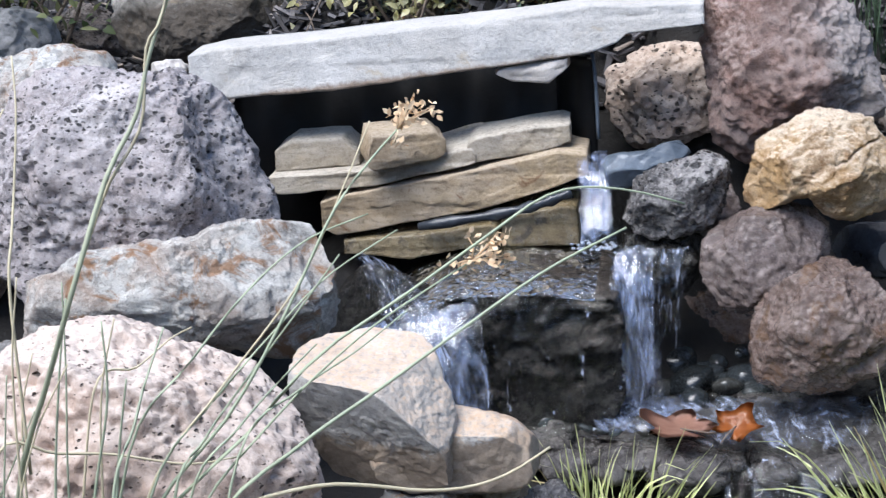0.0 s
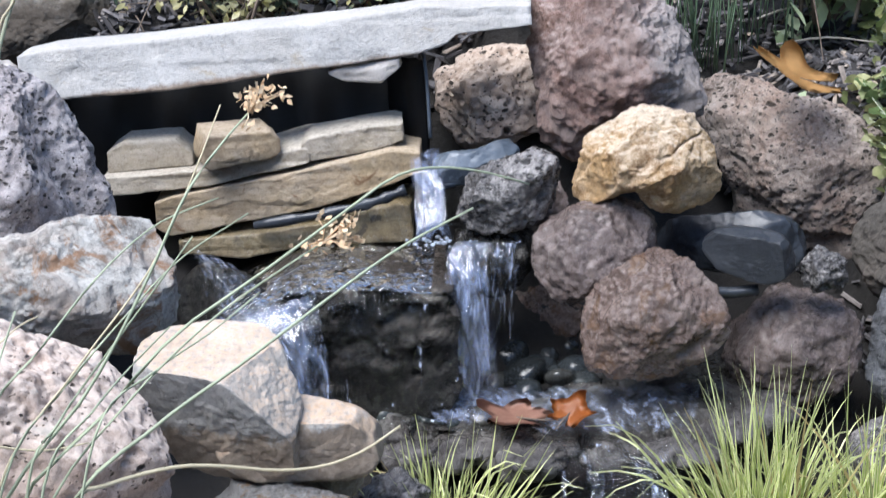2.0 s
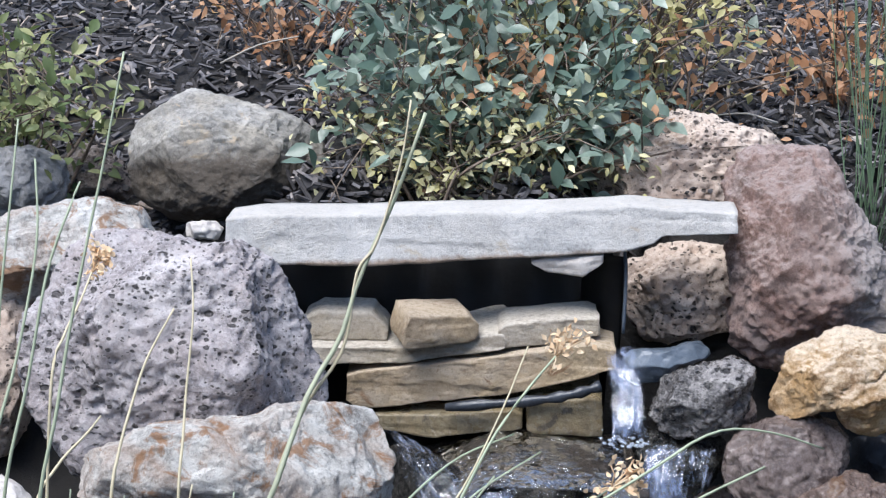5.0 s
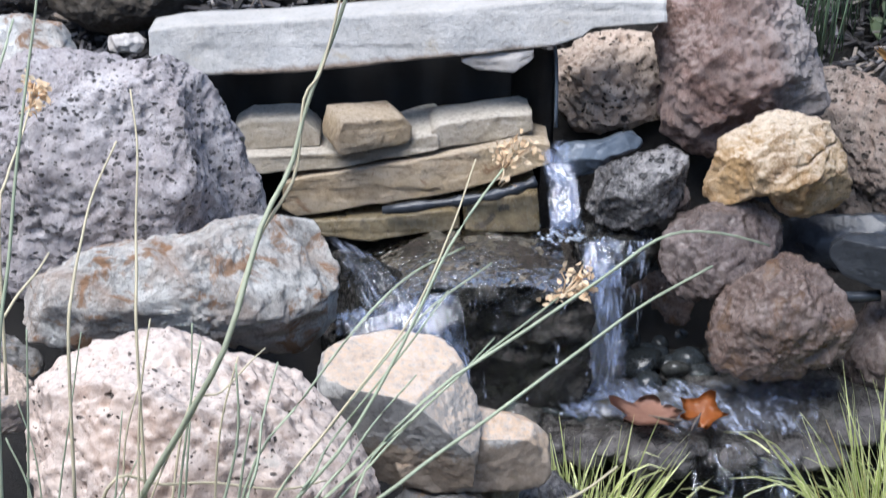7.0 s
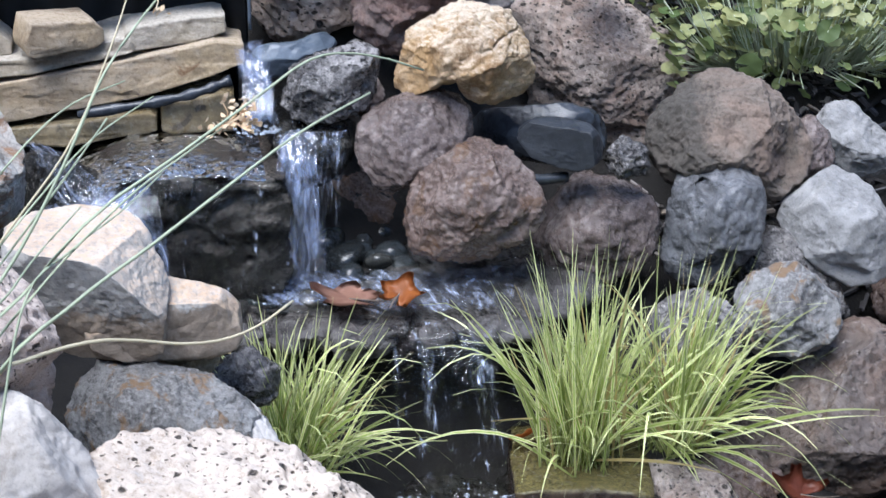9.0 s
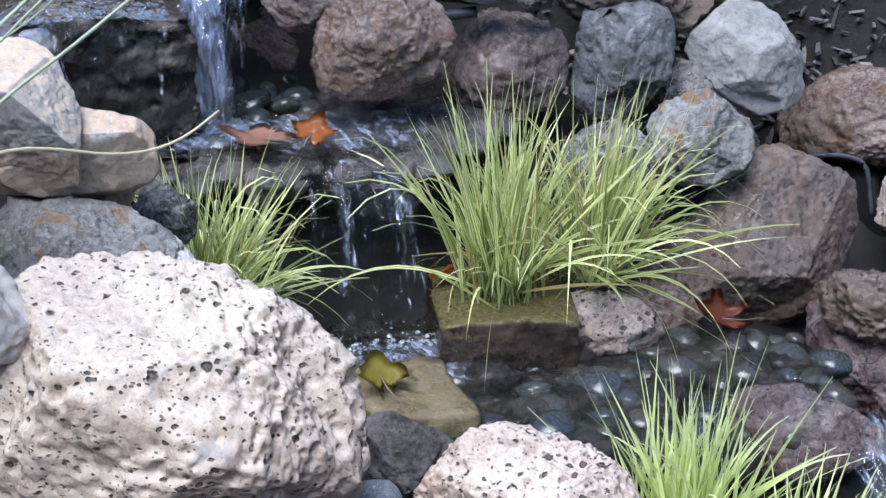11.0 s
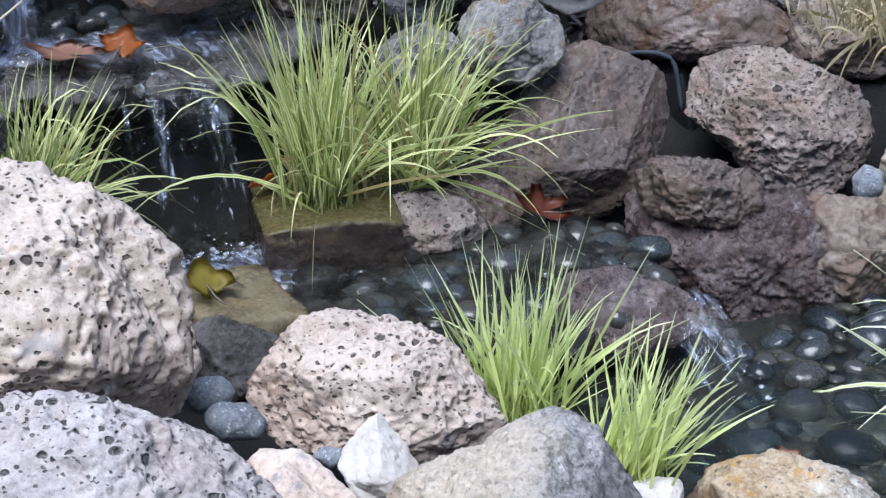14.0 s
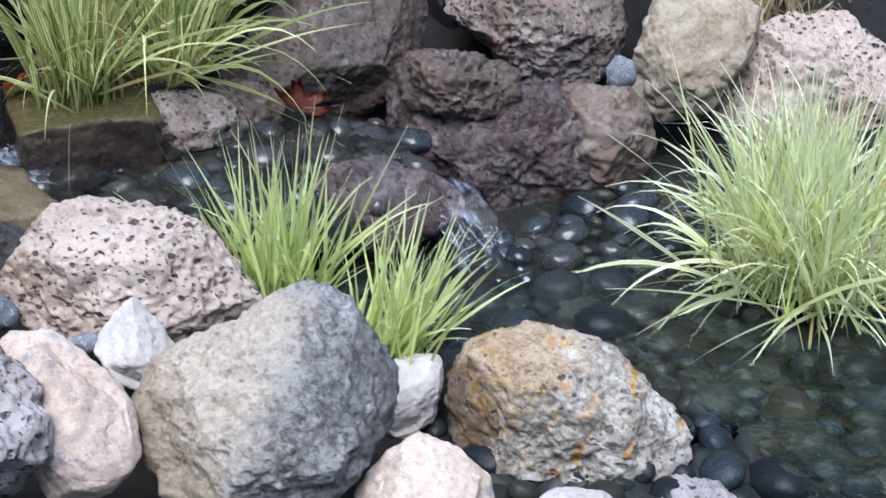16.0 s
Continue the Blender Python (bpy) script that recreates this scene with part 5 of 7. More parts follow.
def fall_mat(name, lo, hi, most, veil, col, shine=0.1, even=0.55):
    """Water in the air: broken streaks of white water in a clear glossy veil, ragged towards its rims (UV across and down, in centimetres over four)."""
    m, n, l, b = shader(name, 0.2)
    uv = n.new("ShaderNodeUVMap").outputs["UV"]
    flow = n.new("ShaderNodeUVMap")
    flow.uv_map = "flow"

    def stretched(sx, sy):
        mp = n.new("ShaderNodeMapping")
        mp.inputs["Scale"].default_value = (sx, sy, 1)
        l.new(flow.outputs["UV"], mp.inputs["Vector"])
        return mp.outputs["Vector"]

    def sums(a, ka, c):
        x = n.new("ShaderNodeMath")
        x.operation = "MULTIPLY_ADD"
        l.new(a, x.inputs[0])
        x.inputs[1].default_value = ka
        if isinstance(c, float):
            x.inputs[2].default_value = c
        else:
            l.new(c, x.inputs[2])
        return x.outputs[0]

    streak = noise_node(n, l, stretched(5.5, 1.0), 1.0, 5, 0.65, 0.9)
    torn = noise_node(n, l, stretched(2.2, 1.0), 1.0, 6, 0.66, 0.8)
    both = sums(streak, even, sums(torn, 1 - even, 0.0))
    s = n.new("ShaderNodeSeparateXYZ")
    l.new(uv, s.inputs[0])
    rim = n.new("ShaderNodeMath")
    rim.operation = "PINGPONG"
    rim.inputs[1].default_value = 0.5
    l.new(s.outputs["X"], rim.inputs[0])
    tail = n.new("ShaderNodeMath")
    tail.operation = "PINGPONG"
    tail.inputs[1].default_value = 0.5
    l.new(s.outputs["Y"], tail.inputs[0])
    least = n.new("ShaderNodeMath")
    least.operation = "MINIMUM"
    l.new(rim.outputs[0], least.inputs[0])
    l.new(sums(tail.outputs[0], 1.8, -0.06), least.inputs[1])
    keep = ranged(n, l, sums(torn, 0.8, least.outputs[0]), 0.40, 0.64, 0.0, 1.0)
    white = n.new("ShaderNodeMath")
    white.operation = "MULTIPLY"
    l.new(ranged(n, l, both, lo, hi, veil, most), white.inputs[0])
    l.new(keep, white.inputs[1])
    gloss = n.new("ShaderNodeBsdfGlossy")
    gloss.inputs["Roughness"].default_value = 0.06
    bump = n.new("ShaderNodeBump")
    bump.inputs["Strength"].default_value, bump.inputs["Distance"].default_value = 0.8, 0.006
    l.new(both, bump.inputs["Height"])
    l.new(bump.outputs["Normal"], gloss.inputs["Normal"])
    clear = n.new("ShaderNodeMixShader")
    l.new(ranged(n, l, keep, 0.0, 1.0, 0.0, shine), clear.inputs[0])
    l.new(n.new("ShaderNodeBsdfTransparent").outputs[0], clear.inputs[1])
    l.new(gloss.outputs[0], clear.inputs[2])
    x = n.new("ShaderNodeMixShader")
    l.new(white.outputs[0], x.inputs[0])
    l.new(clear.outputs[0], x.inputs[1])
    l.new(b.outputs[0], x.inputs[2])
    l.new(x.outputs[0], n["Material Output"].inputs["Surface"])
    b.inputs["Base Color"].default_value = (*col, 1)
    b.inputs["Specular IOR Level"].default_value = 0.8
    relief(n, l, b, [(both, 0.8, 0.008)])
    return m


falling = fall_mat("falling_water", 0.46, 0.74, 0.72, 0.07, (0.47, 0.56, 0.82), 0.18)
falling_thin = fall_mat("thin_falling_water", 0.51, 0.70, 0.78, 0.0, (0.58, 0.65, 0.84), 0.06, 0.55)
# Sparse white spots: water beads, and glints painted over black rock.
falling_beads_glints = fall_mat("beads_and_glints_of_water", 0.59, 0.66, 0.75, 0.0, (0.58, 0.65, 0.84), 0.02, 0.3)
churned = fall_mat("churned_water", 0.49, 0.69, 0.72, 0.04, (0.60, 0.67, 0.86), 0.25, 0.35)
foam_mat, n_, l_, b_ = shader("white_foam", 0.12)
b_.inputs["Base Color"].default_value = (0.80, 0.86, 0.95, 1)
b_.inputs["Transmission Weight"].default_value, b_.inputs["IOR"].default_value = 0.75, 1.33


def in_poly(poly):
    xs, ys = [p[0] for p in poly], [p[1] for p in poly]

    def holds(x, y):
        inside = False
        for (ax, ay), (bx, by) in zip(poly, poly[1:] + poly[:1]):
            if (ay > y) != (by > y) and x < (bx - ax) * (y - ay) / (by - ay) + ax:
                inside = not inside
        return inside

    def pick(rng):
        while True:
            x, y = rng.uniform(min(xs), max(xs)), rng.uniform(min(ys), max(ys))
            if holds(x, y):
                return x, y

    pick.holds, pick.box = holds, (min(xs), max(xs), min(ys), max(ys))
    return pick


def pool(label, z, outline, wave=1.0, step=0.009, mat=None):
    """A rippling water surface."""
    area = in_poly(outline)
    x0, x1, y0, y1 = area.box
    nx, ny = int((x1 - x0) / step), int((y1 - y0) / step)
    gx, gy = np.meshgrid(np.linspace(x0, x1, nx + 1), np.linspace(y0, y1, ny + 1))
    p = np.stack([gx.ravel(), gy.ravel(), np.zeros(gx.size)], 1)
    p[:, 2] = z + wave * (0.0035 * fractal(p, 17, int(z * 1000), 2) + 0.0030 * fractal(p * np.array([1, 1.6, 1]), 42, int(z * 1000) + 3, 2))
    faces = []
    for j in range(ny):
        for i in range(nx):
            k = j * (nx + 1) + i
            if area.holds(p[k, 0] + step / 2, p[k, 1] + step / 2):
                faces.append((k, k + 1, k + nx + 2, k + nx + 1))
    me = bpy.data.meshes.new("water")
    me.from_pydata(p.tolist(), [], faces)
    me.shade_smooth()
    ob = put("water", me, mat or water, label, "water", kind="structure")
    ob.visible_shadow = False
    return ob


pool("clear shallow pool over dark river pebbles", 0.043, [(0.60, 1.85), (0.60, 1.55), (0.76, 1.44), (0.90, 1.40), (1.00, 1.30), (1.01, 1.15), (0.98, 0.95), (0.98, 0.7), (1.6, 0.7), (1.75, 1.3), (1.45, 1.85), (1.0, 1.78)], 2.2, 0.008, green_water)
pool("clear rippling water of the middle pool", 0.124, [(0.28, 2.22), (0.30, 1.80), (0.62, 1.72), (0.80, 1.72), (0.93, 1.76), (0.97, 1.95), (0.85, 2.10), (0.5, 2.25)], 2.0)
pool("clear water of the small upper pool", 0.378, [(-0.05, 2.30), (0.08, 2.22), (0.28, 2.18), (0.48, 2.19), (0.62, 2.35), (0.50, 2.55), (0.15, 2.55)], 3.0, 0.006)

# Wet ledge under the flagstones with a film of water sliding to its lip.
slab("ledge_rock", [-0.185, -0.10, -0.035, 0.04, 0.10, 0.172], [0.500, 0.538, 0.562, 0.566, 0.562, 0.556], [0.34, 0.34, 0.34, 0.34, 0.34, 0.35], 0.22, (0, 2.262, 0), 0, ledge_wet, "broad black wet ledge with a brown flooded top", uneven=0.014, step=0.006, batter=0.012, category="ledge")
sheet("waterfall", water, "thin film of water rippling over the wet ledge", "waterfall",
      lambda u, v: (-0.165 + 0.315 * u, 2.445 - 0.19 * v, float(np.interp(-0.165 + 0.315 * u, [-0.185, -0.10, -0.035, 0.04, 0.10, 0.150], [0.500, 0.538, 0.562, 0.566, 0.562, 0.556])) + 0.005 - 0.006 * max(0.0, (v - 0.9) * 10) ** 2
                    + 0.0040 * noise.noise(Vector((u * 13, v * 20, 3))) + 0.0020 * noise.noise(Vector((u * 36, v * 42, 5)))), 90, 60).visible_shadow = False


def fall(label, top, bottom, lean=0.03, seed=1, nu=24, nv=30, mat=None, splash=0, rough=1.0):
    """A curtain of falling water from a lip (two points) to its foot (two points), with drops round the foot."""
    a, b, c, d = (Vector(p) for p in (*top, *bottom))
    bm = bmesh.new()
    uv, flow = bm.loops.layers.uv.new("UVMap"), bm.loops.layers.uv.new("flow")
    wide, high = 25 * ((b - a).length + (d - c).length) / 2, 25 * ((a + b) / 2 - (c + d) / 2).length
    g = []
    for j in range(nv + 1):
        v = j / nv
        row = []
        for i in range(nu + 1):
            u = i / nu
            t, f = a.lerp(b, u), c.lerp(d, u)
            p = t.lerp(f, v)
            p.z = t.z + (f.z - t.z) * v**1.7
            way = noise.noise(Vector((u * wide * 3, v * high * 0.8, seed))) * 0.008 + noise.noise(Vector((u * wide * 7, v * high * 2, seed + 5))) * 0.004
            p += Vector((0.4 * way, -abs(lean) * math.sin(v * 2.2) + way, 0)) * rough
            row.append(bm.verts.new(p))
        g.append(row)
    for j in range(nv):
        for i in range(nu):
            f = bm.faces.new((g[j][i], g[j][i + 1], g[j + 1][i + 1], g[j + 1][i]))
            f.smooth = True
            for lo, (du, dv) in zip(f.loops, ((0, 0), (1, 0), (1, 1), (0, 1))):
                lo[uv].uv = ((i + du) / nu, (j + dv) / nv)
                lo[flow].uv = ((i + du) / nu * wide + seed * 7.3, (j + dv) / nv * high + seed * 3.1)
    ob = tagged(part("waterfall", bm, mat or falling), label, "waterfall")
    if splash:
        rng = np.random.default_rng(seed)
        base, s = ball(2)
        tri = np.array([tuple(f.vertices) for f in base.polygons])
        co, fa = [], []
        for k in range(splash):
            q = c.lerp(d, rng.uniform(-0.15, 1.15)) + Vector((rng.normal(0, 0.010), rng.normal(-0.010, 0.016), 0))
            up = 0.002 + 0.030 * rng.random() ** 5
            r = rng.uniform(0.0010, 0.0036) * (1.0 if up < 0.01 else 0.45)
            co.append(s * np.array([1.2, 1.2, 0.8]) * r + np.array([q.x, q.y, q.z + up]))
            fa.append(tri + len(s) * k)
        me = bpy.data.meshes.new("splash")
        me.from_pydata(np.concatenate(co).tolist(), [], np.concatenate(fa).tolist())
        me.shade_smooth()
        put("splash", me, foam_mat, "white foam and drops", kind="stuff", parent=ob)
    return ob


fall("narrow white gush of water from the spout", ((0.118, 2.480, 0.690), (0.160, 2.480, 0.697)), ((0.128, 2.360, 0.592), (0.180, 2.360, 0.596)), 0.02, 1, splash=40)
fall("main curtain of falling water over the black lip", ((0.168, 2.345, 0.602), (0.226, 2.335, 0.597)), ((0.160, 2.295, 0.373), (0.236, 2.290, 0.373)), 0.03, 2, 40, 60, splash=170)
fall("inner veil of the main fall", ((0.180, 2.355, 0.600), (0.220, 2.350, 0.597)), ((0.165, 2.315, 0.373), (0.225, 2.310, 0.373)), 0.02, 12, 30, 50, mat=falling_thin)
fall("thin side sheet of water on the dark lip", ((0.216, 2.345, 0.596), (0.272, 2.360, 0.592)), ((0.222, 2.325, 0.480), (0.258, 2.335, 0.440)), 0.015, 3, mat=falling_thin)
fall("side fall sliding over the black ledge", ((-0.175, 2.262, 0.525), (-0.005, 2.258, 0.566)), ((-0.130, 2.175, 0.400), (0.030, 2.200, 0.380)), 0.03, 4, 50, 40, splash=60)
fall("bluish water sliding past the white rock", ((-0.195, 2.360, 0.606), (-0.122, 2.330, 0.583)), ((-0.117, 2.220, 0.520), (-0.001, 2.210, 0.444)), 0.02, 31, 40, 40, mat=falling_thin)
fall("beads of water and painted glints on the ledge front", ((-0.010, 2.250, 0.566), (0.145, 2.250, 0.560)), ((-0.010, 2.225, 0.380), (0.150, 2.225, 0.380)), 0.01, 14, 50, 50, mat=falling_beads_glints)
fall("lower fall spilling to the middle pool", ((0.300, 2.185, 0.372), (0.475, 2.175, 0.374)), ((0.330, 2.085, 0.130), (0.475, 2.085, 0.130)), 0.035, 5, 50, 60, mat=falling_beads_glints, splash=130)
fall("thin stream down the black wall", ((0.344, 2.165, 0.351), (0.365, 2.165, 0.350)), ((0.347, 2.105, 0.161), (0.371, 2.105, 0.159)), 0.015, 41, 16, 50, mat=falling_thin)
fall("broader stream at the end of the lower fall", ((0.395, 2.165, 0.359), (0.435, 2.165, 0.352)), ((0.428, 2.105, 0.200), (0.464, 2.105, 0.192)), 0.015, 42, 16, 50, mat=falling_thin)
fall("thread of water on the black wall", ((0.309, 2.165, 0.343), (0.318, 2.165, 0.342)), ((0.309, 2.105, 0.208), (0.318, 2.105, 0.207)), 0.015, 43, 16, 50, mat=falling_thin)
fall("small cascade between the middle and lower pools", ((0.870, 1.785, 0.132), (0.968, 1.760, 0.132)), ((0.913, 1.650, 0.045), (1.005, 1.650, 0.045)), 0.012, 6, 30, 24, mat=falling_thin, splash=14)
fall("churned water spreading from the main fall", ((0.120, 2.335, 0.388), (0.270, 2.335, 0.388)), ((0.150, 2.225, 0.383), (0.300, 2.205, 0.383)), 0.0, 21, 40, 30, rough=0.2)
# White streaks here are foam and also paint the pool's bright reflections.
fall("streaked water with painted-in reflections by the lower lip", ((0.200, 2.330, 0.386), (0.520, 2.330, 0.386)), ((0.290, 2.180, 0.382), (0.480, 2.172, 0.382)), 0.0, 22, 50, 30, mat=churned, rough=0.2)
fall("churned water at the foot of the lower fall", ((0.325, 2.090, 0.137), (0.485, 2.090, 0.137)), ((0.350, 1.960, 0.133), (0.560, 1.950, 0.133)), 0.0, 23, 40, 30, mat=churned, rough=0.2)

# ---- pebbles ----
PEB = []
for k in range(6):
    base, s = ball(4)
    me = base.copy()
    me.name = "pebble"
    rng = np.random.default_rng(50 + k)
    p = s * np.array([1.0, rng.uniform(0.72, 0.95), rng.uniform(0.5, 0.72)])
    p = p * (1 + 0.16 * fractal(s + k * 5, 1.3, 60 + k, 2))[:, None]
    me.vertices.foreach_set("co", p.astype(np.float32).ravel())
    me.materials.clear()
    me.materials.append(pebble_dark)
    PEB.append(me)


BLACK = []
for me in PEB:
    me = me.copy()
    me.materials.clear()
    me.materials.append(pebble_black)
    BLACK.append(me)


def pebbles(count, seed, where, size, level, label, group, meshes=None):
    rng = np.random.default_rng(seed)
    spots = []
    for _ in range(count * 40):
        if len(spots) >= count:
            break
        x, y = where(rng)
        r = size * (0.45 + 1.15 * rng.random() ** 1.3)
        if all((x - a) ** 2 + (y - b) ** 2 > (0.82 * (r + q)) ** 2 for a, b, q in spots):
            spots.append((x, y, r))
    for x, y, r in spots:
        ob = new("pebble", (meshes or PEB)[int(rng.integers(6))])
        z = level + 0.25 * r * rng.random()
        ob.matrix_basis = Matrix.LocRotScale((x, y, z), Euler((rng.normal(0, 0.25), rng.normal(0, 0.25), rng.uniform(0, 6.28))), (r, r, r))
        tagged(ob, label, "pebble", group)


pebbles(170, 1, in_poly([(0.75, 1.62), (0.72, 1.3), (0.85, 1.0), (1.25, 0.85), (1.5, 1.1), (1.45, 1.5), (1.25, 1.72), (1.0, 1.74)]), 0.031, 0.017, "smooth dark river pebble in the clear pool", "pebbles in the lower pool")
pebbles(50, 2, in_poly([(0.40, 2.0), (0.42, 1.88), (0.60, 1.80), (0.80, 1.74), (0.96, 1.78), (1.0, 2.0), (0.82, 2.04), (0.7, 1.98)]), 0.025, 0.107, "wet dark river pebble in the middle pool", "pebbles in the middle pool", BLACK)
pebbles(30, 3, in_poly([(0.05, 2.26), (0.20, 2.22), (0.30, 2.28), (0.38, 2.42), (0.25, 2.50), (0.12, 2.36)]), 0.021, 0.368, "wet black river pebble under the falls", "pebbles in the upper pool", BLACK)


pebbles(45, 4, in_poly([(0.98, 1.74), (1.02, 1.62), (1.30, 1.58), (1.42, 1.70), (1.25, 1.80)]), 0.022, 0.036, "small dark wet pebble below the cascade", "pebbles below the cascade", BLACK)


pebbles(10, 5, in_poly([(0.239, 2.531), (0.358, 2.527), (0.363, 2.362), (0.253, 2.326)]), 0.028, 0.378, "wet black river pebble beside the main fall", "pebbles beside the main fall", BLACK)


def wet_gravel(label, seed, count, where, size, mat):
    """Broken wet stones bedded under thin water, too many to count."""
    rng = np.random.default_rng(seed)
    base, s = ball(3)
    tri = np.array([tuple(f.vertices) for f in base.polygons])
    co, fa = [], []
    for k in range(count):
        x, y, z = where(rng)
        r = size * rng.uniform(0.45, 1.5)
        p = s * np.array([1, rng.uniform(0.7, 1), rng.uniform(0.35, 0.7)]) * r
        p = p * (1 + 0.55 * fractal(s + 7.7 * k, 1.4, seed, 2))[:, None]
        c, q = math.cos(k), math.sin(k)
        p = p @ np.array([[c, -q, 0], [q, c, 0], [0, 0, 1]]) + (x, y, z)
        fa.append(tri + len(s) * k)
        co.append(p)
    me = bpy.data.meshes.new("wet_gravel")
    me.from_pydata(np.concatenate(co).tolist(), [], np.concatenate(fa).tolist())
    me.shade_smooth()
    return put("wet_gravel", me, mat, label, "gravel", kind="stuff")


def over(poly, z, dz):
    pick = in_poly(poly)
    return lambda rng: (*pick(rng), z + rng.normal(0, dz))


wet_gravel("broken wet black stones bedded in the upper pool", 71, 420, over([(-0.08, 2.36), (0.05, 2.20), (0.28, 2.165), (0.50, 2.18), (0.66, 2.32), (0.55, 2.50), (0.30, 2.58), (0.05, 2.5)], 0.350, 0.006), 0.026, rubble_wet)
wet_gravel("broken wet dark stones in the middle pool", 72, 300, over([(0.25, 2.20), (0.30, 1.85), (0.60, 1.74), (0.80, 1.70), (0.93, 1.76), (0.97, 1.95), (0.85, 2.1)], 0.095, 0.010), 0.03, black_wet)
wet_gravel("dark stones bedded in the lower pool", 73, 620, over([(0.66, 1.75), (0.60, 1.3), (0.8, 0.75), (1.6, 0.75), (1.7, 1.3), (1.4, 1.85), (1.0, 1.78)], 0.0, 0.006), 0.03, pebble_dark)


# ---- plants ----
def leaf_mat(name, c1, c2, rough=0.5, back=0.35):
    m, n, l, b = shader(name, rough)
    r = n.new("ShaderNodeNewGeometry").outputs["Random Per Island"]
    co = n.new("ShaderNodeTexCoord").outputs["Object"]
    col = mixed(n, l, r, c1, c2)
    col = mixed(n, l, ranged(n, l, noise_node(n, l, co, 60), 0.35, 0.7, 0.0, 0.5), col, tuple(0.7 * v for v in c1))
    l.new(col, b.inputs["Base Color"])
    t = n.new("ShaderNodeBsdfTranslucent")
    l.new(col, t.inputs["Color"])
    x = n.new("ShaderNodeMixShader")
    x.inputs[0].default_value = back
    l.new(b.outputs[0], x.inputs[1])
    l.new(t.outputs[0], x.inputs[2])
    l.new(x.outputs[0], n["Material Output"].inputs["Surface"])
    return m


def blade_mat(name, edge, mid, root, deep=0.6):
    """Striped blades: pale margins, a green stripe; shading put into the colour: darker roots and some darker blades,
    lighter tips (UV across and along).
    """
    m, n, l, b = shader(name, 0.45)
    uv = n.new("ShaderNodeUVMap").outputs["UV"]
    s = n.new("ShaderNodeSeparateXYZ")
    l.new(uv, s.inputs[0])
    across = ramp(n, l, s.outputs["X"], [(0.0, edge), (0.28, edge), (0.42, mid), (0.60, mid), (0.74, edge)])
    r = n.new("ShaderNodeNewGeometry").outputs["Random Per Island"]
    # Dark gaps and highlights of the clump, painted as blade colour.
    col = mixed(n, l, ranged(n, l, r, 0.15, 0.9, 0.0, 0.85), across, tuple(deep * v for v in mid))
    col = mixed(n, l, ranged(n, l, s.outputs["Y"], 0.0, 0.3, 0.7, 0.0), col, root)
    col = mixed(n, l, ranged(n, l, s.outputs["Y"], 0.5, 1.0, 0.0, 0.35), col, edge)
    col = mixed(n, l, ranged(n, l, r, 0.92, 0.94, 0.0, 0.8), col, (0.50, 0.37, 0.17))
    l.new(col, b.inputs["Base Color"])
    t = n.new("ShaderNodeBsdfTranslucent")
    l.new(col, t.inputs["Color"])
    x = n.new("ShaderNodeMixShader")
    x.inputs[0].default_value = 0.32
    l.new(b.outputs[0], x.inputs[1])
    l.new(t.outputs[0], x.inputs[2])
    l.new(x.outputs[0], n["Material Output"].inputs["Surface"])
    return m


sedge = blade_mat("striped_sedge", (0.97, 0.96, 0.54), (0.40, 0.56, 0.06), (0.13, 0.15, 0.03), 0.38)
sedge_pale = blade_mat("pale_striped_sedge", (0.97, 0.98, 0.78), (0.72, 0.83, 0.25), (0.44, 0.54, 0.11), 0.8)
dry_blades = blade_mat("dry_grass", (0.62, 0.54, 0.36), (0.48, 0.40, 0.20), (0.30, 0.24, 0.12))


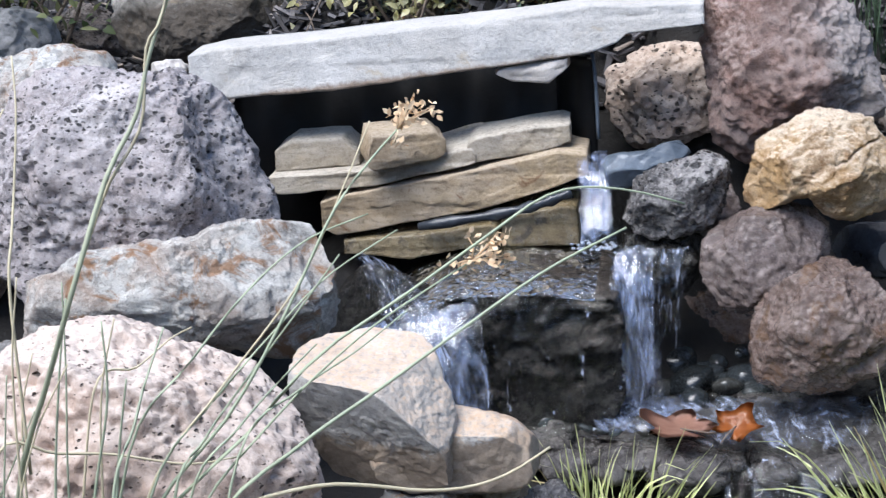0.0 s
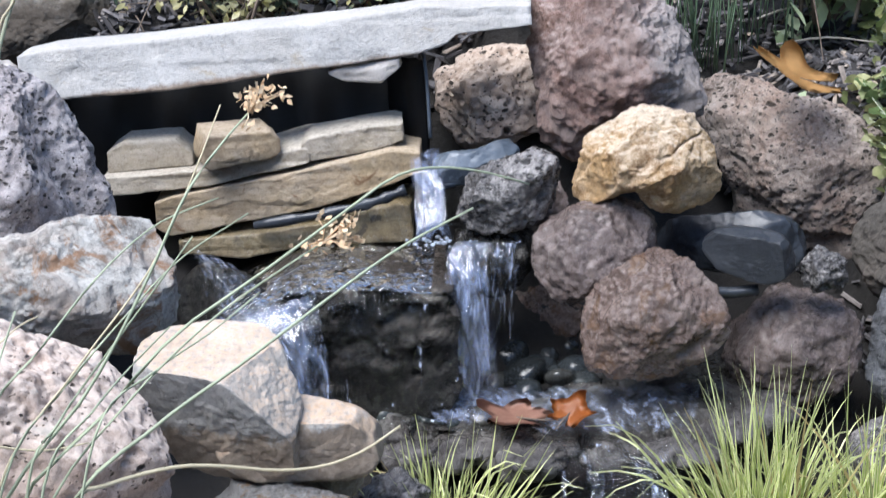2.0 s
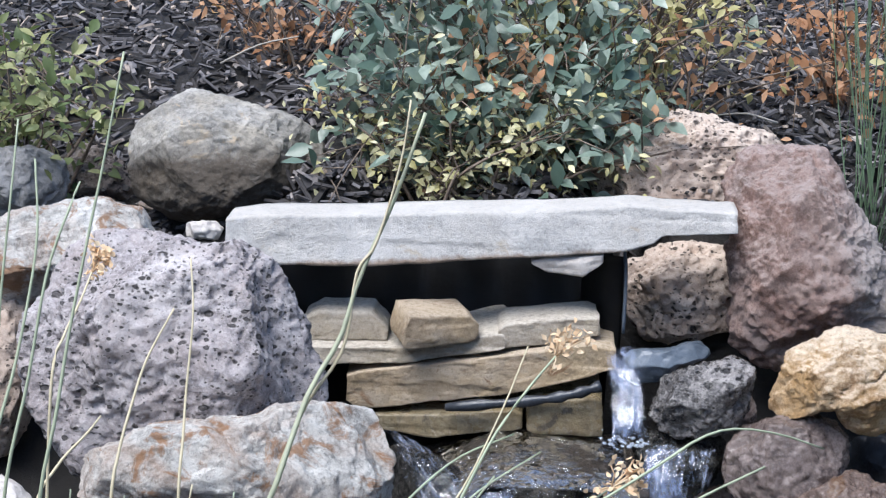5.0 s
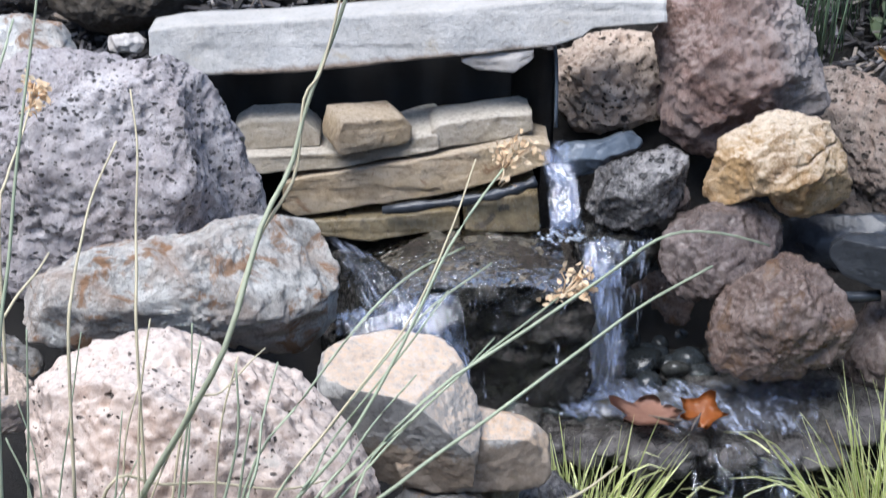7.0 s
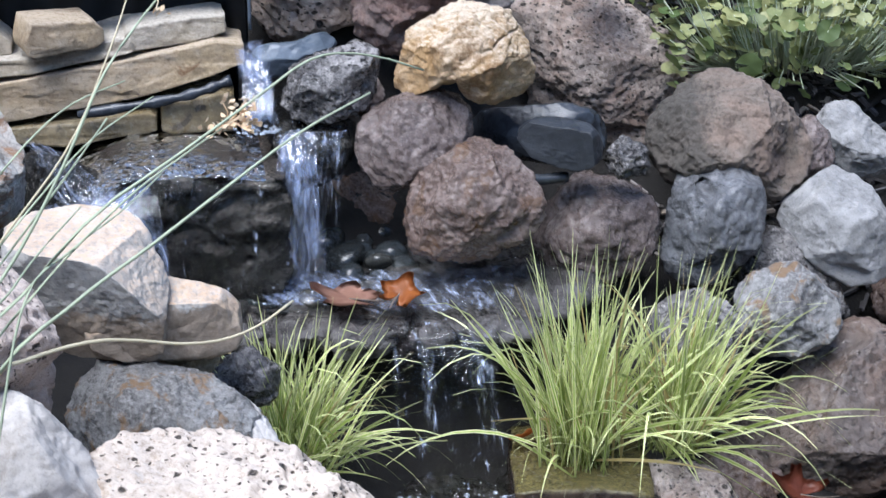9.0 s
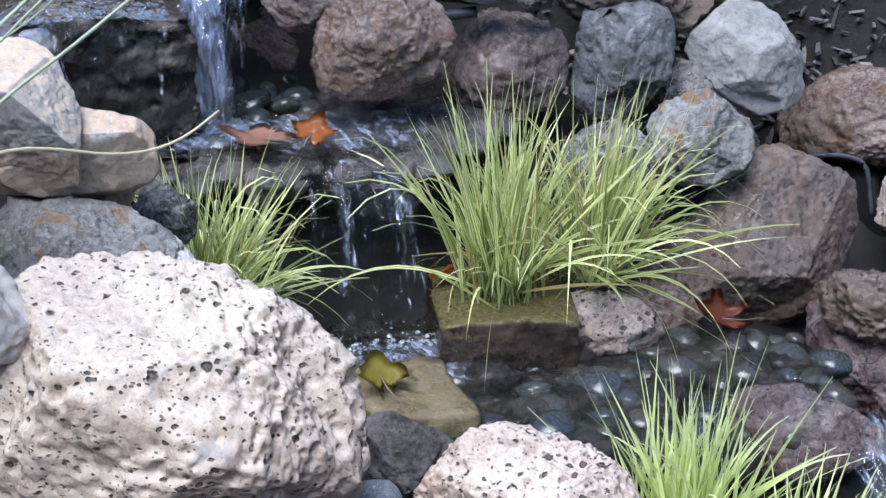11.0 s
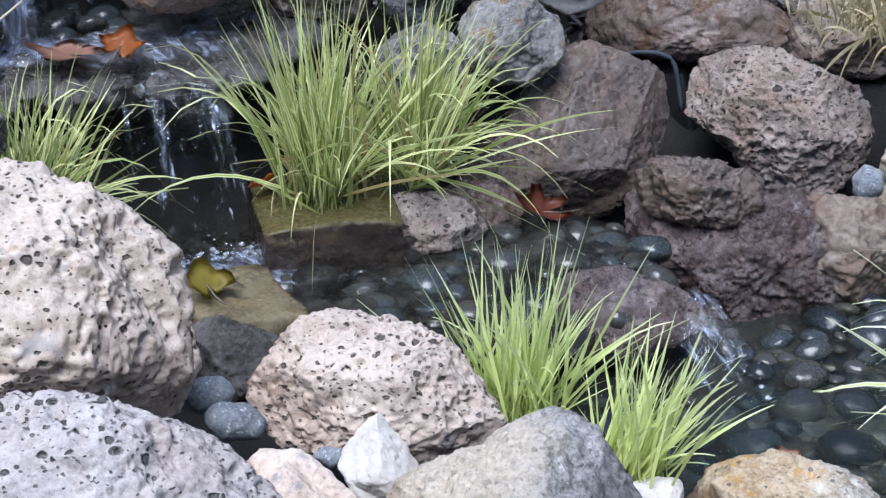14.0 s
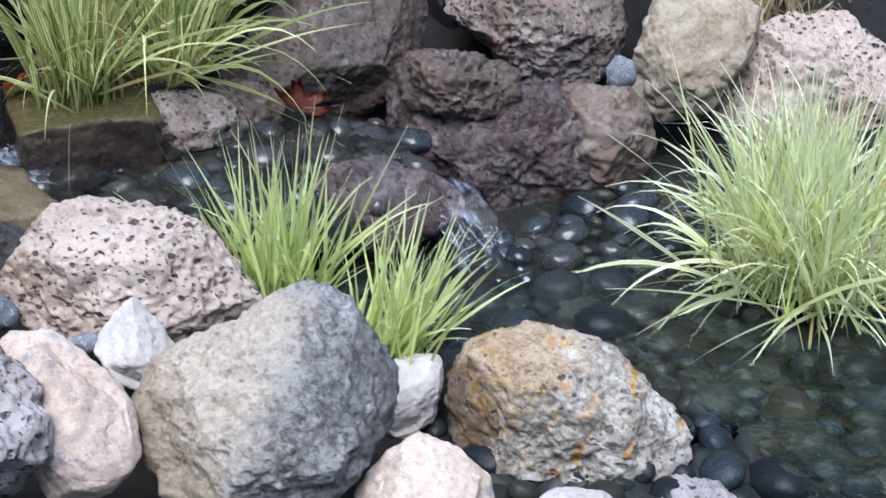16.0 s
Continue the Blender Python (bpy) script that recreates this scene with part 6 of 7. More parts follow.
def tuft(label, at, count, length, lean, mat, seed, spread=0.03, width=0.0034, side=(0, 0), droop=1.0, name="sedge", category="grass"):
    """A tussock of arching blades."""
    rng = np.random.default_rng(seed)
    bm = bmesh.new()
    uv = bm.loops.layers.uv.new("UVMap")
    for _ in range(count):
        a = rng.uniform(0, 2 * math.pi)
        out = Vector((math.cos(a), math.sin(a), 0))
        tilt = lean * abs(rng.normal(0, 0.6)) + 0.05
        head = (out * math.sin(tilt) + Vector((side[0], side[1], 0)) * rng.uniform(0.2, 1.0) + Vector((0, 0, math.cos(tilt)))).normalized()
        L = length * (0.35 + 0.75 * rng.random())
        p = Vector(at) + Vector((rng.normal(0, spread), rng.normal(0, spread), 0))
        w = width * rng.uniform(0.6, 1.2)
        twist = head.cross(Vector((rng.normal(), rng.normal(), rng.normal() * 0.3))).normalized()
        fall_by = droop * (0.15 + 1.9 * rng.random() ** 2) * (0.5 + tilt)
        rows, N = [], 9
        q = p.copy()
        for k in range(N + 1):
            v = k / N
            taper = w * (0.55 + 0.9 * v if v < 0.5 else 1.0 * (1 - v) / 0.5 * 0.95 + 0.05)
            d = (head + Vector((0, 0, -1)) * fall_by * v**1.7).normalized()
            rows.append((bm.verts.new(q - twist * taper), bm.verts.new(q + twist * taper + Vector((0, 0, 0.0006))), v))
            q = q + d * L / N
        for (a0, b0, v0), (a1, b1, v1) in zip(rows, rows[1:]):
            f = bm.faces.new((a0, b0, b1, a1))
            f.smooth = True
            for lo, c in zip(f.loops, ((0, v0), (1, v0), (1, v1), (0, v1))):
                lo[uv].uv = c
    root = tagged(new(name), label, category)
    if count >= 300:
        tagged(part("foliage", bm, mat, root), kind="stuff")
        return root
    bm.verts.ensure_lookup_table()
    strip = 20
    whole = bpy.data.meshes.new("blade")
    bm.to_mesh(whole)
    co = [v.co.copy() for v in bm.verts]
    bm.free()
    for k in range(count):
        b = bmesh.new()
        layer = b.loops.layers.uv.new("UVMap")
        vs = [b.verts.new(p) for p in co[k * strip : (k + 1) * strip]]
        for j in range(strip // 2 - 1):
            f = b.faces.new((vs[2 * j], vs[2 * j + 1], vs[2 * j + 3], vs[2 * j + 2]))
            f.smooth = True
            for lo, c in zip(f.loops, ((0, j / 9), (1, j / 9), (1, (j + 1) / 9), (0, (j + 1) / 9))):
                lo[layer].uv = c
        part("blade", b, mat, root)
    return root


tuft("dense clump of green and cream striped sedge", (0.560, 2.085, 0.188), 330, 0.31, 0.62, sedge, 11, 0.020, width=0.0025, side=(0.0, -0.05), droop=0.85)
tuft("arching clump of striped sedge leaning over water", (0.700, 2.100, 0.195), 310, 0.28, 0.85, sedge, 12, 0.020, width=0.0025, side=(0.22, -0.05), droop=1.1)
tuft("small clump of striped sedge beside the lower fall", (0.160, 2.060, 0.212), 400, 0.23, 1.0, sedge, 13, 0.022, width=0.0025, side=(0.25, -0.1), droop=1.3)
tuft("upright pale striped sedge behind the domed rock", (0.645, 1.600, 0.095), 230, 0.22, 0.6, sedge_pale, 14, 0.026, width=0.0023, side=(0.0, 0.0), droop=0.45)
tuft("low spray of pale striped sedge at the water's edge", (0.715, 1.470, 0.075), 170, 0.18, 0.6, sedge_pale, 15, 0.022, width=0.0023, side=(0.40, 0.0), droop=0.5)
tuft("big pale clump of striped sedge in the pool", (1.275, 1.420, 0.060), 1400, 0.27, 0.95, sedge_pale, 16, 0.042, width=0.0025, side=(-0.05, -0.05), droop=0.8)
tuft("dry straw-coloured grass over the bank rock", (1.420, 2.030, 0.345), 310, 0.12, 1.1, dry_blades, 17, 0.04, width=0.0024, side=(-0.15, -0.2), droop=1.4, name="dry_grass")
tuft("dry straw-coloured grass behind the pale lava rock", (1.70, 2.03, 0.155), 320, 0.16, 1.1, dry_blades, 18, 0.05, width=0.0024, side=(-0.1, -0.2), droop=1.4, name="dry_grass")
tuft("dry straw-coloured grass behind the pale lava rock", (1.87, 2.03, 0.155), 320, 0.16, 1.1, dry_blades, 19, 0.05, width=0.0024, side=(-0.1, -0.2), droop=1.4, name="dry_grass")
# ---- dead leaves, bush, rushes ----
bush_leaf = leaf_mat("bush_leaf", (0.09, 0.15, 0.11), (0.38, 0.45, 0.37), 0.3, 0.3)
# Yellow-white leaf colour that paints backlit flecks and highlights.
light_fleck_leaf = leaf_mat("light_fleck_leaf", (0.55, 0.50, 0.20), (0.92, 0.88, 0.60), 0.3, 0.4)
pale_leaf = leaf_mat("pale_leaf", (0.36, 0.46, 0.26), (0.66, 0.74, 0.50), 0.4, 0.35)
dead_leaf = leaf_mat("dead_leaf", (0.42, 0.20, 0.09), (0.56, 0.34, 0.20), 0.7, 0.3)
olive_leaf = leaf_mat("olive_leaf", (0.46, 0.43, 0.16), (0.80, 0.72, 0.40), 0.45, 0.4)
round_leaf = leaf_mat("round_leaf", (0.10, 0.155, 0.05), (0.48, 0.47, 0.22), 0.5, 0.3)
orange_leaf = leaf_mat("orange_fallen_leaf", (0.40, 0.12, 0.03), (0.54, 0.22, 0.06), 0.25, 0.2)
tan_leaf = leaf_mat("tan_fallen_leaf", (0.62, 0.36, 0.13), (0.68, 0.44, 0.2), 0.5, 0.2)
pink_leaf = leaf_mat("faded_fallen_leaf", (0.46, 0.25, 0.18), (0.56, 0.36, 0.27), 0.2, 0.2)
red_leaf = leaf_mat("red_fallen_leaf", (0.20, 0.055, 0.03), (0.27, 0.09, 0.045), 0.35, 0.2)
yellow_leaf = leaf_mat("yellow_fallen_leaf", (0.34, 0.27, 0.04), (0.42, 0.35, 0.09), 0.35, 0.2)
twig_mat = stone("twig_bark", (0.08, 0.06, 0.045), (0.16, 0.12, 0.09), (0.30, 0.24, 0.19), grain=0.4)
red_petal = leaf_mat("red_petal", (0.60, 0.03, 0.02), (0.70, 0.08, 0.04), 0.5, 0.3)


def lay_leaf(bm, at, way, up, length, width, fold=0.25, curl=0.2):
    """One pointed leaf of eight faces, folded along its midrib."""
    way, up = way.normalized(), up.normalized()
    side = way.cross(up).normalized()
    up = side.cross(way)
    mid, left, right = [], [], []
    for k, w in enumerate((0.0, 0.75, 1.0, 0.6, 0.0)):
        v = k / 4
        c = at + way * length * v - up * curl * length * v * v
        mid.append(bm.verts.new(c))
        if 0 < k < 4:
            left.append(bm.verts.new(c + side * width * w + up * fold * width * w))
            right.append(bm.verts.new(c - side * width * w + up * fold * width * w))
    for rim, flip in ((left, False), (right, True)):
        quads = [(mid[0], mid[1], rim[0]), (mid[1], mid[2], rim[1], rim[0]), (mid[2], mid[3], rim[2], rim[1]), (mid[3], mid[4], rim[2])]
        for q in quads:
            bm.faces.new(q[::-1] if flip else q).smooth = True


def leafy(bm, rng, tips, length, per_tip, spread):
    for p, d in tips:
        for _ in range(per_tip):
            w = (d * 0.5 + Vector(rng.normal(size=3))).normalized()
            L = length * rng.uniform(0.55, 1.15)
            lay_leaf(bm, p + Vector(rng.normal(size=3)) * spread, w, Vector((rng.normal(0, 0.6), -0.5 + rng.normal(0, 0.6), 1.0)), L, L * rng.uniform(0.2, 0.3), curl=rng.uniform(0, 0.35))


def bush(name, label, at, size, stems, mat, seed, leaf=0.045, per_tip=4, category="shrub"):
    """A shrub: woody stems from the root that fork, with leaves along them."""
    rng = np.random.default_rng(seed)
    root = new(name)
    root.location = at
    tagged(root, label, category)
    wood, crown = bmesh.new(), bmesh.new()
    tips = []
    for _ in range(stems):
        goal = Vector((rng.uniform(-1, 1) * size[0], rng.uniform(-1, 1) * size[1], size[2] * rng.uniform(0.35, 1.0)))
        start = Vector((rng.normal(0, 0.04), rng.normal(0, 0.03), -0.01))
        line = smooth_line([start, start.lerp(goal, 0.45) + Vector((rng.normal(0, 0.03), rng.normal(0, 0.03), 0.04)), goal], 7)
        tube_points(wood, line, [0.004 * (1 - 0.75 * k / 7) for k in range(8)], 5)
        for k in range(2, 8):
            d = (line[k] - line[k - 1]).normalized()
            tips.append((line[k], d))
            if rng.random() < 0.6:
                q = line[k] + Vector(rng.normal(size=3)) * 0.06
                tube_points(wood, [line[k], line[k].lerp(q, 0.5) + Vector((0, 0, 0.01)), q], [0.0018, 0.0014, 0.0008], 4)
                tips.append((q, (q - line[k]).normalized()))
    leafy(crown, rng, tips, leaf, per_tip, 0.018)
    part("branchwork", wood, twig_mat, root, "thin brown woody stems")
    tagged(part("foliage", crown, mat, root), kind="stuff")
    return root


bush("shrub", "broad-leaved evergreen shrub with glossy blue-green leaves", (-0.035, 3.060, 0.817), (0.33, 0.22, 0.55), 52, bush_leaf, 21, 0.038, 4)
bush("shrub", "olive-green twiggy shrub mixed into the evergreen", (0.102, 3.120, 0.819), (0.42, 0.2, 0.6), 60, olive_leaf, 22, 0.026, 4)
bush("shrub", "low front of the evergreen shrub hanging to the slab", (-0.06, 2.84, 0.80), (0.27, 0.10, 0.28), 36, bush_leaf, 27, 0.042, 4)
bush("shrub", "small bright leaves painted as light flecks below the evergreen", (-0.10, 2.80, 0.80), (0.28, 0.06, 0.20), 36, light_fleck_leaf, 28, 0.020, 4)
bush("withered_plant", "rusty dry stems mixed into the shrub", (-0.10, 2.90, 0.80), (0.30, 0.08, 0.26), 14, dead_leaf, 29, 0.026, 3, "dead plant")
bush("shrub", "young shrub with broad pale green leaves", (0.822, 2.97, 0.779), (0.12, 0.08, 0.20), 16, pale_leaf, 30, 0.060, 4)
bush("withered_plant", "withered rust-brown plant on the mulch", (-0.455, 3.500, 0.853), (0.28, 0.15, 0.40), 16, dead_leaf, 23, 0.028, 3, "dead plant")
bush("withered_plant", "withered orange-brown plant with bare twigs", (0.624, 3.400, 0.849), (0.24, 0.2, 0.36), 16, dead_leaf, 24, 0.032, 3, "dead plant")
bush("withered_plant", "small dried brown plant among mulch", (0.212, 3.000, 0.831), (0.25, 0.12, 0.3), 9, dead_leaf, 25, 0.028, 2, "dead plant")


def rushes(name, label, at, count, height, spread, mat, seed, lean=0.12, category="rush"):
    """A clump of upright rushes, each stem by itself."""
    rng = np.random.default_rng(seed)
    root = tagged(new(name), label, category)
    for _ in range(count):
        bm = bmesh.new()
        p = Vector(at) + Vector((rng.normal(0, spread), rng.normal(0, spread), 0))
        q = p + Vector((rng.normal(0, lean), rng.normal(0, lean), 1)).normalized() * height * rng.uniform(0.5, 1.1)
        m = p.lerp(q, 0.5) + Vector((rng.normal(0, 0.015), rng.normal(0, 0.015), 0))
        tube_points(bm, smooth_line([p, m, q], 5), [0.0013, 0.0013, 0.0012, 0.0011, 0.0009, 0.0004], 4)
        part("stem", bm, mat, root)
    return root


rush_green = leaf_mat("rush_green", (0.13, 0.21, 0.12), (0.30, 0.40, 0.25), 0.5, 0.2)
reed_green = leaf_mat("reed_green", (0.40, 0.46, 0.31), (0.58, 0.62, 0.46), 0.5, 0.2)
reed_pale = leaf_mat("reed_pale", (0.50, 0.54, 0.38), (0.70, 0.70, 0.52), 0.5, 0.3)
reed_straw = leaf_mat("reed_straw", (0.66, 0.58, 0.38), (0.80, 0.72, 0.54), 0.6, 0.2)
rushes("rush_clump", "tall thin green rushes growing in mulch", (0.575, 2.85, 0.72), 40, 0.75, 0.035, rush_green, 31)
rushes("rush_clump", "thin green rushes behind the brown boulder", (0.70, 3.0, 0.72), 35, 0.55, 0.06, rush_green, 32)


def lobed_leaf(label, at, size, mat, turn, tilt=(0, 0), lobes=5, seed=1, curl=0.15):
    """A fallen lobed leaf, thin, with a raised rim and a stalk."""
    rng = np.random.default_rng(seed)
    bm = bmesh.new()
    mid = bm.verts.new((0, 0, 0))
    ring, N = [], lobes * 6
    for k in range(N):
        a = -math.pi * 0.92 + 1.84 * math.pi * k / (N - 1)
        lobe = abs(math.cos(a * lobes / 2 * 0.98))
        r = size * (0.66 + 0.34 * lobe**1.5) * (1.0 - 0.22 * abs(a) / math.pi) * rng.uniform(0.82, 1.12)
        z = size * (curl * (r / size) ** 2 + 0.05 * math.sin(3 * a + seed))
        ring.append((bm.verts.new((0.5 * r * math.sin(a), 0.5 * r * math.cos(a), 0.3 * z)), bm.verts.new((r * math.sin(a), r * math.cos(a), z))))
    for (a0, a1), (b0, b1) in zip(ring, ring[1:]):
        bm.faces.new((mid, b0, a0)).smooth = True
        bm.faces.new((a0, b0, b1, a1)).smooth = True
    bmesh.ops.solidify(bm, geom=bm.faces[:], thickness=0.0007)
    bmesh.ops.transform(bm, matrix=pose(*at, *tilt, turn), verts=bm.verts)
    ob = tagged(part("fallen_leaf", bm, mat), label, "leaf")
    bm = bmesh.new()
    tube_points(bm, [pose(*at, *tilt, turn) @ Vector(p) for p in ((0, 0, 0), (0, -size * 0.6, 0.004), (size * 0.1, -size * 1.1, 0.01))], [0.0012, 0.001, 0.0008], 5)
    part("stalk", bm, twig_mat, ob)
    return ob


lobed_leaf("faded pinkish-orange leaf afloat in the upper pool", (0.256, 2.198, 0.400), 0.060, pink_leaf, 70, (6, 4), 5, 2)
lobed_leaf("wet orange maple leaf lodged in the upper pool", (0.326, 2.196, 0.404), 0.038, orange_leaf, -30, (18, 8), 5, 3, 0.2)
lobed_leaf("large tan-orange leaf on the bank boulder", (0.690, 2.590, 0.752), 0.080, tan_leaf, 80, (24, -10), 5, 4, 0.25)
lobed_leaf("dark red wet leaf at the pool's edge", (0.862, 2.010, 0.152), 0.048, red_leaf, 75, (14, -14), 5, 5, 0.5)
lobed_leaf("small orange leaf on the flat stone", (0.490, 2.125, 0.206), 0.028, orange_leaf, 200, (35, 0), 5, 6, 0.3)
lobed_leaf("yellow-green wet leaf on the tan stone", (0.356, 1.915, 0.176), 0.040, yellow_leaf, 15, (28, 8), 4, 7, 0.3)
lobed_leaf("reddish leaf fragment in the lower pool", (0.896, 1.420, 0.083), 0.022, pink_leaf, 10, (10, 0), 5, 8)
lobed_leaf("rusty leaf on the mulch slope", (0.884, 3.100, 0.805), 0.05, dead_leaf, 30, (40, 0), 5, 9, 0.3)


def litter(count, seed):
    """Dry leaves and bare twigs lying about on the mulch, each by itself."""
    rng = np.random.default_rng(seed)
    for n in range(count):
        y = 2.8 + 1.5 * rng.random()
        x = rng.uniform(-0.9, 1.0)
        z = float(land(x, y)[0]) + 0.028
        bm = bmesh.new()
        L = rng.uniform(0.02, 0.045)
        lay_leaf(bm, Vector((x, y, z)), Vector((rng.normal(), rng.normal(), 0.15)), Vector((rng.normal(0, 0.5), rng.normal(0, 0.5), 1)), L, 0.3 * L, 0.4, 0.3)
        bmesh.ops.solidify(bm, geom=bm.faces[:], thickness=0.0006)
        tagged(part("dry_leaf", bm, (dead_leaf, tan_leaf, pale_litter)[n % 3]), "dry fallen leaf on the mulch", "leaf", "dry leaves on the mulch")
    for _ in range(count // 5):
        y = 2.9 + 1.3 * rng.random()
        x = rng.uniform(-0.9, 1.0)
        z = float(land(x, y)[0]) + 0.03
        bm = bmesh.new()
        d = Vector((rng.normal(), rng.normal() * 0.5, rng.uniform(0, 0.4))).normalized() * rng.uniform(0.08, 0.2)
        tube_points(bm, smooth_line([(x, y, z), Vector((x, y, z)) + d * 0.5 + Vector((0, 0, 0.01)), Vector((x, y, z)) + d], 6), [0.0025 - 0.0002 * k for k in range(7)], 5)
        tagged(part("twig", bm, pale_litter), "bare pale twig lying on the mulch", "twig", "twigs on the mulch")


pale_litter = leaf_mat("pale_litter", (0.46, 0.42, 0.36), (0.62, 0.58, 0.52), 0.8, 0.2)
litter(90, 61)
bush("fern_plant", "pale green leafy plant at the edge of the mulch", (-0.86, 2.85, 0.78), (0.16, 0.12, 0.3), 16, round_leaf, 26, 0.03, 4, "plant")


def round_plant(label, at, size, count, seed):
    """A low plant of round scalloped leaves on stalks."""
    rng = np.random.default_rng(seed)
    bm, stalk = bmesh.new(), bmesh.new()
    root = new("round_leaved_plant")
    root.location = at
    tagged(root, label, "plant")
    for _ in range(count):
        p = Vector((rng.uniform(-1, 1) * size[0], rng.uniform(-1, 1) * size[1], size[2] * rng.uniform(-0.15, 1.0)))
        r = rng.uniform(0.009, 0.021)
        m = Matrix.Translation(p) @ Euler((rng.normal(0.5, 0.4), rng.normal(0, 0.4), rng.uniform(0, 6.28))).to_matrix().to_4x4()
        c = bm.verts.new(m @ Vector((0, 0, -0.15 * r)))
        ring = [bm.verts.new(m @ Vector((r * (1 + 0.09 * math.cos(k * math.pi)) * math.cos(2 * math.pi * k / 14), r * math.sin(2 * math.pi * k / 14), 0.12 * r * math.sin(k * 2.1)))) for k in range(14)]
        for k in range(13):
            bm.faces.new((c, ring[k], ring[k + 1])).smooth = True
        tube_points(stalk, [Vector((p.x * 0.6, p.y * 0.6, 0)), p], [0.0012, 0.001], 4)
    tagged(part("foliage", bm, round_leaf, root), kind="stuff")
    tagged(part("stalkwork", stalk, reed_green, root), kind="stuff")
    return root


round_plant("round-leaved plant with pale scalloped leaf edges", (1.030, 2.620, 0.600), (0.24, 0.12, 0.15), 520, 41)
round_plant("leafy plant with pale scalloped leaves above the boulder", (1.04, 2.86, 0.70), (0.20, 0.13, 0.24), 420, 43)
bm = bmesh.new()
for k in range(6):
    a = k * math.pi / 3
    lay_leaf(bm, Vector((1.162, 2.520, 0.733)), Vector((math.cos(a), math.sin(a) * 0.6, 0.35)), Vector((0, 0, 1)), 0.024, 0.010)
tagged(part("red_flower", bm, red_petal), "red flower among round leaves", "flower")


def stem(points, mat, thick=0.0022, label="long bent green grass stem over the rocks", head=None):
    """A single long stem, with a seed head where it bears one."""
    line = smooth_line(points, 22)
    bm = bmesh.new()
    tube_points(bm, line, [1.02 * thick * (1 - 0.5 * k / 22) for k in range(23)], 6)
    ob = tagged(part("grass_stem", bm, mat), label, "grass stem")
    if head:
        seed_head(line[-1], (line[-1] - line[-3]).normalized(), head, ob)
    return ob


def seed_head(tip, way, size, parent, seed=3):
    rng = np.random.default_rng(seed + int(abs(tip.x) * 1000))
    bm = bmesh.new()
    for _ in range(16):
        d = (way * rng.uniform(0.3, 1.2) + Vector(rng.normal(size=3)) * 0.6).normalized()
        q = tip + way * size * rng.uniform(-0.5, 1.1) + Vector(rng.normal(size=3)) * size * 0.24
        tube_points(bm, [tip - way * size * 0.3, tip.lerp(q, 0.5), q], [0.0010, 0.0008, 0.0007], 4)
        for _ in range(5):
            lay_leaf(bm, q + Vector(rng.normal(size=3)) * 0.004, d + Vector(rng.normal(size=3)) * 0.8, Vector(rng.normal(size=3)), 0.0075, 0.0024)
    part("seed_head", bm, husk, parent, "dry orange-tan seed head")


husk = leaf_mat("dry_husk", (0.80, 0.55, 0.32), (0.92, 0.78, 0.56), 0.7, 0.3)
# ---- long grass stems ----
stem([(-0.278, 1.474, 0.420), (-0.209, 1.500, 0.625), (-0.123, 1.532, 0.731), (-0.070, 1.564, 0.817), (-0.033, 1.596, 0.888), (-0.004, 1.628, 0.924), (0.024, 1.660, 0.951)], reed_green, 0.0020, "tall green grass stem with a dry seed head", 0.022)
stem([(-0.247, 1.484, 0.455), (-0.188, 1.500, 0.635), (-0.113, 1.520, 0.709), (-0.045, 1.540, 0.777), (0.031, 1.560, 0.824), (0.111, 1.580, 0.875), (0.151, 1.600, 0.897), (0.185, 1.620, 0.900), (0.229, 1.640, 0.889), (0.272, 1.660, 0.870)], reed_green, 0.0019, "long arching grass stem bent over at the top")
stem([(-0.204, 1.474, 0.462), (-0.143, 1.500, 0.633), (-0.067, 1.532, 0.696), (0.007, 1.564, 0.739), (0.083, 1.596, 0.785), (0.150, 1.628, 0.822), (0.220, 1.660, 0.849)], reed_green, 0.0022, "straight green grass stem leaning over the falls")
stem([(-0.221, 1.468, 0.439), (-0.164, 1.500, 0.628), (-0.092, 1.540, 0.715), (-0.017, 1.580, 0.777), (0.042, 1.620, 0.808), (0.086, 1.660, 0.825)], reed_green, 0.0015, "grass stem carrying an orange withered flower", 0.032)
stem([(-0.172, 1.482, 0.501), (-0.143, 1.500, 0.633), (-0.106, 1.523, 0.648), (-0.054, 1.546, 0.651), (-0.013, 1.569, 0.639), (0.029, 1.591, 0.623), (0.069, 1.614, 0.615), (0.105, 1.637, 0.618), (0.141, 1.660, 0.633)], reed_straw, 0.0024, "pale dry stem curving low across the rocks")
stem([(-0.243, 1.468, 0.552), (-0.206, 1.500, 0.716), (-0.160, 1.540, 0.772), (-0.112, 1.580, 0.824), (-0.066, 1.620, 0.856), (-0.014, 1.660, 0.868)], reed_green, 0.0015, "thin bent green grass stem")
stem([(-0.235, 1.468, 0.500), (-0.192, 1.500, 0.673), (-0.139, 1.540, 0.739), (-0.092, 1.580, 0.785), (-0.047, 1.620, 0.823), (0.012, 1.660, 0.852)], reed_green, 0.0014, "thin bent green grass stem")
stem([(-0.252, 1.468, 0.473), (-0.199, 1.500, 0.663), (-0.133, 1.540, 0.749), (-0.067, 1.580, 0.827), (-0.028, 1.620, 0.901), (-0.005, 1.660, 0.955)], reed_straw, 0.0014, "short dry straw-coloured stem")
stem([(-0.142, 1.457, 0.569), (-0.108, 1.500, 0.712), (-0.066, 1.553, 0.741), (-0.023, 1.607, 0.756), (0.016, 1.660, 0.774)], reed_green, 0.0014, "thin bent green grass stem")
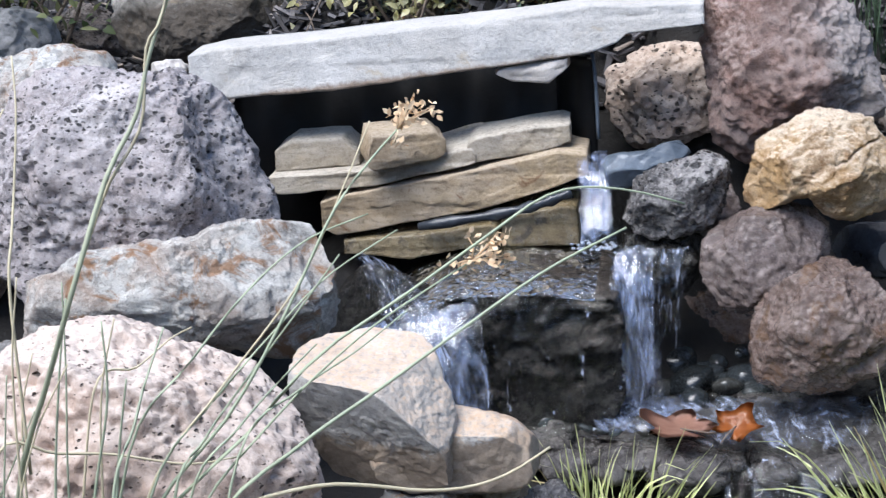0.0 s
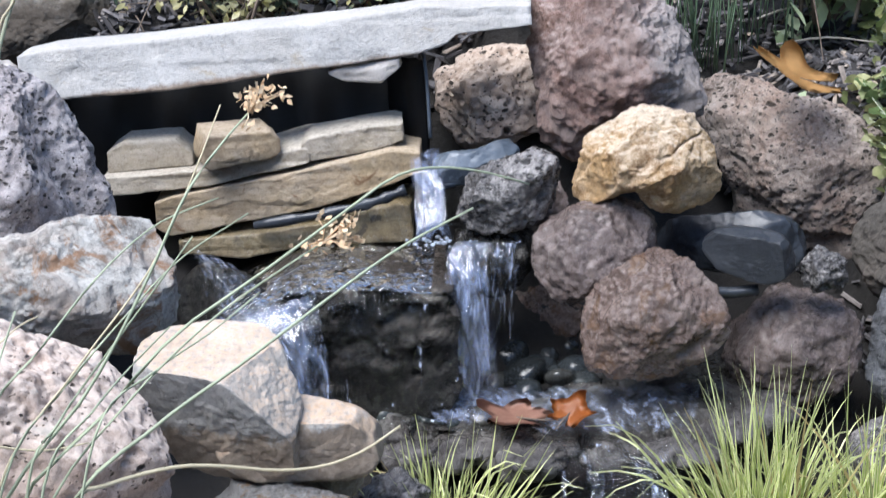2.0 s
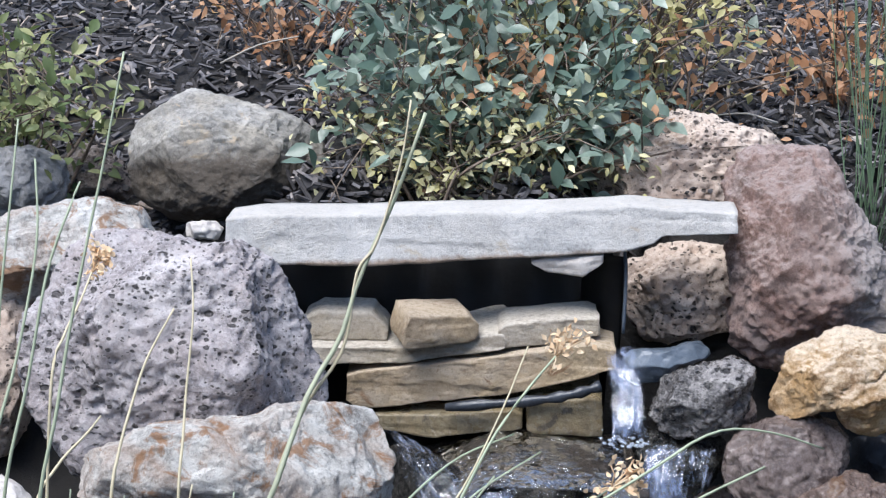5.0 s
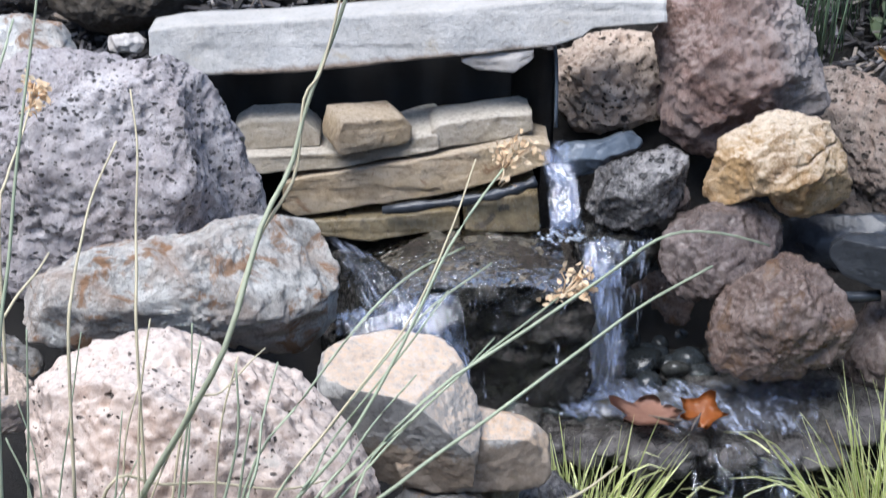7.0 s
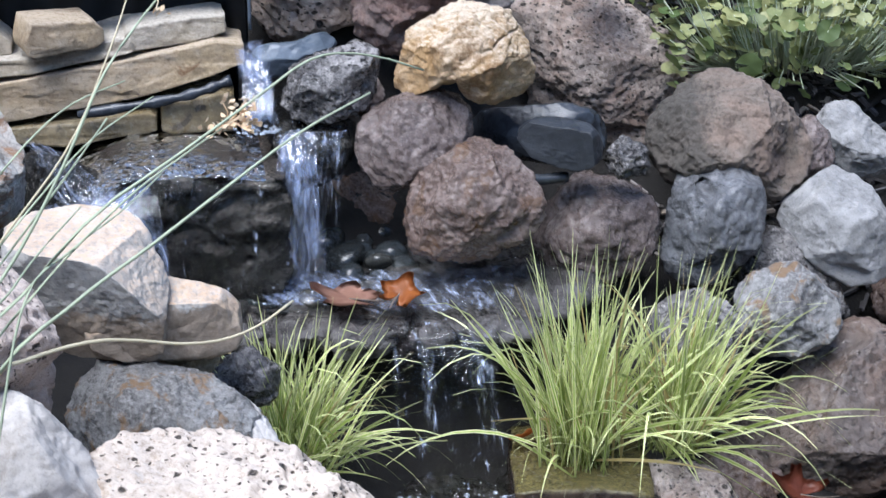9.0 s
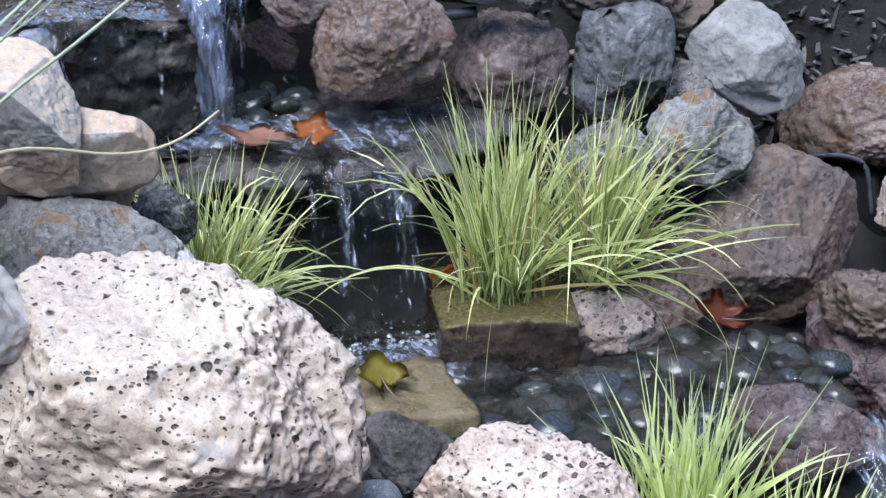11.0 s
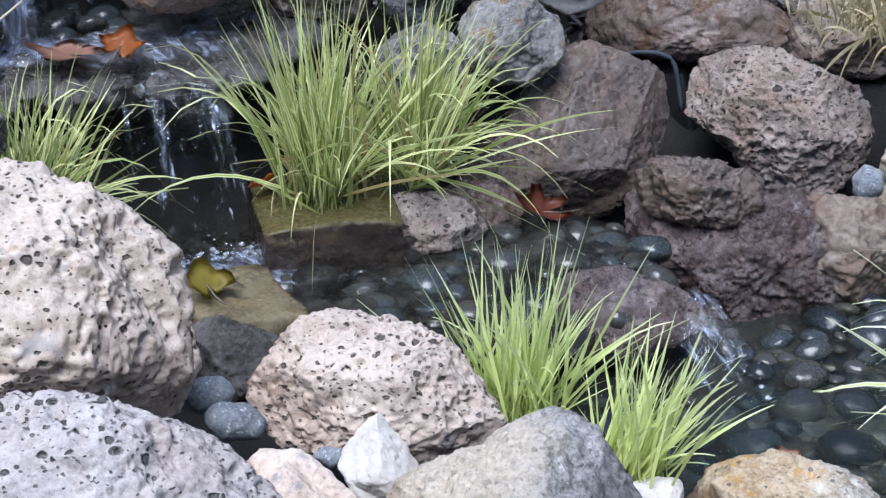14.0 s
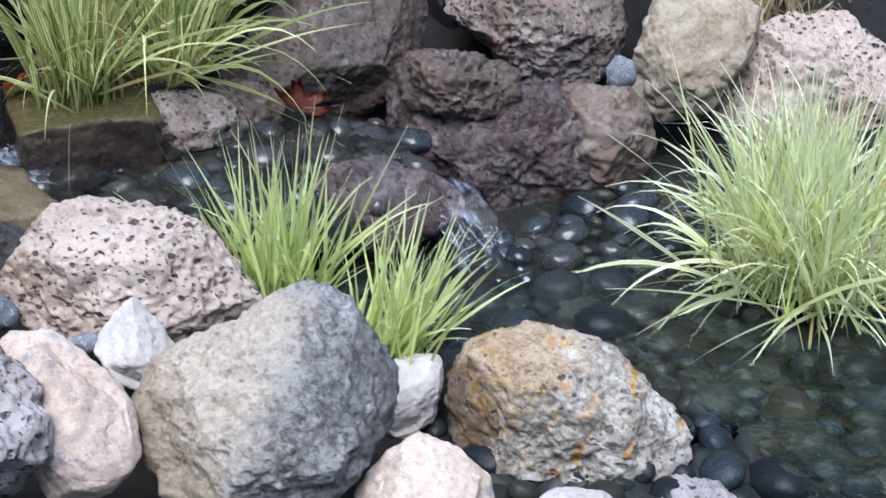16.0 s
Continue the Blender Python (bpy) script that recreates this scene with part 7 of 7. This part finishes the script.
stem([(-0.330, 1.50, 0.60), (-0.302, 1.48, 0.698), (-0.250, 1.45, 0.800), (-0.211, 1.43, 0.881), (-0.185, 1.470, 0.963), (-0.161, 1.492, 1.008), (-0.148, 1.505, 1.055), (-0.122, 1.52, 1.120), (-0.100, 1.53, 1.190)], reed_pale, 0.0030, "pale green stalk with a straw top")
stem([(-0.205, 1.45, 0.905), (-0.186, 1.474, 0.955), (-0.158, 1.492, 1.000), (-0.150, 1.505, 1.060), (-0.135, 1.51, 1.085), (-0.118, 1.52, 1.150), (-0.112, 1.53, 1.200)], reed_straw, 0.0017, "crooked straw-coloured stalk beside the green one")
stem([(-0.396, 1.384, 0.692), (-0.387, 1.400, 0.876), (-0.376, 1.420, 0.956), (-0.370, 1.440, 1.016), (-0.360, 1.460, 1.085), (-0.351, 1.480, 1.145), (-0.338, 1.500, 1.233)], reed_green, 0.0019, "tall green grass stem by the lava boulder")
stem([(-0.428, 1.380, 0.692), (-0.428, 1.400, 0.874), (-0.427, 1.425, 0.952), (-0.427, 1.450, 1.038), (-0.423, 1.475, 1.125), (-0.424, 1.500, 1.175)], reed_green, 0.0017, "tall green grass stem by the lava boulder")
stem([(-0.425, 1.380, 0.688), (-0.414, 1.400, 0.885), (-0.399, 1.425, 0.982), (-0.389, 1.450, 1.063), (-0.376, 1.475, 1.113), (-0.375, 1.500, 1.126)], reed_green, 0.0018, "tall thin green grass stem")
stem([(-0.440, 1.373, 0.710), (-0.426, 1.400, 0.904), (-0.410, 1.433, 0.997), (-0.402, 1.467, 1.081), (-0.411, 1.500, 1.143)], reed_green, 0.0018, "tall thin green grass stem")
stem([(-0.430, 1.473, 0.681), (-0.421, 1.500, 0.829), (-0.409, 1.533, 0.864), (-0.391, 1.567, 0.883), (-0.387, 1.600, 0.887)], reed_straw, 0.0018, "dry curling straw stem")
stem([(-0.356, 1.480, 0.690), (-0.354, 1.500, 0.844), (-0.352, 1.525, 0.886), (-0.347, 1.550, 0.918), (-0.339, 1.575, 0.952), (-0.320, 1.600, 0.992)], reed_straw, 0.0018, "thin dry straw stem")
stem([(-0.403, 1.473, 0.811), (-0.402, 1.500, 0.955), (-0.400, 1.533, 0.984), (-0.395, 1.567, 1.004), (-0.391, 1.600, 1.026)], reed_straw, 0.0016, "straw stem with a withered orange flower", 0.018)
stem([(-0.294, 1.480, 0.695), (-0.296, 1.500, 0.852), (-0.297, 1.525, 0.899), (-0.299, 1.550, 0.936), (-0.298, 1.575, 0.995), (-0.305, 1.600, 1.039)], reed_straw, 0.0016, "thin dry straw stem")
stem([(-0.221, 1.423, 0.529), (-0.210, 1.450, 0.688), (-0.197, 1.483, 0.736), (-0.194, 1.517, 0.763), (-0.182, 1.550, 0.803)], reed_green, 0.0018, "thin bent green grass stem")
stem([(-0.361, 1.480, 0.601), (-0.328, 1.500, 0.709), (-0.288, 1.525, 0.693), (-0.245, 1.550, 0.680), (-0.186, 1.575, 0.658), (-0.145, 1.600, 0.653)], reed_straw, 0.0018, "straw stem curling low")
stem([(-0.192, 1.480, 0.519), (-0.173, 1.500, 0.668), (-0.150, 1.525, 0.705), (-0.134, 1.550, 0.726), (-0.070, 1.575, 0.802), (-0.030, 1.600, 0.850)], reed_green, 0.0016, "thin bent green grass stem")
stem([(-0.187, 1.473, 0.513), (-0.158, 1.500, 0.668), (-0.121, 1.533, 0.712), (-0.096, 1.567, 0.735), (-0.059, 1.600, 0.765)], reed_green, 0.0016, "thin bent green grass stem")
stem([(-0.294, 1.573, 0.606), (-0.272, 1.600, 0.728), (-0.244, 1.633, 0.730), (-0.219, 1.667, 0.745), (-0.207, 1.700, 0.744)], reed_straw, 0.0014, "dry bent stalk resting on the lava boulder")
sheet("pond_liner", black_liner, "black pond liner hanging in folds in the shaded gap", "pond liner",
      lambda u, v: (1.02 + 0.30 * u, 2.33 - 0.10 * (1 - v) + 0.020 * math.sin(u * 13 + 2 * v) + 0.008 * math.sin(u * 31), 0.00 + 0.225 * v), 40, 16, thick=0.004)
bm = bmesh.new()
tube_points(bm, smooth_line([(1.110, 2.30, 0.262), (1.170, 2.29, 0.262), (1.205, 2.28, 0.250), (1.213, 2.27, 0.225), (1.215, 2.25, 0.170)], 18), [0.0045] * 19)
tagged(part("liner_edge", bm, liner_black), "dark turned-over edge of liner in the shaded gap", "pond liner")

rng_ = np.random.default_rng(88)
for k_ in range(14):
    x_, y_ = rng_.uniform(-0.43, -0.22), rng_.uniform(1.44, 1.52)
    up_, way_ = rng_.uniform(0.16, 0.34), rng_.normal(0.03, 0.03)
    foot_ = Vector((x_, y_, 0.56))
    ob_ = stem([foot_, foot_ + Vector((0.2 * way_, 0.01, 0.4 * up_)), foot_ + Vector((0.6 * way_, 0.02, 0.75 * up_)), foot_ + Vector((way_ + rng_.normal(0, 0.012), 0.03, up_))], (reed_green, reed_green, reed_straw)[k_ % 3], rng_.uniform(0.0011, 0.0018), "thin upright grass stem before the pale boulder")
    tagged(ob_, group="thin grass stems before the boulder")
